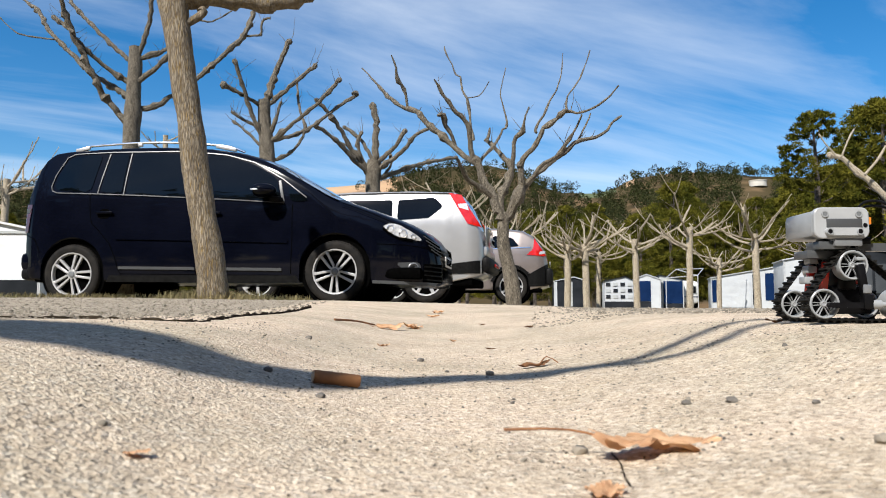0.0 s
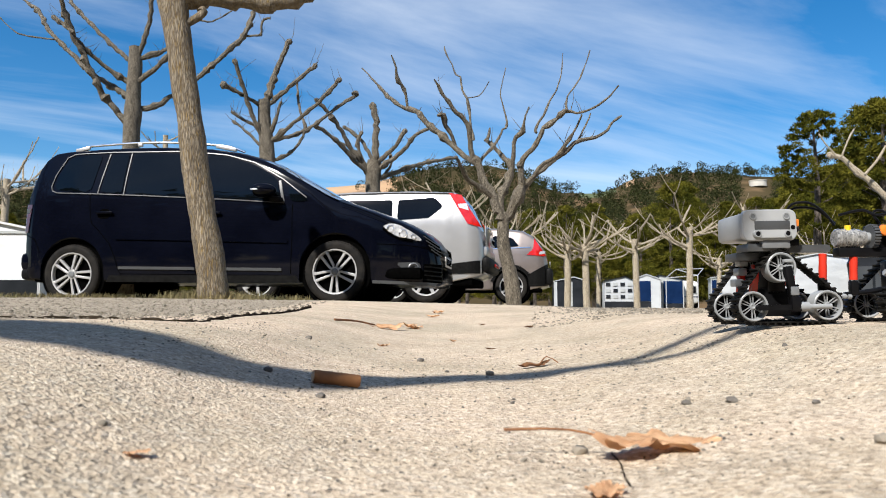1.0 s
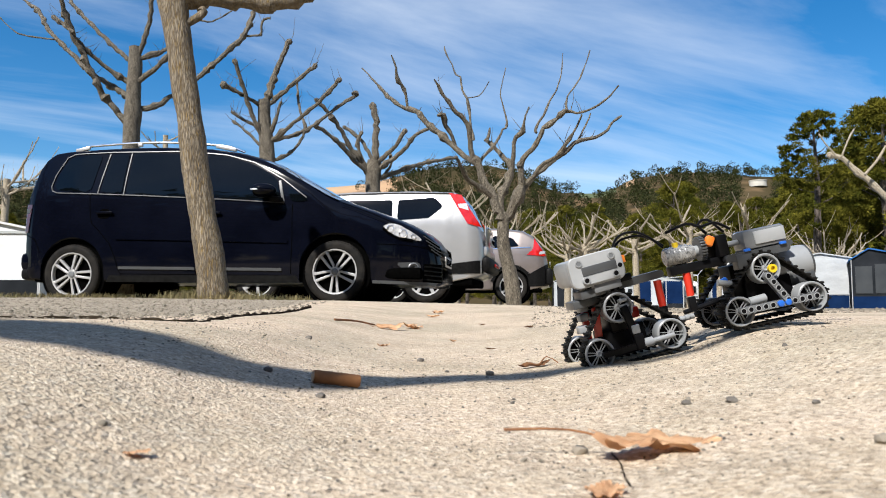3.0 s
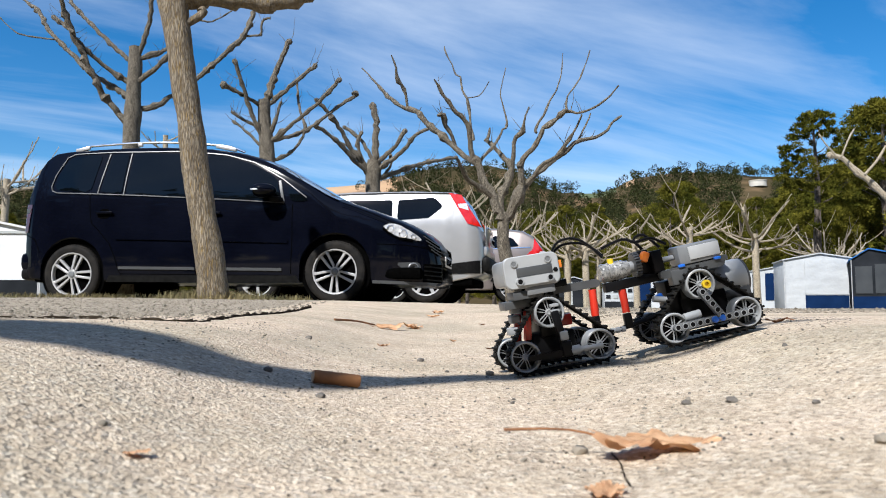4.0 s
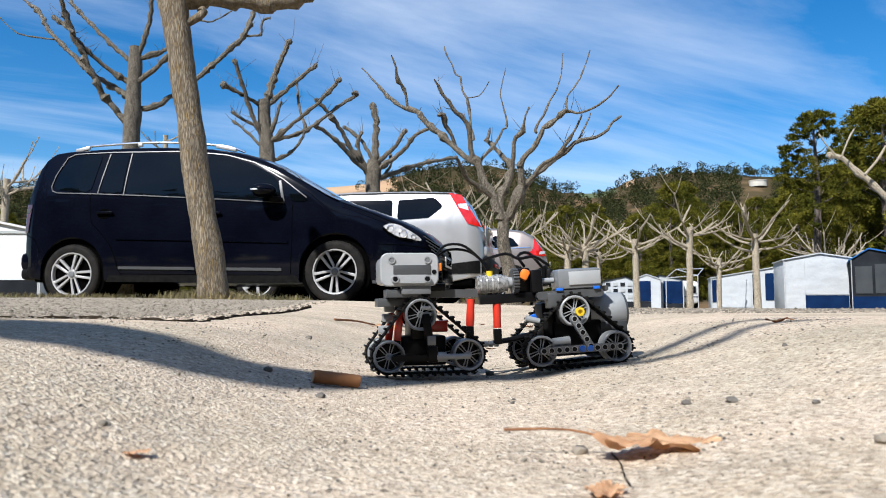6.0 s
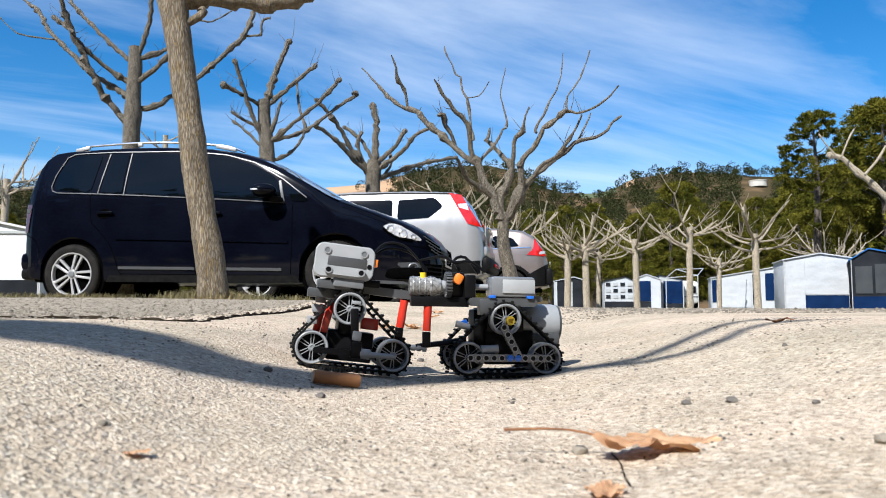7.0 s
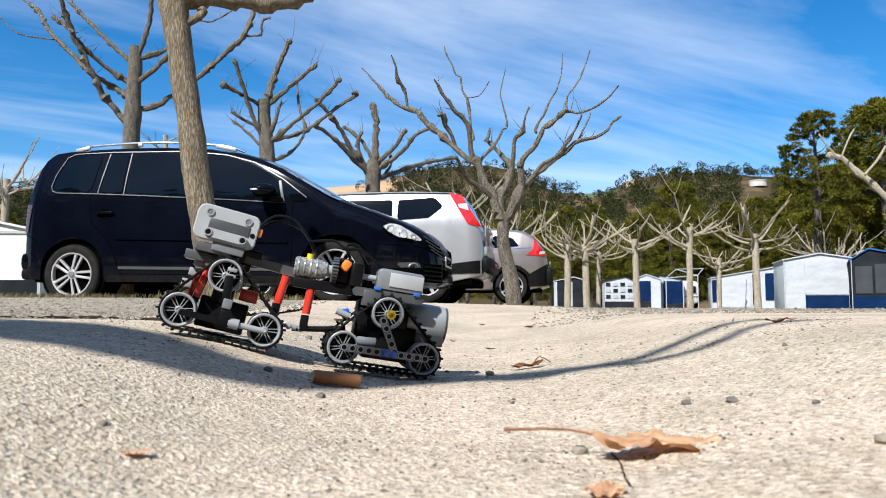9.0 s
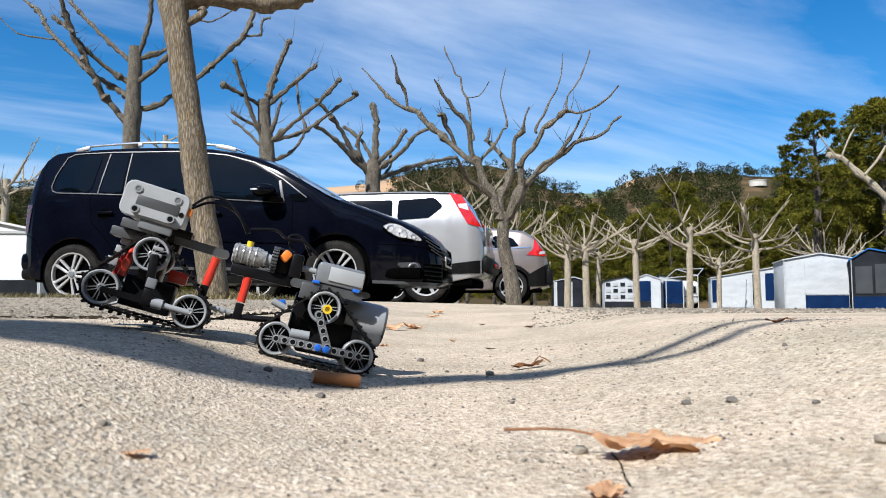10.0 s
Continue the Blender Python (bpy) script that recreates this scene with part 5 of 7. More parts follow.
def bronze_car():
    shp = CarShape(
        top=[(-0.80, 0.70), (-0.78, 0.98), (-0.66, 1.20), (-0.45, 1.45), (-0.25, 1.57), (0.2, 1.63), (1.2, 1.66), (1.8, 1.62), (2.1, 1.46), (2.6, 1.16), (2.9, 1.06), (3.5, 0.96), (3.65, 0.8), (3.7, 0.5)],
        plan=[(-0.80, 0.62), (-0.74, 0.78), (-0.58, 0.87), (-0.2, 0.90), (3.0, 0.90), (3.5, 0.8), (3.7, 0.55)],
        bottom=[(-0.80, 0.36), (-0.6, 0.31), (-0.4, 0.27), (3.0, 0.25), (3.7, 0.3)], belt=1.12, roof_z=1.66, base=2.62, tyre_r=0.35, tumble=0.19)
    m = Matrix.Translation((1.62, 16.9, 0.185)) @ Matrix.Rotation(radians(180 - 9), 4, "Z")
    # plastic cladding drawn larger to paint in the lower body's dark reflection
    low = ((-0.78, 0.36), (-0.38, 0.34), (-0.36, 0.60), (-0.79, 0.84))

    def extra(car, s):
        part("rear_window", s.screen(-0.70, -0.42, 0.84), "tint_glass", car)
        part("rear_bumper", box(0.14, 1.6, 0.36, (-0.82, 0, 0.56), 0.05), "black_plastic", car, "dark plastic rear bumper")
        for side in (-1, 1):
            part("arch_cladding", s.strip([(-0.44, 0.42), (-0.36, 0.62), (-0.18, 0.76), (0.05, 0.79), (0.3, 0.7), (0.42, 0.45)], 0.07, 0.012, (side,)), "black_plastic", car)
        pl = part("number_plate", box(0.012, 0.5, 0.11, (-0.83, 0.1, 0.86), 0.003), "plate", car, "white number plate")
        for k in range(6):
            part("plate_mark", box(0.003, 0.042, 0.07, (-0.838, -0.09 + 0.072 * k, 0.86), 0.0), "seam", pl)
        for side in (-1, 1):
            part("window_frame", s.strip([(-0.42, 1.20), (0.1, 1.18), (0.5, 1.17)], 0.02, 0.012, (side,)), "chrome", car, "chrome window line")
        for side in (-1, 1):
            part("lamp_inset", s.panel(((-0.73, 1.06), (-0.60, 1.04), (-0.62, 1.10), (-0.74, 1.12)), 0.018, (side,)), "lamp_glass", car, "clear inset of the tail lamp")

    rear_car("car", "bronze-grey off-roader with red wedge tail lamps", shp, m, "paint_bronze",
             ((-0.765, 1.00), (-0.34, 1.03), (-0.48, 1.16), (-0.50, 1.40)),
             [("cargo_window", ((-0.18, 1.22), (0.40, 1.18), (0.40, 1.47), (-0.02, 1.42))), ("rear_door_window", ((0.5, 1.17), (1.2, 1.16), (1.2, 1.50), (0.5, 1.49)))],
             5, low, extra)


black_car()
white_car()
bronze_car()


# ------------------------------------------------------------ bare plane trees
# each tree: its trunk first, then its limbs; (x, y, z, radius) in metres from the tree's foot
PLANE_FORMS = {
    "near_tree": [
        [(-0.004, 0, 0.038, 0.1200), (-0.019, 0, 0.137, 0.1097), (-0.049, 0, 0.344, 0.1055), (-0.088, 0, 0.553, 0.0993), (-0.126, 0, 0.762, 0.0993), (-0.166, 0, 0.974, 0.0972), (-0.192, 0, 1.186, 0.0952), (-0.225, 0, 1.400, 0.0931), (-0.267, 0, 1.615, 0.0952), (-0.299, 0, 1.831, 0.0952), (-0.344, 0, 2.093, 0.1014), (-0.369, 0, 2.224, 0.1117), (-0.458, 0, 2.577, 0.0993)],
        [(-0.376, 0, 2.268, 0.1076), (-0.214, 0.025, 2.296, 0.0828), (0.136, 0.077, 2.292, 0.0662), (0.388, 0.113, 2.29, 0.0621), (0.556, 0.139, 2.355, 0.0662), (0.745, 0.175, 2.548, 0.0497)],
        [(-0.448, 0, 2.533, 0.091), (-0.724, 0.028, 2.77, 0.0662), (-0.97, 0.062, 3.15, 0.0497)],
        [(-0.255, 0, 2.071, 0.0248), (-0.176, 0.012, 2.15, 0.029), (-0.153, 0.017, 2.196, 0.0331)],
    ],
    "tall_tree": [
        [(0, 0, 0, 0.1793), (-0.09, 0.00, 2.60, 0.1395), (-0.08, 0.00, 3.28, 0.1494), (-0.08, 0.00, 3.72, 0.1195), (-0.06, 0.00, 4.17, 0.1195), (-0.09, 0.00, 4.53, 0.0946)],
        [(-0.09, 0.00, 3.05, 0.0648), (-0.26, -0.05, 3.23, 0.0595), (-0.54, -0.17, 3.61, 0.0541), (-0.68, -0.29, 3.91, 0.0487), (-0.80, -0.41, 4.24, 0.0482), (-0.94, -0.54, 4.58, 0.0478), (-1.01, -0.66, 4.86, 0.0426), (-1.02, -0.78, 5.08, 0.0375), (-1.03, -0.90, 5.42, 0.0325)],
        [(-0.07, 0.00, 3.55, 0.0498), (-0.25, 0.05, 3.67, 0.0450), (-0.65, 0.17, 3.91, 0.0454), (-1.05, 0.29, 4.18, 0.0407), (-1.41, 0.41, 4.53, 0.0411), (-1.77, 0.53, 4.87, 0.0415), (-2.07, 0.64, 5.18, 0.0418), (-2.26, 0.76, 5.50, 0.0369), (-2.58, 0.88, 5.74, 0.0266), (-2.86, 1.00, 5.98, 0.0161)],
        [(-0.06, 0.00, 3.78, 0.0498), (-0.20, 0.00, 3.89, 0.0498), (-0.51, -0.17, 4.11, 0.0393), (-0.76, -0.33, 4.33, 0.0340), (-0.90, -0.50, 4.52, 0.0287)],
        [(-0.08, 0.00, 4.23, 0.0448), (-0.23, 0.05, 4.34, 0.0400), (-0.55, 0.14, 4.61, 0.0403), (-0.94, 0.23, 4.99, 0.0355), (-1.28, 0.32, 5.32, 0.0357), (-1.50, 0.41, 5.59, 0.0308), (-1.73, 0.50, 5.96, 0.0259)],
        [(-0.06, 0.00, 4.23, 0.0448), (-0.00, 0.00, 4.38, 0.0448), (0.13, -0.05, 4.77, 0.0447), (0.22, -0.10, 5.08, 0.0395), (0.26, -0.15, 5.29, 0.0394), (0.30, -0.20, 5.59, 0.0343)],
        [(-0.07, 0.00, 4.27, 0.0448), (0.02, 0.00, 4.32, 0.0398), (0.39, 0.15, 4.52, 0.0403), (0.55, 0.30, 4.76, 0.0306)],
        [(-0.08, 0.00, 3.84, 0.0548), (-0.03, 0.00, 3.89, 0.0548), (0.28, -0.10, 4.05, 0.0445), (0.53, -0.20, 4.22, 0.0392), (0.78, -0.30, 4.46, 0.0292)],
        [(-0.07, 0.00, 3.34, 0.0548), (-0.02, 0.05, 3.38, 0.0550), (0.32, 0.14, 3.51, 0.0504), (0.49, 0.24, 3.68, 0.0456), (0.90, 0.33, 4.02, 0.0460), (1.19, 0.42, 4.33, 0.0411), (1.50, 0.52, 4.69, 0.0414), (1.70, 0.61, 4.96, 0.0417), (1.78, 0.71, 5.23, 0.0420), (1.84, 0.80, 5.48, 0.0476)],
        [(1.74, 0.70, 5.00, 0.0210), (2.02, 0.67, 5.01, 0.0210), (2.03, 0.65, 5.16, 0.0209), (2.09, 0.62, 5.29, 0.0209), (2.21, 0.60, 5.31, 0.0261)],
        [(-1.88, 0.70, 4.93, 0.0157), (-2.29, 0.75, 4.99, 0.0158), (-2.68, 0.80, 5.09, 0.0132), (-2.89, 0.85, 5.24, 0.0106), (-3.10, 0.90, 5.44, 0.0080)],
        [(0.58, 0.20, 4.85, 0.0202), (0.89, 0.27, 5.12, 0.0152), (1.20, 0.33, 5.14, 0.0153), (1.54, 0.40, 5.37, 0.0103)],
        [(-0.90, -0.60, 4.56, 0.0333), (-1.06, -0.55, 4.71, 0.0334), (-1.31, -0.50, 4.87, 0.0383)],
    ],
    "mid_tree": [
        [(0, 0, 0, 0.1407), (-0.108, 0, 2.324, 0.1241), (-0.166, 0, 2.892, 0.1076), (-0.173, 0, 3.293, 0.0993)],
        [(-0.172, 0, 3.226, 0.0521), (-0.026, 0.023, 3.664, 0.0463), (0.104, 0.044, 4.057, 0.0406), (0.21, 0.058, 4.314, 0.0463)],
        [(-0.115, 0, 3.197, 0.0406), (0.163, 0.034, 3.475, 0.0348), (0.39, 0.06, 3.676, 0.0348), (0.637, 0.089, 3.908, 0.0348)],
        [(-0.208, 0, 3.159, 0.0348), (-0.394, -0.158, 3.276, 0.029), (-0.583, -0.315, 3.37, 0.029), (-0.718, -0.42, 3.413, 0.0348)],
        [(-0.141, 0, 2.56, 0.0406), (-0.335, -0.189, 3.032, 0.0348), (-0.438, -0.352, 3.452, 0.029), (-0.526, -0.489, 3.797, 0.0406)],
        [(-0.085, 0, 2.56, 0.0406), (0.446, -0.171, 2.943, 0.029), (0.833, -0.3, 3.235, 0.029), (1.119, -0.409, 3.509, 0.0348)],
        [(-0.067, 0, 2.607, 0.0348), (0.453, 0.297, 2.85, 0.029), (0.884, 0.582, 3.289, 0.029), (1.248, 0.804, 3.624, 0.0348)],
        [(-0.138, 0, 2.437, 0.029), (-0.434, 0.038, 2.74, 0.0232), (-0.711, 0.07, 2.967, 0.0174)],
        [(-0.22, 0, 2.816, 0.029), (-0.512, -0.04, 2.958, 0.0232), (-0.693, -0.068, 3.083, 0.029)],
        [(-0.042, 0, 2.258, 0.029), (0.297, 0.15, 2.498, 0.0232), (0.455, 0.282, 2.866, 0.0232), (0.327, 0.417, 3.293, 0.0232), (0.237, 0.582, 3.841, 0.0116)],
        [(-0.104, 0, 2.607, 0.029), (0.051, -0.057, 3.02, 0.0232), (0.128, -0.088, 3.248, 0.0232)],
    ],
    "pollard_tree": [
        [(0, 0, 0, 0.1641), (-0.017, 0, 2.217, 0.1448), (0.013, 0, 2.656, 0.1352)],
        [(0.023, 0, 2.656, 0.0743), (0.038, 0.027, 3.326, 0.0608), (-0.011, 0.045, 3.753, 0.0676)],
        [(-0.073, 0, 2.436, 0.0541), (-0.423, -0.266, 2.851, 0.0406), (-0.612, -0.469, 3.202, 0.0406), (-0.82, -0.64, 3.457, 0.0338), (-0.989, -0.765, 3.623, 0.0406)],
        [(-0.072, 0, 2.359, 0.0473), (-0.462, -0.372, 2.742, 0.0406), (-0.741, -0.644, 3, 0.0338), (-0.989, -0.845, 3.119, 0.0406)],
        [(-0.02, 0, 2.656, 0.0406), (-0.247, 0.058, 3.055, 0.0338), (-0.586, 0.114, 3.347, 0.0338)],
        [(0.067, 0, 2.601, 0.0473), (0.416, -0.051, 2.942, 0.0406), (0.59, -0.085, 3.221, 0.0406)],
        [(0.068, 0, 2.491, 0.0473), (0.533, -0.189, 2.781, 0.0406), (0.806, -0.332, 3.074, 0.0338), (1.127, -0.453, 3.195, 0.0338)],
        [(0.069, 0, 2.294, 0.0473), (0.724, 0.411, 2.625, 0.0406), (1.168, 0.667, 2.79, 0.0338), (1.605, 0.906, 2.909, 0.027)],
        [(0.07, 0, 2.272, 0.0338), (0.303, 0.046, 2.533, 0.027), (0.311, 0.077, 2.782, 0.027)],
        [(-0.127, 0, 2.491, 0.0406), (-0.323, -0.037, 2.945, 0.0338), (-0.236, -0.057, 3.194, 0.0338)],
    ],
    "spreading_tree": [
        [(0.00, 0.00, 0.00, 0.0858), (-0.02, 0.00, 0.23, 0.0797), (-0.07, 0.00, 0.47, 0.0736), (-0.11, 0.00, 0.66, 0.0674), (-0.11, 0.00, 0.85, 0.0644), (-0.09, 0.00, 0.98, 0.0450)],
        [(-0.12, 0.00, 0.92, 0.0582), (-0.22, 0.01, 1.16, 0.0491), (-0.29, 0.03, 1.32, 0.0430), (-0.35, 0.04, 1.46, 0.0400), (-0.41, 0.05, 1.58, 0.0370)],
        [(-0.41, 0.05, 1.56, 0.0308), (-0.46, 0.01, 1.71, 0.0276), (-0.47, -0.03, 1.84, 0.0275), (-0.50, -0.07, 1.95, 0.0243), (-0.57, -0.11, 2.04, 0.0242), (-0.65, -0.14, 2.10, 0.0241), (-0.71, -0.18, 2.18, 0.0180), (-0.77, -0.22, 2.26, 0.0149), (-0.82, -0.26, 2.34, 0.0119), (-0.86, -0.30, 2.39, 0.0059)],
        [(-0.38, 0.05, 1.53, 0.0339), (-0.51, 0.10, 1.63, 0.0310), (-0.63, 0.14, 1.74, 0.0281), (-0.76, 0.19, 1.88, 0.0314), (-0.87, 0.23, 1.98, 0.0284), (-0.95, 0.28, 2.06, 0.0285), (-1.06, 0.32, 2.20, 0.0287), (-1.21, 0.37, 2.26, 0.0225), (-1.32, 0.42, 2.34, 0.0193), (-1.42, 0.46, 2.43, 0.0195), (-1.54, 0.51, 2.58, 0.0130), (-1.61, 0.55, 2.67, 0.0098), (-1.73, 0.60, 2.81, 0.0066)],
        [(-1.18, 0.50, 2.29, 0.0163), (-1.20, 0.46, 2.43, 0.0162), (-1.25, 0.42, 2.55, 0.0161), (-1.30, 0.38, 2.62, 0.0225), (-1.31, 0.34, 2.73, 0.0080), (-1.36, 0.30, 2.86, 0.0064)],
        [(-0.61, 0.30, 1.76, 0.0223), (-0.66, 0.25, 1.91, 0.0190), (-0.74, 0.20, 2.01, 0.0251), (-0.76, 0.15, 2.12, 0.0219), (-0.83, 0.10, 2.10, 0.0155)],
        [(-0.21, 0.00, 1.15, 0.0307), (-0.36, -0.08, 1.25, 0.0273), (-0.47, -0.16, 1.31, 0.0240), (-0.54, -0.24, 1.38, 0.0238), (-0.58, -0.32, 1.45, 0.0177), (-0.63, -0.40, 1.53, 0.0146)],
        [(-0.43, -0.05, 1.78, 0.0152), (-0.47, -0.02, 2.07, 0.0122), (-0.50, 0.01, 2.27, 0.0123), (-0.55, 0.04, 2.37, 0.0123), (-0.57, 0.07, 2.53, 0.0093), (-0.62, 0.11, 2.57, 0.0093), (-0.66, 0.14, 2.69, 0.0078), (-0.73, 0.17, 2.83, 0.0063), (-0.75, 0.20, 2.93, 0.0047)],
        [(-0.48, 0.10, 2.30, 0.0062), (-0.36, 0.13, 2.33, 0.0062), (-0.30, 0.17, 2.41, 0.0063), (-0.24, 0.20, 2.52, 0.0047)],
        [(-0.11, 0.00, 0.95, 0.0490), (-0.13, 0.06, 1.20, 0.0432), (-0.04, 0.11, 1.35, 0.0342), (0.00, 0.17, 1.57, 0.0313), (-0.06, 0.23, 1.63, 0.0284), (-0.13, 0.29, 1.72, 0.0254), (-0.21, 0.34, 1.83, 0.0192), (-0.28, 0.40, 1.89, 0.0193)],
        [(-0.36, 0.10, 1.58, 0.0155), (-0.22, 0.12, 1.74, 0.0156), (-0.14, 0.15, 1.85, 0.0125), (-0.09, 0.17, 1.96, 0.0125), (-0.04, 0.20, 2.01, 0.0126), (-0.07, 0.22, 2.20, 0.0095), (-0.11, 0.25, 2.37, 0.0063), (-0.09, 0.28, 2.51, 0.0063), (-0.04, 0.30, 2.71, 0.0048)],
        [(-0.26, 0.30, 1.86, 0.0159), (-0.24, 0.30, 1.93, 0.0191), (-0.23, 0.30, 2.01, 0.0095)],
        [(0.01, 0.20, 1.57, 0.0251), (0.03, 0.16, 1.73, 0.0219), (0.05, 0.12, 1.85, 0.0218), (0.12, 0.08, 1.92, 0.0186), (0.15, 0.04, 2.08, 0.0092), (0.19, 0.00, 2.17, 0.0092)],
        [(-0.07, 0.00, 0.94, 0.0613), (0.06, -0.02, 1.14, 0.0520), (0.09, -0.03, 1.34, 0.0336), (0.08, -0.05, 1.52, 0.0335)],
        [(0.08, -0.05, 1.51, 0.0335), (0.16, -0.09, 1.63, 0.0273), (0.25, -0.13, 1.73, 0.0271), (0.29, -0.17, 1.84, 0.0270), (0.36, -0.21, 1.91, 0.0209), (0.45, -0.25, 1.97, 0.0178), (0.53, -0.30, 2.04, 0.0236), (0.65, -0.34, 2.01, 0.0117), (0.77, -0.38, 2.03, 0.0117), (0.87, -0.42, 2.08, 0.0116), (0.98, -0.46, 2.16, 0.0087), (1.06, -0.50, 2.26, 0.0057)],
        [(0.24, -0.20, 1.83, 0.0149), (0.23, -0.18, 1.88, 0.0150), (0.32, -0.17, 2.03, 0.0120), (0.39, -0.15, 2.19, 0.0090), (0.47, -0.13, 2.32, 0.0090), (0.53, -0.12, 2.51, 0.0060), (0.55, -0.10, 2.74, 0.0045)],
        [(0.54, -0.35, 2.03, 0.0147), (0.56, -0.31, 2.20, 0.0088), (0.67, -0.28, 2.35, 0.0089), (0.76, -0.24, 2.54, 0.0059), (0.83, -0.20, 2.74, 0.0045)],
        [(0.06, 0.00, 1.15, 0.0307), (0.13, 0.05, 1.26, 0.0277), (0.23, 0.09, 1.38, 0.0248), (0.35, 0.14, 1.50, 0.0249), (0.45, 0.18, 1.59, 0.0282), (0.55, 0.23, 1.68, 0.0284), (0.66, 0.27, 1.77, 0.0254), (0.80, 0.32, 1.87, 0.0255), (0.93, 0.36, 1.90, 0.0192), (1.11, 0.41, 1.98, 0.0161), (1.22, 0.45, 2.12, 0.0130), (1.33, 0.50, 2.20, 0.0098)],
        [(0.14, 0.00, 1.30, 0.0215), (0.23, -0.04, 1.40, 0.0213), (0.33, -0.09, 1.52, 0.0212), (0.46, -0.13, 1.58, 0.0181), (0.55, -0.17, 1.70, 0.0180), (0.64, -0.21, 1.83, 0.0119), (0.69, -0.26, 1.94, 0.0119), (0.71, -0.30, 2.00, 0.0059)],
        [(0.80, 0.35, 1.89, 0.0128), (0.91, 0.40, 2.11, 0.0097), (0.96, 0.45, 2.22, 0.0065)],
    ],
    "edge_tree": [
        [(0, 0, 0, 0.331), (-0.123, 0, 2.063, 0.2897), (-0.502, 0, 3.684, 0.269)],
        [(-0.467, 0, 3.452, 0.1593), (-1.369, 0.39, 4.909, 0.1303), (-2.131, 0.641, 5.713, 0.1159), (-2.666, 0.829, 6.374, 0.1014), (-3.124, 0.942, 6.566, 0.1159)],
        [(-2.268, 0, 5.506, 0.0579), (-1.803, -0.04, 6.016, 0.0434), (-1.38, -0.087, 6.712, 0.029)],
        [(-3.396, 0, 6.306, 0.0434), (-3.818, -0.042, 6.769, 0.029), (-4.098, -0.076, 7.187, 0.0217)],
        [(-3.165, 0, 6.259, 0.0434), (-2.86, 0.078, 6.937, 0.029), (-2.519, 0.144, 7.475, 0.0217)],
    ],
}


def knobbly(pts, rng, bm, step, seg):
    """A limb with swellings where it was pruned, and a thick scarred tip."""
    P, R = smooth_line([p[:3] for p in pts], [p[3] for p in pts], step)
    n = len(P)
    for i in range(n):
        P[i] = P[i] + Vector([rng.uniform(-1, 1) for _ in range(3)]) * R[i] * 0.34
        R[i] *= 1 + (rng.uniform(0.3, 0.8) * min(1, 0.05 / R[i]) if i > 2 and rng.random() < 0.20 else rng.uniform(-0.07, 0.10))
    if R[-1] > 0.028:
        R[-1] *= 1.25
        P.append(P[-1] + (P[-1] - P[-2]).normalized() * R[-1] * 0.8)
        R.append(R[-1] * 0.55)
    tube(P, R, seg, bm, rough=0.25, seed=rng.randint(0, 99))
    return P, R


def twigs_on(P, R, rng, bm, count, length):
    for _ in range(count):
        i = rng.randint(len(P) // 3, len(P) - 1)
        d = Vector((rng.uniform(-1, 1), rng.uniform(-0.6, 0.6), rng.uniform(0.0, 1.3))).normalized()
        ln = length * rng.uniform(0.35, 1.1)
        q = [P[i]]
        for k in range(4):
            d = (d + Vector((rng.uniform(-0.3, 0.3), rng.uniform(-0.3, 0.3), rng.uniform(-0.1, 0.35)))).normalized()
            q.append(q[-1] + d * ln / 4)
        r = min(R[i] * 0.30, 0.006)
        tube(q, [r, r * 0.8, r * 0.6, r * 0.45, r * 0.25], 4, bm)


def plane_tree(key, foot, label, material, seed, step, seg, twigs, twig_len):
    rng = random.Random(seed)
    limbs = PLANE_FORMS[key]
    tree = thing("tree", label, "tree", pose(*foot), "bare plane trees")
    bm = bmesh.new()
    trunk = limbs[0]
    P, R = smooth_line([p[:3] for p in trunk], [p[3] for p in trunk], step)
    for i in range(len(P)):
        R[i] *= 1 + rng.uniform(-0.03, 0.04)
    P.insert(0, P[0] - Vector((0, 0, 0.15))); R.insert(0, R[0] * 1.2)
    tube(P, R, max(seg * 2, 14), bm, rough=0.10, seed=seed)
    part("trunk", bm, material, tree)
    for pts in limbs[1:]:
        bm = bmesh.new()
        LP, LR = knobbly(pts, rng, bm, step, seg)
        if LR[0] > 0.02:
            twigs_on(LP, LR, rng, bm, twigs, twig_len)
        part("limb", bm, material, tree)
    return tree


plane_tree("near_tree", (-1.668, 5.4, 0.119), "leaning plane tree trunk with furrowed brown bark", "bark", 1, 0.06, 12, 0, 0.2)
plane_tree("tall_tree", (-5.487, 13.0, 0.238), "tall pollarded plane tree with knobbly bare limbs", "bark_mid", 2, 0.07, 8, 5, 0.4)
plane_tree("mid_tree", (-2.789, 12.0, 0.207), "pollarded plane tree with blunt pale limbs", "bark_mid", 3, 0.065, 8, 5, 0.4)
plane_tree("pollard_tree", (-1.327, 14.0, 0.230), "pollarded plane tree with low forking limbs", "bark_mid", 4, 0.07, 8, 5, 0.35)
plane_tree("spreading_tree", (0.764, 8.0, 0.113), "wide-spreading bare plane tree with twiggy shoots", "bark_mid", 5, 0.06, 9, 4, 0.22)
plane_tree("edge_tree", (19.598, 30.0, 0.0), "pale bare plane tree with a long slanting limb", "bark_pale", 6, 0.25, 8, 2, 0.8)


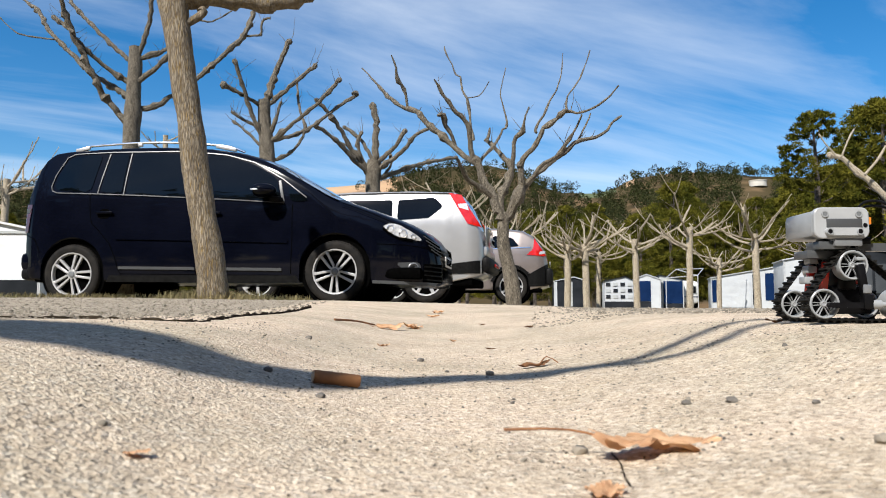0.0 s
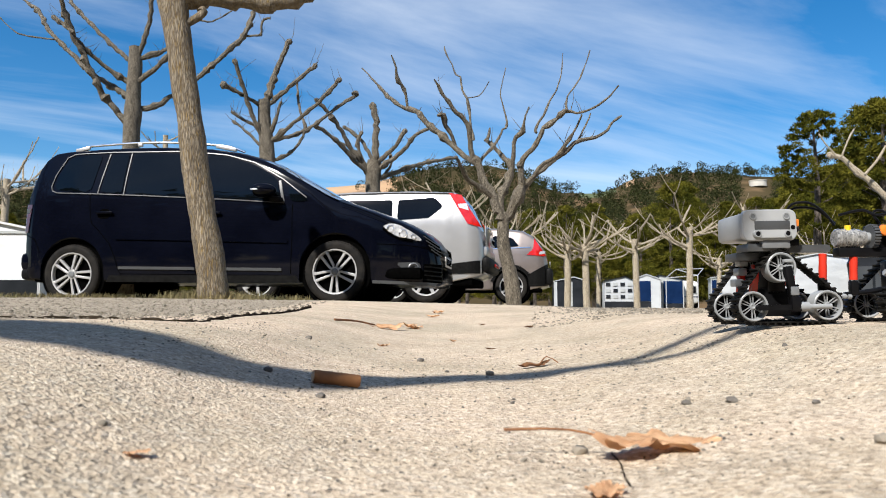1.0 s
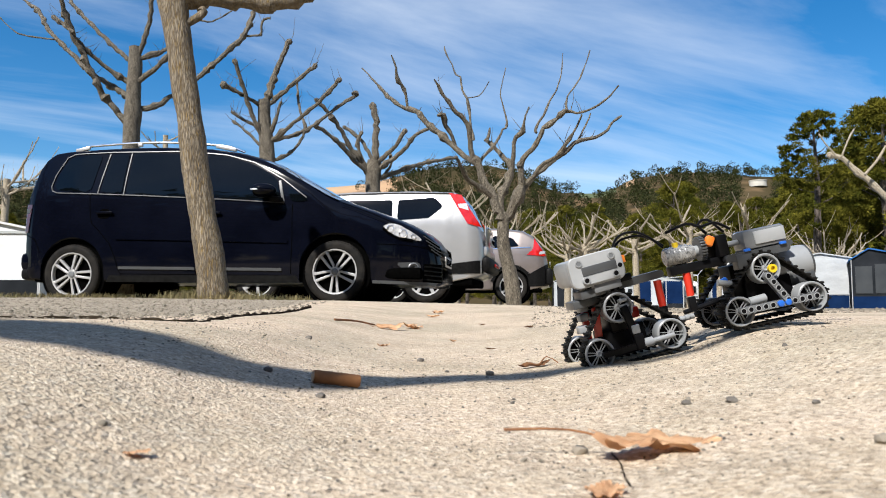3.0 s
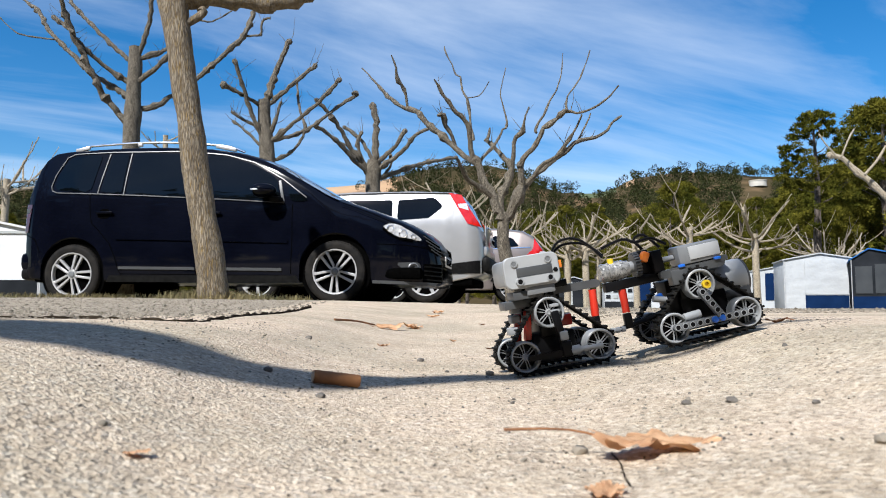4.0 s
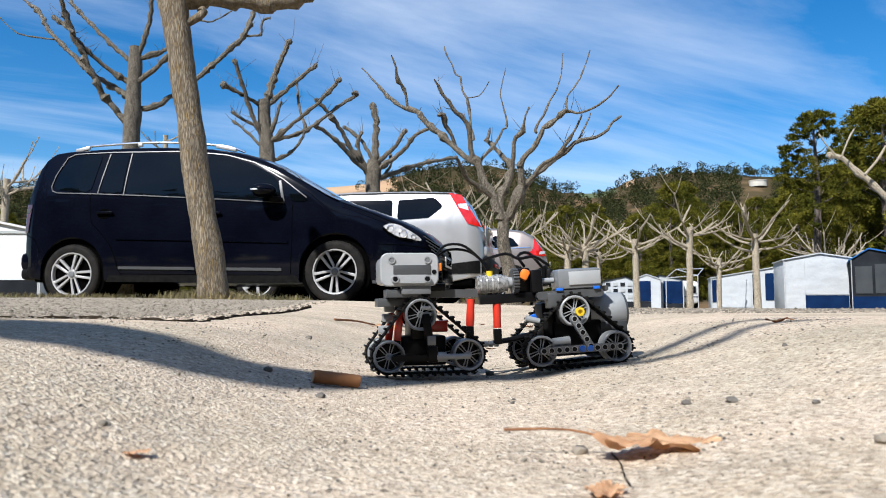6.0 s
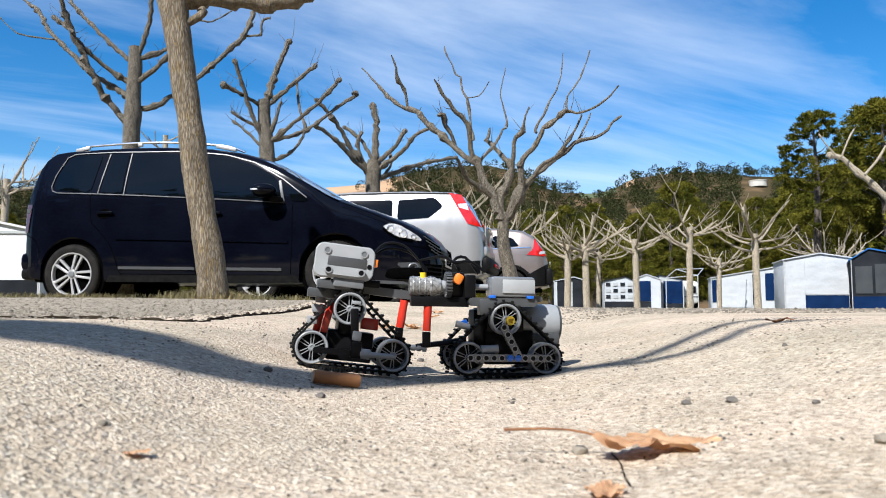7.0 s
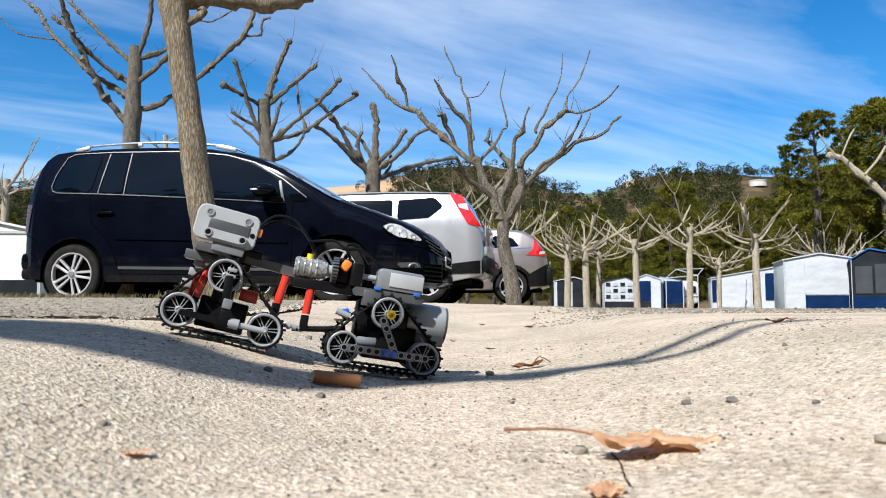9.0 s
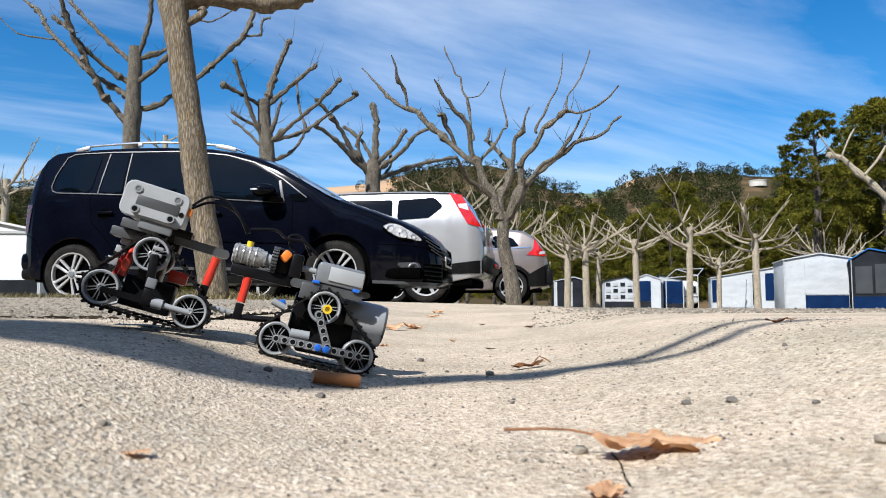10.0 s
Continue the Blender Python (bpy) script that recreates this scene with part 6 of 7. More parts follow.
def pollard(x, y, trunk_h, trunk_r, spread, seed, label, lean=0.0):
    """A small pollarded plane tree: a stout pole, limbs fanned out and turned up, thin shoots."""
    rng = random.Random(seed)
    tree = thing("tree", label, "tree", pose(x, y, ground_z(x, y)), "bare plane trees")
    bm = bmesh.new()
    P, R = smooth_line([(0, 0, -0.1), (lean * 0.3, 0, trunk_h * 0.4), (lean, 0, trunk_h)], [trunk_r * 0.68, trunk_r * 0.62, trunk_r * 0.60], 0.25)
    tube(P, R, 12, bm, rough=0.12, seed=seed)
    part("trunk", bm, "bark_pale", tree)
    n = rng.randint(8, 10)
    for k in range(n):
        a = 2 * math.pi * (k + rng.uniform(-0.3, 0.3)) / n
        z0 = trunk_h * rng.uniform(0.72, 0.98)
        ln = spread * rng.uniform(0.7, 1.1)
        d = Vector((math.cos(a), math.sin(a) * 0.8, 0))
        rise = rng.uniform(0.1, 0.7)
        p0 = Vector((lean, 0, z0))
        pts = [p0, p0 + d * ln * 0.35 + Vector((0, 0, rise * ln * 0.25)), p0 + d * ln * 0.7 + Vector((0, 0, rise * ln * 0.7)), p0 + d * ln + Vector((0, 0, rise * ln * 1.25))]
        r = trunk_r * rng.uniform(0.19, 0.27)
        bm = bmesh.new()
        LP, LR = knobbly([(*q, rr) for q, rr in zip(pts, (r, r * 0.8, r * 0.65, r * 0.6))], rng, bm, 0.14, 6)
        for _ in range(2):
            i = rng.randint(len(LP) // 3, len(LP) - 1)
            e = (d + Vector((rng.uniform(-1, 1), rng.uniform(-1, 1), rng.uniform(0.2, 1.2)))).normalized() * spread * rng.uniform(0.3, 0.6)
            knobbly([(*LP[i], LR[i] * 0.6), (*(LP[i] + e * 0.5 + Vector((0, 0, 0.05))), LR[i] * 0.5), (*(LP[i] + e + Vector((0, 0, 0.2))), LR[i] * 0.4)], rng, bm, 0.14, 5)
        twigs_on(LP, LR, rng, bm, 3, spread * 0.55)
        part("limb", bm, "bark_pale", tree)


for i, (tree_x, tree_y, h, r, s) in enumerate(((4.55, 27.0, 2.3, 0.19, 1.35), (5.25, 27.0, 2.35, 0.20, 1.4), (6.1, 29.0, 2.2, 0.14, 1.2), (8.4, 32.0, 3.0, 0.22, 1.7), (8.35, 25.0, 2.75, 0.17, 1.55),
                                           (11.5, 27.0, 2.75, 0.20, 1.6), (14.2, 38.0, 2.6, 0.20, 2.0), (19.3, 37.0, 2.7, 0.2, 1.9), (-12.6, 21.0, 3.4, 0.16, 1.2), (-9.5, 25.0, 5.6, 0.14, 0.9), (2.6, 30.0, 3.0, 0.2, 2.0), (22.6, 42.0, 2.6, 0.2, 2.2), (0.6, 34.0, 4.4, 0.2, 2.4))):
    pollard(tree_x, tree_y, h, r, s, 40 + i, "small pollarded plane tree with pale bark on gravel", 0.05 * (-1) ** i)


def shading_tree():
    """A plane tree behind the camera; the shade of its long forked limb lies across the dip."""
    def cast(x, y, far):
        p = Vector((x, y, ground_z(x, y)))
        return p + SUN_TO * far
    tree = thing("tree", "bare plane tree whose forked limb shades the concrete", "tree", pose(-3.6, -1.6, 0.06), "bare plane trees")
    base = Vector((-3.6, -1.6, 0.06))
    line = [(-1.2, 1.20, 0.074), (-0.75, 0.93, 0.074), (-0.45, 0.70, 0.072), (-0.27, 0.575, 0.066), (-0.17, 0.575, 0.055), (-0.098, 0.665, 0.041), (-0.045, 0.725, 0.035), (0.03, 0.768, 0.032), (0.10, 0.768, 0.027), (0.155, 0.755, 0.020)]
    fork_a = [(0.155, 0.755, 0.014), (0.225, 0.815, 0.013), (0.275, 0.865, 0.012), (0.385, 0.99, 0.011), (0.6, 1.2, 0.010)]
    fork_b = [(0.155, 0.755, 0.014), (0.234, 0.752, 0.012), (0.295, 0.785, 0.011), (0.40, 0.90, 0.010), (0.6, 1.06, 0.009)]
    bm = bmesh.new()
    start = cast(*line[0][:2], 3.0) - base
    tube(*smooth_line([(0, 0, -0.1), (0.05, 0.0, 1.2), (0.25, 0.05, 2.0), start], [0.16, 0.14, 0.12, 0.066], 0.15), 14, bm, rough=0.1)
    part("trunk", bm, "bark", tree)
    for pts in (line, fork_a, fork_b):
        bm = bmesh.new()
        Q, R = smooth_line([cast(x, y, 3.0) - base for x, y, r in pts], [r for x, y, r in pts], 0.03)
        tube(Q, R, 10, bm, rough=0.12)
        part("limb", bm, "bark", tree)
    for dx, dy, dz in ((-1.1, -0.9, 1.0), (-0.4, -1.5, 0.9), (-1.4, 0.1, 0.7), (0.5, -1.3, 1.1)):
        bm = bmesh.new()
        knobbly([(0.1, 0.0, 1.8, 0.09), (0.1 + dx * 0.5, dy * 0.5, 1.8 + dz * 0.35, 0.07), (0.1 + dx, dy, 1.8 + dz, 0.05)], random.Random(int(10 * dx)), bm, 0.12, 8)
        part("limb", bm, "bark", tree)


shading_tree()
plane_tree("tall_tree", (-8.2, -0.8, 0.06), "tall bare plane tree mirrored in the car windows", "bark_mid", 12, 0.14, 7, 3, 0.4)


# ------------------------------------------------------------ pines and the hill
def blade_mesh(name, centres, radii, per, length, wide, seed, material, inner=0.55, lift=0.0):
    """Needle blades standing out of many small ellipsoids."""
    rng = np.random.default_rng(seed)
    n = len(centres)
    v = rng.normal(size=(n, per, 3))
    v[:, :, 2] += lift
    v /= np.linalg.norm(v, axis=2, keepdims=True)
    p = np.asarray(centres)[:, None, :] + v * np.asarray(radii)[:, None, :] * rng.uniform(inner, 1, (n, per, 1))
    d = v + rng.uniform(-0.8, 0.8, (n, per, 3)) + (0, 0, 0.25)
    d /= np.linalg.norm(d, axis=2, keepdims=True)
    s = np.cross(d, rng.normal(size=(n, per, 3)))
    s /= np.linalg.norm(s, axis=2, keepdims=True)
    wd = wide * rng.uniform(0.7, 1.4, (n, per, 1))
    co = np.stack([p - s * wd, p + s * wd, p + d * length * rng.uniform(0.6, 1.3, (n, per, 1))], axis=2).reshape(-1, 3)
    me = bpy.data.meshes.new(name)
    k = len(co)
    me.vertices.add(k); me.vertices.foreach_set("co", co.astype(np.float32).ravel())
    me.loops.add(k); me.loops.foreach_set("vertex_index", np.arange(k, dtype=np.int32))
    me.polygons.add(k // 3); me.polygons.foreach_set("loop_start", np.arange(0, k, 3, dtype=np.int32))
    me.update(calc_edges=True)
    me.materials.append(M[material])
    return me


def needle_crown(seed, pads, per, height, width, low, taper=0.65, size=(0.15, 0.28)):
    """A pine crown: flattened pads of needles at the branch ends, dark gaps between them."""
    rng = random.Random(seed)
    c, r = [], []
    for _ in range(pads):
        t = rng.random() ** 0.85
        prof = math.sin(math.pi * min(1, 0.20 + 0.79 * t)) ** taper
        a = rng.uniform(0, 2 * math.pi)
        rad = width * prof * (0.25 + 0.75 * math.sqrt(rng.random()))
        q = width * rng.uniform(*size) * (1.15 - 0.45 * t)
        c.append((rad * math.cos(a), rad * math.sin(a), height * (low + (0.97 - low) * t) + 0.10 * rad))
        r.append((q, q, q * rng.uniform(0.45, 0.75)))
    return blade_mesh("crown", c, r, per, 0.165, 0.025, seed, "needles", 0.2, 0.25)


CROWNS = [needle_crown(11, 150, 225, 10, 2.9, 0.18, 0.65, (0.12, 0.24)), needle_crown(12, 140, 225, 10, 2.5, 0.10, 0.65, (0.12, 0.24)), needle_crown(13, 230, 110, 10, 2.1, 0.34, 0.5, (0.05, 0.15)), needle_crown(14, 165, 225, 10, 3.3, 0.06, 0.65, (0.12, 0.24))]


def pine_trunk(seed):
    rng = random.Random(seed)
    bm = tube(*smooth_line([(0, 0, -0.3), (0.1, 0, 3), (0.0, 0.1, 6), (0.1, 0, 9.3)], [0.24, 0.19, 0.13, 0.03], 0.6), 9, None, 0.1, seed)
    for k in range(16):
        z = rng.uniform(1.6, 8.5)
        a = rng.uniform(0, 6.28)
        ln = rng.uniform(0.9, 2.2) * (1 - 0.06 * z)
        tube([(0.05, 0, z), (0.05 + ln * 0.5 * math.cos(a), ln * 0.5 * math.sin(a), z + 0.15), (0.05 + ln * math.cos(a), ln * math.sin(a), z + 0.5)], [0.05, 0.03, 0.012], 4, bm)
    return mesh_of("trunk", bm, "bark_pine")


PINE_TRUNKS = [pine_trunk(21), pine_trunk(22)]


def pine(x, y, height, variant, seed, fat=1.0):
    rng = random.Random(seed)
    k = height / 10
    tree = thing("pine_tree", "olive-green pine tree behind the camping pitches", "tree", pose(x, y, ground_z(x, y) - 0.1, 0, 0, rng.uniform(0, 360)), "pines")
    sc = Matrix.Diagonal((k * fat, k * fat, k, 1))
    part("trunk", PINE_TRUNKS[seed % 2], "bark_pine", tree, "", Matrix.Diagonal((k, k, k, 1)))
    part("crown", CROWNS[variant], "needles", tree, "", sc)


def pine_row():
    rng = random.Random(77)
    # slope from the eye to the crown tops along the row, against the direction across
    us = (-0.62, -0.50, -0.30, 0.0, 0.10, 0.15, 0.21, 0.25, 0.28, 0.32, 0.37, 0.40, 0.44, 0.47, 0.53, 0.57, 0.60, 0.66)
    top = (0.165, 0.14, 0.10, 0.12, 0.135, 0.140, 0.142, 0.148, 0.172, 0.178, 0.168, 0.155, 0.160, 0.20, 0.20, 0.215, 0.23, 0.26)
    n = 0
    for y in (57, 65, 76):
        u = -0.02 if y < 75 else -0.66
        while u < 0.68:
            v = u + rng.uniform(-0.006, 0.006)
            h = float(np.interp(v, us, top)) * y * rng.uniform(0.80, 1.0) * (0.86 if y == 57 else 1.0)
            pine(v * y, y + rng.uniform(-3, 3), max(3.5, h), rng.choice((0, 1, 3, 3)), n, rng.uniform(0.85, 1.15))
            n += 1
            u += 0.046 if y < 75 else 0.06
            if y > 75 and -0.36 < u < 0.02:
                u = 0.02
    pine(24.1, 47, 13.1, 2, 901, 0.95)     # the tall airy one
    pine(29.0, 48, 14.2, 1, 902, 1.0)
    pine(31.5, 52, 15.5, 0, 903, 1.0)


pine_row()

HILL_U = (-0.9, -0.62, -0.37, -0.18, -0.10, -0.06, -0.02, 0.02, 0.06, 0.10, 0.13, 0.16, 0.21, 0.235, 0.26, 0.32, 0.46, 0.6, 0.9)
HILL_S = (0.15, 0.165, 0.160, 0.166, 0.170, 0.178, 0.190, 0.196, 0.197, 0.186, 0.168, 0.158, 0.158, 0.166, 0.180, 0.186, 0.184, 0.17, 0.16)


def hill_z(x, y):
    s = float(np.interp(x / y, HILL_U, HILL_S))
    t = min(1, max(0, (y - 85) / (260 - 85)))
    return y * s * (t ** 0.8) + 1.6 * noise.noise(Vector((x * 0.03, y * 0.03, 0))) * t - 0.5


def build_hill():
    us = np.linspace(-1.0, 1.0, 161)
    ys = list(np.linspace(85, 260, 36)) + [300, 380]
    verts = [(float(u * y), y, hill_z(u * y, y) if y <= 260 else hill_z(u * 260, 260) * (0.9 if y < 350 else 0.6)) for y in ys for u in us]
    n = len(us)
    faces, slot = [], []
    for j in range(len(ys) - 1):
        for i in range(n - 1):
            faces.append((j * n + i, j * n + i + 1, (j + 1) * n + i + 1, (j + 1) * n + i))
            u, y = us[i], ys[j]
            k = 0
            if (-0.19 < u < -0.07 and 225 < y < 262) or (0.238 < u < 0.262 and 246 < y < 256):
                k = 1
            elif 0.185 < u < 0.235 and y > 245:
                k = 2
            slot.append(k)
    me = bpy.data.meshes.new("hill")
    me.from_pydata(verts, [], faces)
    for nm in ("hill", "earth", "field"):
        me.materials.append(M[nm])
    me.polygons.foreach_set("material_index", slot)
    me.polygons.foreach_set("use_smooth", [True] * len(me.polygons))
    tagged(new("hill", me), "wooded hillside with bare tan earth and a green field", "hill", kind="structure")


def hill_woods():
    rng = random.Random(31)
    c, r = [], []
    while len(c) < 4800:
        y = rng.uniform(92, 262)
        u = rng.uniform(-0.72, 0.72)
        if (-0.20 < u < -0.075 and 205 < y < 262 and rng.random() < 0.95) or (0.185 < u < 0.235 and y > 240 and rng.random() < 0.93) or (0.235 < u < 0.265 and 240 < y < 256) or (0.405 < u < 0.455 and 205 < y < 250):
            continue
        if noise.noise(Vector((u * 30, y * 0.05, 4))) < -0.18 and y < 205 and u > 0.15:
            continue
        x = u * y
        h = rng.uniform(2.4, 5.0) if y > 225 else rng.uniform(2.6, 6)
        w = h * rng.uniform(0.26, 0.46)
        c.append((x, y, hill_z(x, y) + h * 0.62))
        r.append((w, w, h * 0.38))
    me = blade_mesh("hill_woods", c, r, 88, 0.46, 0.16, 31, "needles_far", 0.5)
    tagged(new("hill_woods", me), "dark pine woods covering the far hillside", "woods", kind="stuff")


def sky_block_woods():
    """Unseen woods added behind the camera to cut sky light and darken reflections."""
    rng = random.Random(8)
    verts, faces = [], []
    for k in range(420):
        a = math.pi * rng.uniform(0.93, 2.07)
        d = rng.uniform(16, 26)
        x, y, h = d * math.cos(a) * 1.3, d * math.sin(a) - 1, rng.uniform(9, 15)
        for _ in range(70):
            v = Vector((rng.gauss(0, 1), rng.gauss(0, 1), rng.gauss(0, 1))).normalized()
            p = Vector((x, y, h * 0.5)) + Vector((v.x * 1.7, v.y * 1.7, v.z * h * 0.5)) * rng.uniform(0.5, 1)
            e = (v + Vector((rng.uniform(-1, 1), rng.uniform(-1, 1), rng.uniform(-1, 1)))).normalized()
            s = e.cross(v + Vector((0.3, 0.1, 0.2))).normalized()
            i = len(verts)
            verts += [p - s * 0.4, p + s * 0.4, p + e * 1.0]
            faces.append((i, i + 1, i + 2))
    me = bpy.data.meshes.new("woods")
    me.from_pydata(verts, [], faces)
    me.materials.append(M["needles_far"])
    tagged(new("woods", me), "unseen dark woods added behind the camera to block sky light", "woods", kind="stuff")


build_hill()
hill_woods()
sky_block_woods()
single("water_tank", lathe([(2.75, 0), (2.75, 1.8), (2.9, 1.82), (2.9, 2.05), (2.2, 2.15), (0.4, 2.2)], "z", seg=40), "tank", "round pale concrete water tank on the wooded hill", "water tank", pose(103.5, 240, hill_z(103.5, 240) - 0.3))


# ------------------------------------------------------------ awnings and caravans
def slab(name, x0, x1, z0, z1, y, mat, parent, label="", thick=0.03):
    """An upright canvas panel facing -y with a slack, slightly rumpled surface."""
    bm = bmesh.new()
    nx, nz = max(2, int((x1 - x0) / 0.18)), max(2, int((z1 - z0) / 0.18))
    g = []
    for side in (0, 1):
        rows = []
        for j in range(nz + 1):
            rows.append([bm.verts.new((x0 + (x1 - x0) * i / nx, y + side * thick + (0.018 * noise.noise(Vector((x0 + 3.1 * i / nx, j * 0.5, y))) if 0 < i < nx and 0 < j < nz else 0), z0 + (z1 - z0) * j / nz)) for i in range(nx + 1)])
        g.append(rows)
    for side in (0, 1):
        for j in range(nz):
            for i in range(nx):
                q = (g[side][j][i], g[side][j][i + 1], g[side][j + 1][i + 1], g[side][j + 1][i])
                bm.faces.new(q if side == 0 else q[::-1])
    ring = lambda s: g[s][0] + [r[-1] for r in g[s][1:]] + g[s][-1][-2::-1] + [r[0] for r in g[s][-2:0:-1]]
    a, b = ring(0), ring(1)
    for k in range(len(a)):
        bm.faces.new((a[k], b[k], b[(k + 1) % len(a)], a[(k + 1) % len(a)]))
    return part(name, bm, mat, parent, label)


def prism(name, outline, y0, y1, mat, parent, label=""):
    """A solid with an outline of (x, z) points, from y0 to y1."""
    bm = bmesh.new()
    a = [bm.verts.new((x, y0, z)) for x, z in outline]
    b = [bm.verts.new((x, y1, z)) for x, z in outline]
    n = len(a)
    for k in range(n):
        bm.faces.new((a[k], a[(k + 1) % n], b[(k + 1) % n], b[k]))
    bm.faces.new(a[::-1]); bm.faces.new(b)
    bmesh.ops.recalc_face_normals(bm, faces=bm.faces)
    return part(name, bm, mat, parent, label, None, False)


def awning(x, y, turn, w, d, eave, apex, wall, roof, panels, label, apex_at=0.5):
    """A frame tent: gabled front, side walls, roof sheet, sewn-in panels and poles."""
    t = thing("awning", label, "awning", pose(x, y, ground_z(x, y), 0, 0, turn), "camping awnings")
    ax = w * apex_at
    prism("front_wall", [(0, 0), (w, 0), (w, eave), (ax, apex), (0, eave)], 0.0, 0.03, wall, t)
    prism("rear_wall", [(0, 0), (w, 0), (w, eave), (ax, apex), (0, eave)], d - 0.03, d, wall, t)
    for sx in (0.0, w - 0.03):
        bm = box(0.03, d - 0.08, eave, (sx + 0.015, d / 2, eave / 2), 0.005)
        part("side_wall", bm, wall, t)
    prism("roof", [(-0.06, eave - 0.05), (ax, apex + 0.01), (w + 0.06, eave - 0.05), (w + 0.06, eave + 0.0), (ax, apex + 0.06), (-0.06, eave + 0.0)], -0.08, d + 0.05, roof, t)
    for nm, x0, x1, z0, z1, mat in panels:
        slab(nm, x0, x1, z0, z1, -0.035, mat, t)
    for pole_x in (0.02, w - 0.02):
        part("pole", tube([(pole_x, -0.05, 0), (pole_x, -0.05, eave)], [0.016, 0.016], 7), "pole", t)
    return t


def camp():
    awning(15.25, 33.0, -15, 3.0, 2.6, 2.20, 2.42, "canvas_white", "canvas_white", [("skirt_panel", 0.86, 2.60, 0.02, 0.58, "canvas_blue"), ("front_panel", 0.86, 2.60, 0.62, 2.16, "canvas_white")], "large white awning with a navy lower panel")
    awning(16.6, 30.0, -27, 2.6, 3.0, 2.0, 2.40, "canvas_dark", "canvas_sky", [("skirt_panel", 0.05, 2.55, 0.02, 0.50, "canvas_blue"), ("window_panel", 0.15, 0.75, 0.62, 1.72, "canvas_window"), ("window_panel", 0.85, 1.55, 0.62, 1.8, "canvas_window"), ("window_panel", 1.65, 2.4, 0.62, 1.72, "canvas_window")], "dark grey awning with a navy roof", 0.25)
    awning(15.25, 42.0, -16, 3.7, 2.4, 1.75, 2.3, "canvas_white", "canvas_grey", [("window_panel", 0.06, 0.42, 0.35, 1.6, "canvas_blue"), ("front_panel", 0.50, 2.1, 0.05, 1.72, "canvas_white"), ("door_panel", 2.2, 2.5, 0.2, 1.9, "canvas_dark"), ("window_panel", 2.85, 3.5, 0.45, 1.95, "canvas_blue")], "white frame awning with navy windows", 0.98)
    awning(12.35, 48.0, -20, 1.75, 0.5, 1.85, 2.15, "canvas_white", "canvas_white", [("door_panel", 0.3, 1.12, 0.45, 1.75, "canvas_blue"), ("skirt_panel", 0.3, 1.12, 0.05, 0.42, "canvas_dark")], "white porch awning with a blue door")
    awning(13.95, 48.2, -10, 1.7, 2.4, 1.85, 2.12, "canvas_grey", "canvas_dark", [("side_panel", 0.42, 1.62, 0.30, 1.75, "canvas_blue"), ("front_panel", 0.02, 0.38, 0.05, 1.75, "canvas_white"), ("skirt_panel", 0.42, 1.62, 0.03, 0.28, "canvas_dark")], "grey and navy awning with a dark roof", 0.1)
    a = awning(10.45, 48.0, -9, 1.95, 2.2, 1.75, 2.0, "canvas_white", "canvas_dark", [("skirt_panel", 0.03, 1.92, 0.02, 0.42, "canvas_dark")], "patterned white awning with a dark skirt", 0.7)
    for i in range(4):
        for j in range(3):
            slab("window_patch", 0.14 + 0.46 * i, 0.14 + 0.46 * i + 0.28, 0.62 + 0.40 * j, 0.62 + 0.40 * j + 0.22, -0.05, "canvas_grey" if (i + j) % 2 else "canvas_dark", a)
    awning(6.6, 44.0, -6, 2.0, 2.2, 1.55, 1.75, "canvas_dark", "canvas_white", [("front_panel", 0.02, 0.2, 0.05, 1.5, "canvas_white"), ("front_panel", 0.85, 1.1, 0.05, 1.5, "canvas_grey")], "low dark awning with a white roof", 0.6)
    t = awning(-12.9, 17.6, 3, 3.2, 3.0, 1.62, 2.1, "canvas_sunlit", "canvas_sunlit", [("skirt_panel", 0.03, 2.2, 0.02, 0.42, "canvas_blue"), ("skirt_panel", 2.25, 3.15, 0.02, 0.42, "canvas_dark"), ("trim_band", 0.02, 3.18, 1.54, 1.60, "canvas_grey")], "white awning with a grey-blue skirt behind the black car", 0.2)
    # rounded caravan
    c = thing("caravan", "small white touring caravan with rounded corners", "caravan", pose(15.7, 49.0, ground_z(15.7, 49)), "caravans")
    part("shell", box(1.5, 3.4, 1.55, (0.6, 1.7, 1.05), 0.3), "caravan", c)
    w = part("window", box(0.42, 0.03, 0.42, (0.85, -0.008, 1.22), 0.06), "tint_glass", c, "dark tinted window")
    part("window_frame", box(0.5, 0.02, 0.5, (0.85, 0.004, 1.22), 0.06), "canvas_grey", w)
    for xx in (0.1, 1.1):
        part("wheel", lathe([(0.12, -0.09), (0.28, -0.09), (0.30, 0), (0.28, 0.09), (0.12, 0.09)], "x", (xx, 1.7, 0.29), 24), "tyre", c)
    part("stripe", box(1.2, 0.01, 0.06, (0.6, -0.005, 0.75), 0.0), "canvas_blue", c)
    # bare pole frame standing beside it
    f = thing("pole_frame", "bare galvanised awning pole frame without canvas", "pole frame", pose(14.9, 44.0, ground_z(14.9, 44)))
    for a_, b_ in (((-1.6, 0, 0), (-1.6, 0, 1.8)), ((0.3, 0, 0), (0.3, 0, 1.95)), ((-1.6, 0, 1.8), (0.3, 0, 1.95)), ((-1.6, 0, 1.8), (-0.5, 1.5, 2.4)), ((0.3, 0, 1.95), (-0.5, 1.5, 2.4)), ((-0.5, 1.5, 2.4), (1.2, 1.6, 2.45)), ((1.2, 1.6, 2.45), (0.3, 0, 1.95))):
        part("pole", tube([a_, b_], [0.025, 0.025], 6), "pole", f)


camp()


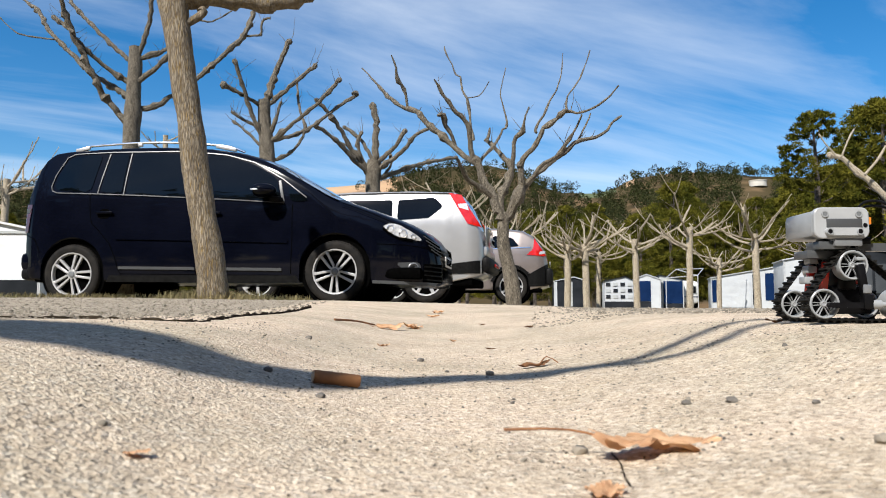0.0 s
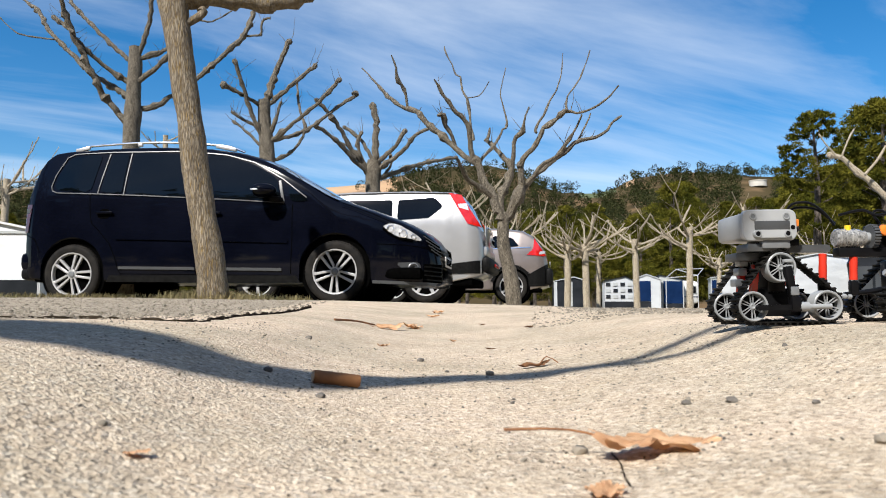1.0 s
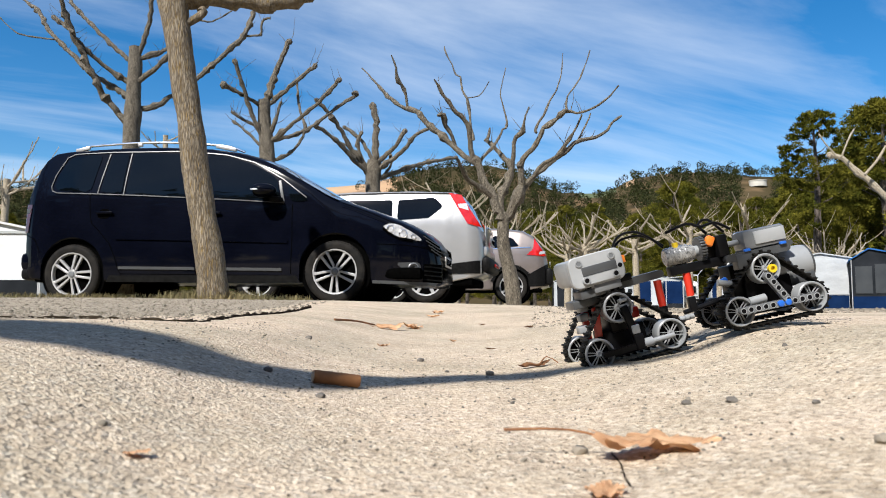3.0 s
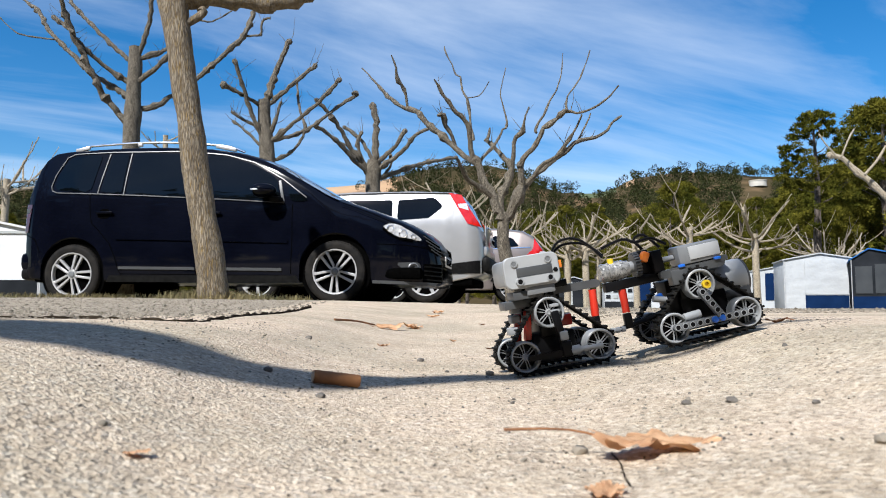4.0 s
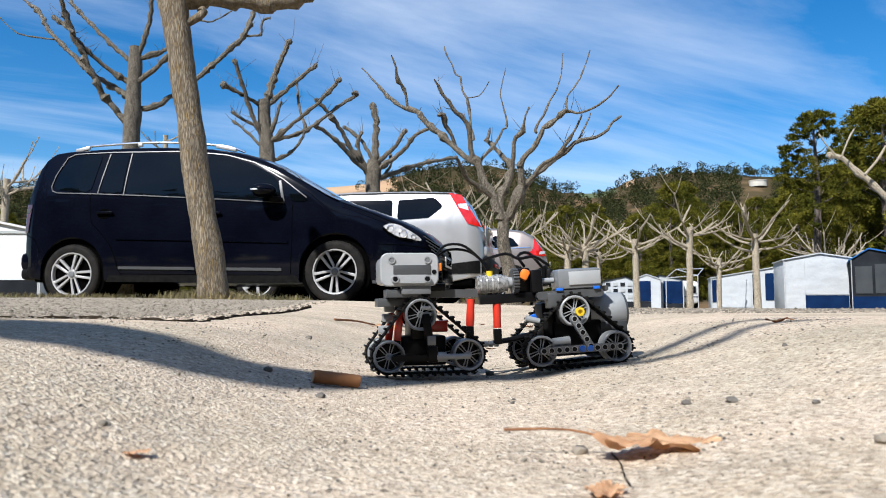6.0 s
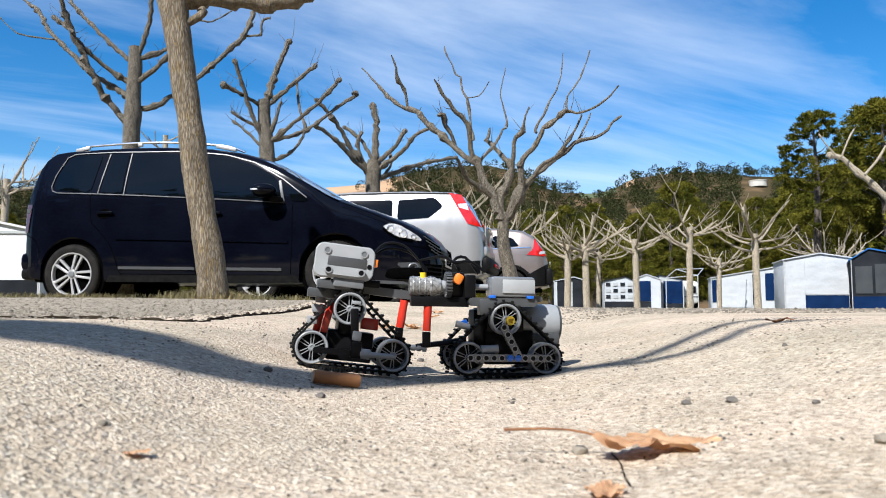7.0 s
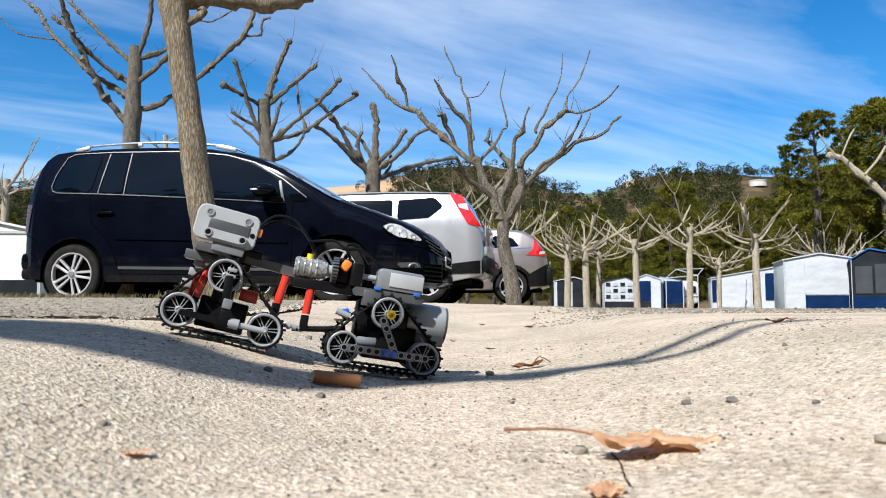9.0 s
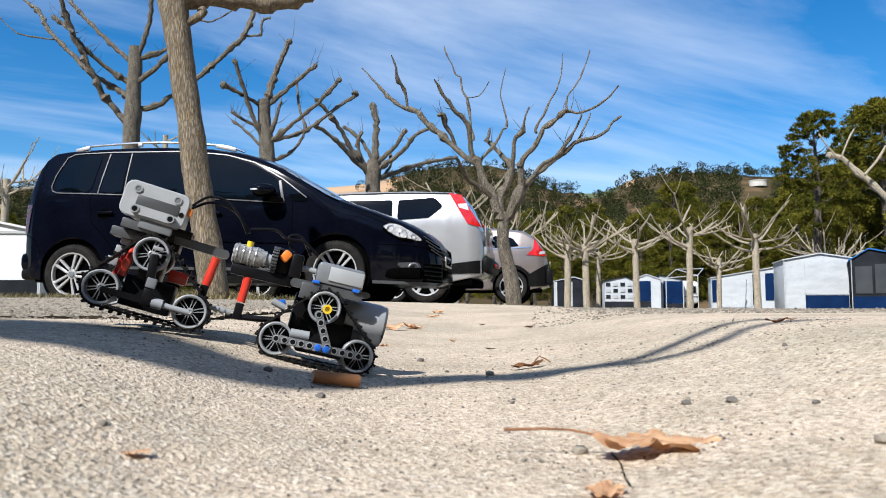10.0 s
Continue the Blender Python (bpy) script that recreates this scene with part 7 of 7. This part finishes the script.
# ------------------------------------------------------------ small things on the ground
def leaf_mesh(size, seed, curl, material, fold=0.4):
    """A dry plane leaf with five lobes, curled and creased along its ribs."""
    rng = random.Random(seed)
    bm = bmesh.new()
    rings, seg = 7, 60
    centre = bm.verts.new((0, 0, curl * size * 0.12))
    prev = None
    for j in range(1, rings + 1):
        loop = []
        for k in range(seg):
            a = 2 * math.pi * k / seg
            lobe = 0.80 + 0.14 * abs(math.cos(2.5 * (a - math.pi / 2))) ** 0.8 + 0.07 * math.sin(17 * a + seed) + 0.03 * math.sin(31 * a)
            if abs(a - 1.5 * math.pi) < 0.25:
                lobe *= 0.5
            r = size * lobe * j / rings
            x, y = r * math.cos(a), r * math.sin(a)
            z = curl * size * (0.38 * (j / rings) ** 2 * (0.5 + 0.8 * noise.noise(Vector((math.cos(a) * 1.6, math.sin(a) * 1.6, seed)))) + 0.12) + fold * abs(x) * 0.35
            z += 0.02 * size * math.cos(10 * a) * j / rings + 0.16 * size * noise.noise(Vector((x * 2.6 / size, y * 2.6 / size, seed + 3)))
            loop.append(bm.verts.new((x, y, z)))
        for k in range(seg):
            if prev is None:
                bm.faces.new((centre, loop[k], loop[(k + 1) % seg]))
            else:
                bm.faces.new((prev[k], loop[k], loop[(k + 1) % seg], prev[(k + 1) % seg]))
        prev = loop
    lowest = min(v.co.z for v in bm.verts)
    for v in bm.verts:
        v.co.z -= lowest
    bmesh.ops.solidify(bm, geom=bm.faces[:], thickness=0.0004)
    return mesh_of("leaf", bm, material)


def leaf(x, y, size, turn, seed, material, label, curl=1.0, tilt=(0, 0), stem=None, fold=0.4, flat=1.0):
    z = ground_z(x, y)
    t = thing("leaf", label, "leaf", pose(x, y, z + 0.0012, tilt[0], tilt[1], turn), "fallen leaves")
    part("blade", leaf_mesh(size, seed, curl, material, fold), material, t, "", Matrix.Diagonal((1, flat, 1, 1)))
    if stem:
        bm = tube(*smooth_line([(stem[0] * 0.22, stem[1] * 0.22, 0.002), (stem[0] * 0.55, stem[1] * 0.75, stem[2]), (*stem[:2], 0.0012)], [0.0008, 0.0006, 0.0008], 0.006), 6)
        part("stalk", bm, "leaf_dark", t)
    return t


leaf(0.1000, 0.352, 0.0345, 8, 3, "leaf", "large dry orange-brown leaf curled on the concrete", 0.18, (4, 4), (-0.068, 0.024, 0.004), 0.05, 0.44)
nudged_leaf = leaf(0.104, 0.842, 0.020, -12, 5, "leaf_dark", "dark brown curled leaf lying in the shade", 0.5, (6, -8), (0.026, 0.004, 0.010), 0.35, 0.5)
leaf(-0.122, 0.300, 0.0060, 40, 7, "leaf", "small pale scrap of dry leaf", 0.1, (0, 0), None, 0.2, 0.7)
leaf(0.062, 0.286, 0.012, 70, 8, "leaf", "dry leaf fragment by the crack", 0.4, (0, 0), None, 0.2, 0.7)
leaf(-0.137, 1.90, 0.040, 10, 9, "leaf", "dry orange leaf farther off in the dip", 0.5, (10, 0), (-0.16, 0.02, 0.02), 0.3, 0.6)
leaf(-0.085, 2.05, 0.042, 60, 10, "leaf", "pale dry leaf farther off in the dip", 0.5, (10, 5), None, 0.3, 0.6)
leaf(0.394, 0.875, 0.014, 160, 12, "leaf_dark", "narrow brown leaf at the crest of the dip", 0.4, (0, 6), (-0.02, -0.01, 0.004), 0.7, 0.35)
for k, (x, y, s) in enumerate(((-0.04, 2.9, 0.03), (0.12, 2.3, 0.014), (0.02, 1.5, 0.012), (0.08, 1.25, 0.010), (-0.10, 1.25, 0.012), (0.22, 1.9, 0.02), (-0.02, 3.3, 0.04))):
    leaf(x, y, s, 50 * k, 20 + k, "leaf_dark" if k % 2 else "leaf", "small dry leaf scrap in the dip", 0.5, (6, 0), None, 0.3, 0.6)


def cigarette_end():
    a = Vector((-0.1075, 0.617, ground_z(-0.1075, 0.617)))
    b = Vector((-0.0715, 0.634, ground_z(-0.0715, 0.634)))
    d = b - a
    m = Matrix.Translation((a + b) / 2 + Vector((0, 0, 0.0056))) @ Vector((1, 0, 0)).rotation_difference(d).to_matrix().to_4x4()
    t = thing("cigarette_end", "brown cork-tipped cigarette end in the shade", "cigarette end", m)
    h = d.length / 2
    part("paper", lathe([(0.0052, -h), (0.0056, -h + 0.0015), (0.0055, 0), (0.0056, h - 0.001), (0.0052, h)], "x", seg=20), "butt", t)
    part("filter_end", lathe([(0.0046, -h - 0.0006), (0.0046, -h + 0.0004)], "x", seg=16), "leaf", t)


cigarette_end()


def stone(seed, size, squash=0.65, rough=0.35):
    rng = random.Random(seed)
    bm = bmesh.new()
    bmesh.ops.create_icosphere(bm, subdivisions=2, radius=size)
    for v in bm.verts:
        v.co *= 1 + rough * noise.noise(v.co * (1.4 / size) + Vector((seed, 0, 0)))
        v.co.z *= squash
    return bm


for k, (x, y, s, mat) in enumerate(((-0.090, 0.548, 0.0035, "dark_pebble"), (0.1767, 0.4565, 0.0036, "dark_pebble"), (0.152, 0.467, 0.0028, "dark_pebble"), (-0.146, 0.621, 0.0040, "dark_pebble"), (0.185, 0.315, 0.004, "pebble"),
                                    (0.068, 0.372, 0.004, "pebble"), (-0.15, 0.33, 0.0022, "pebble"), (0.21, 0.42, 0.0022, "dark_pebble"), (-0.03, 1.0, 0.005, "dark_pebble"), (-0.19, 1.05, 0.005, "dark_pebble"), (0.05, 0.8, 0.005, "dark_pebble"))):
    single("pebble", stone(60 + k, s, 0.7), mat, "small weathered pebble lying on the concrete", "pebble", pose(x, y, ground_z(x, y) + s * 0.3, 0, 0, 37 * k), "pebbles")


def scattered(name, label, cat, place, count, sizes, material, seed, proto=4):
    """Many small stones joined into one body."""
    rng = random.Random(seed)
    protos = []
    for k in range(proto):
        bm = bmesh.new()
        bmesh.ops.create_icosphere(bm, subdivisions=1, radius=1)
        for v in bm.verts:
            v.co *= 1 + 0.5 * noise.noise(v.co * 1.3 + Vector((seed + k, 0, 0)))
        protos.append(([v.co.copy() for v in bm.verts], [[v.index for v in f.verts] for f in bm.faces]))
        bm.free()
    verts, faces = [], []
    for _ in range(count):
        x, y = place(rng)
        s = rng.uniform(*sizes) * min(1.0, 0.30 + 0.22 * y) * (1.8 if rng.random() < 0.06 else 1)
        q = Matrix.Translation((x, y, ground_z(x, y) + s * 0.02)) @ Euler((rng.uniform(0, 1), rng.uniform(0, 1), rng.uniform(0, 6))).to_matrix().to_4x4() @ Matrix.Diagonal((s * rng.uniform(0.8, 1.4), s, s * 0.6, 1))
        pv, pf = rng.choice(protos)
        i = len(verts)
        verts += [q @ v for v in pv]
        faces += [[i + k for k in f] for f in pf]
    me = bpy.data.meshes.new(name)
    me.from_pydata(verts, [], faces)
    me.materials.append(M[material])
    return tagged(new(name, me), label, cat, kind="stuff")


def left_bank(rng):
    y = 0.95 + 5.0 * rng.random() ** 1.6
    return slab_edge(y) - rng.uniform(0.0, 1.0) * (0.55 * y - 0.1) - 0.02, y


def right_bank(rng):
    y = 1.9 + 9 * rng.random() ** 1.5
    return rng.uniform(0.12, 0.66) * y, y


def on_slab(rng):
    y = 0.28 + 0.9 * rng.random()
    return rng.uniform(-0.5, 0.55) * y, y


scattered("gravel", "grey-brown gravel on the bank past the slab edge", "gravel", left_bank, 4200, (0.0016, 0.0060), "pebble", 3)
scattered("gravel", "grey-brown gravel strip before the camping pitches", "gravel", right_bank, 4200, (0.002, 0.007), "pebble", 4)
scattered("grit", "coarse sand grains lying on the concrete", "grit", on_slab, 2500, (0.0010, 0.0028), "pebble", 5)
scattered("grit", "dark grit specks on the concrete", "grit", on_slab, 320, (0.0012, 0.0034), "dark_pebble", 6)


def grass():
    rng = random.Random(9)
    verts, faces = [], []
    def blade(x, y, h, w):
        z = ground_z(x, y)
        a = rng.uniform(0, 6.28)
        lean = Vector((math.cos(a), math.sin(a), 0)) * h * rng.uniform(0.2, 1.1)
        s = Vector((-math.sin(a), math.cos(a), 0)) * w
        p = Vector((x, y, z - 0.004))
        i = len(verts)
        verts.extend([p - s, p + s, p + lean * 0.4 + s * 0.7 + Vector((0, 0, h * 0.6)), p + lean * 0.4 - s * 0.7 + Vector((0, 0, h * 0.6)), p + lean + Vector((0, 0, h))])
        faces.extend([(i, i + 1, i + 2, i + 3), (i + 3, i + 2, i + 4)])
    for _ in range(5200):
        y = rng.uniform(5.0, 7.6)
        x = -rng.uniform(0.18, 0.62) * y
        thick = noise.noise(Vector((x * 1.1, y * 1.1, 0)))
        if thick + 0.2 * rng.random() > 0.14:
            blade(x, y, rng.uniform(0.010, 0.055), 0.0028)
    for _ in range(900):
        a, r = rng.uniform(0, 6.28), rng.uniform(0.13, 0.42)
        blade(-1.668 + r * math.cos(a), 5.4 + r * math.sin(a) * 0.6, rng.uniform(0.02, 0.08), 0.0028)
    me = bpy.data.meshes.new("grass")
    me.from_pydata(verts, [], faces)
    me.materials.append(M["dry_grass"])
    tagged(new("grass", me), "sparse dry grass tufts under the parked cars", "grass", kind="stuff")


grass()


def crack(name, pts, width, height, seed, label):
    """A ragged broken edge: a raised lip coloured dark for the shade in the gap, uneven in width and height."""
    rng = random.Random(seed)
    P, _ = smooth_line([(x, y, 0) for x, y in pts], [1] * len(pts), 0.005)
    verts, faces = [], []
    for i, p in enumerate(P):
        d = (P[min(i + 1, len(P) - 1)] - P[max(i - 1, 0)]).normalized()
        s = Vector((-d.y, d.x, 0))
        big = abs(noise.noise(Vector((i * 0.11, seed, 0)))) + 0.6 * abs(noise.noise(Vector((i * 0.41, seed, 9))))
        w = width * (0.5 + big)
        h = height * (0.15 + 1.3 * big + 0.25 * rng.random()) * (0.35 + 0.65 * p.y)
        j = p + s * width * 2.2 * noise.noise(Vector((i * 0.09, seed, 5))) + s * width * 0.8 * noise.noise(Vector((i * 0.35, seed, 2)))
        for q, dz in ((j - s * w, -0.002), (j - s * w * 0.5, h), (j + s * w * 0.5, h * 0.9), (j + s * w, -0.002)):
            verts.append((q.x, q.y, ground_z(q.x, q.y) + dz))
    for i in range(len(P) - 1):
        for k in range(3):
            faces.append((4 * i + k, 4 * i + k + 1, 4 * i + k + 5, 4 * i + k + 4))
    me = bpy.data.meshes.new(name)
    me.from_pydata(verts, [], faces)
    me.materials.append(M["crack"])
    tagged(new(name, me), label, "crack", kind="structure")


crack("crack_edge", [(-0.72, 1.03), (-0.60, 1.003), (-0.49, 0.985), (-0.40, 0.965), (-0.325, 0.956), (-0.345, 1.15), (-0.386, 1.43), (-0.43, 2.1), (-0.52, 2.9)], 0.0042, 0.0040, 2, "dark crack along the broken edge of the concrete")
crack("crack_near", [(0.0818, 0.366), (0.080, 0.345), (0.077, 0.325), (0.075, 0.30)], 0.0009, 0.0010, 4, "fine crack in the concrete beside the leaf")
tagged(single("stick", tube(*smooth_line([(-0.26, 1.78, ground_z(-0.26, 1.78) + 0.004), (-0.22, 1.86, ground_z(-0.22, 1.86) + 0.008), (-0.18, 1.95, ground_z(-0.18, 1.95) + 0.004)], [0.003, 0.0025, 0.002], 0.02), 6), "leaf_dark", "thin dry brown twig lying in the dip", "twig"))


def stump():
    bm = lathe([(0.15, -0.05), (0.135, 0.02), (0.12, 0.12), (0.115, 0.15), (0.10, 0.158), (0.02, 0.16)], "z", seg=22)
    for v in bm.verts:
        v.co.x *= 1 + 0.12 * noise.noise(v.co * 9)
        v.co.y *= 1 + 0.12 * noise.noise(v.co * 9 + Vector((4, 0, 0)))
    single("tree_stump", bm, "bark_pale", "low sawn tree stump in dry grass by the car", "tree stump", pose(-3.62, 8.35, ground_z(-3.62, 8.35)))


stump()


motions()
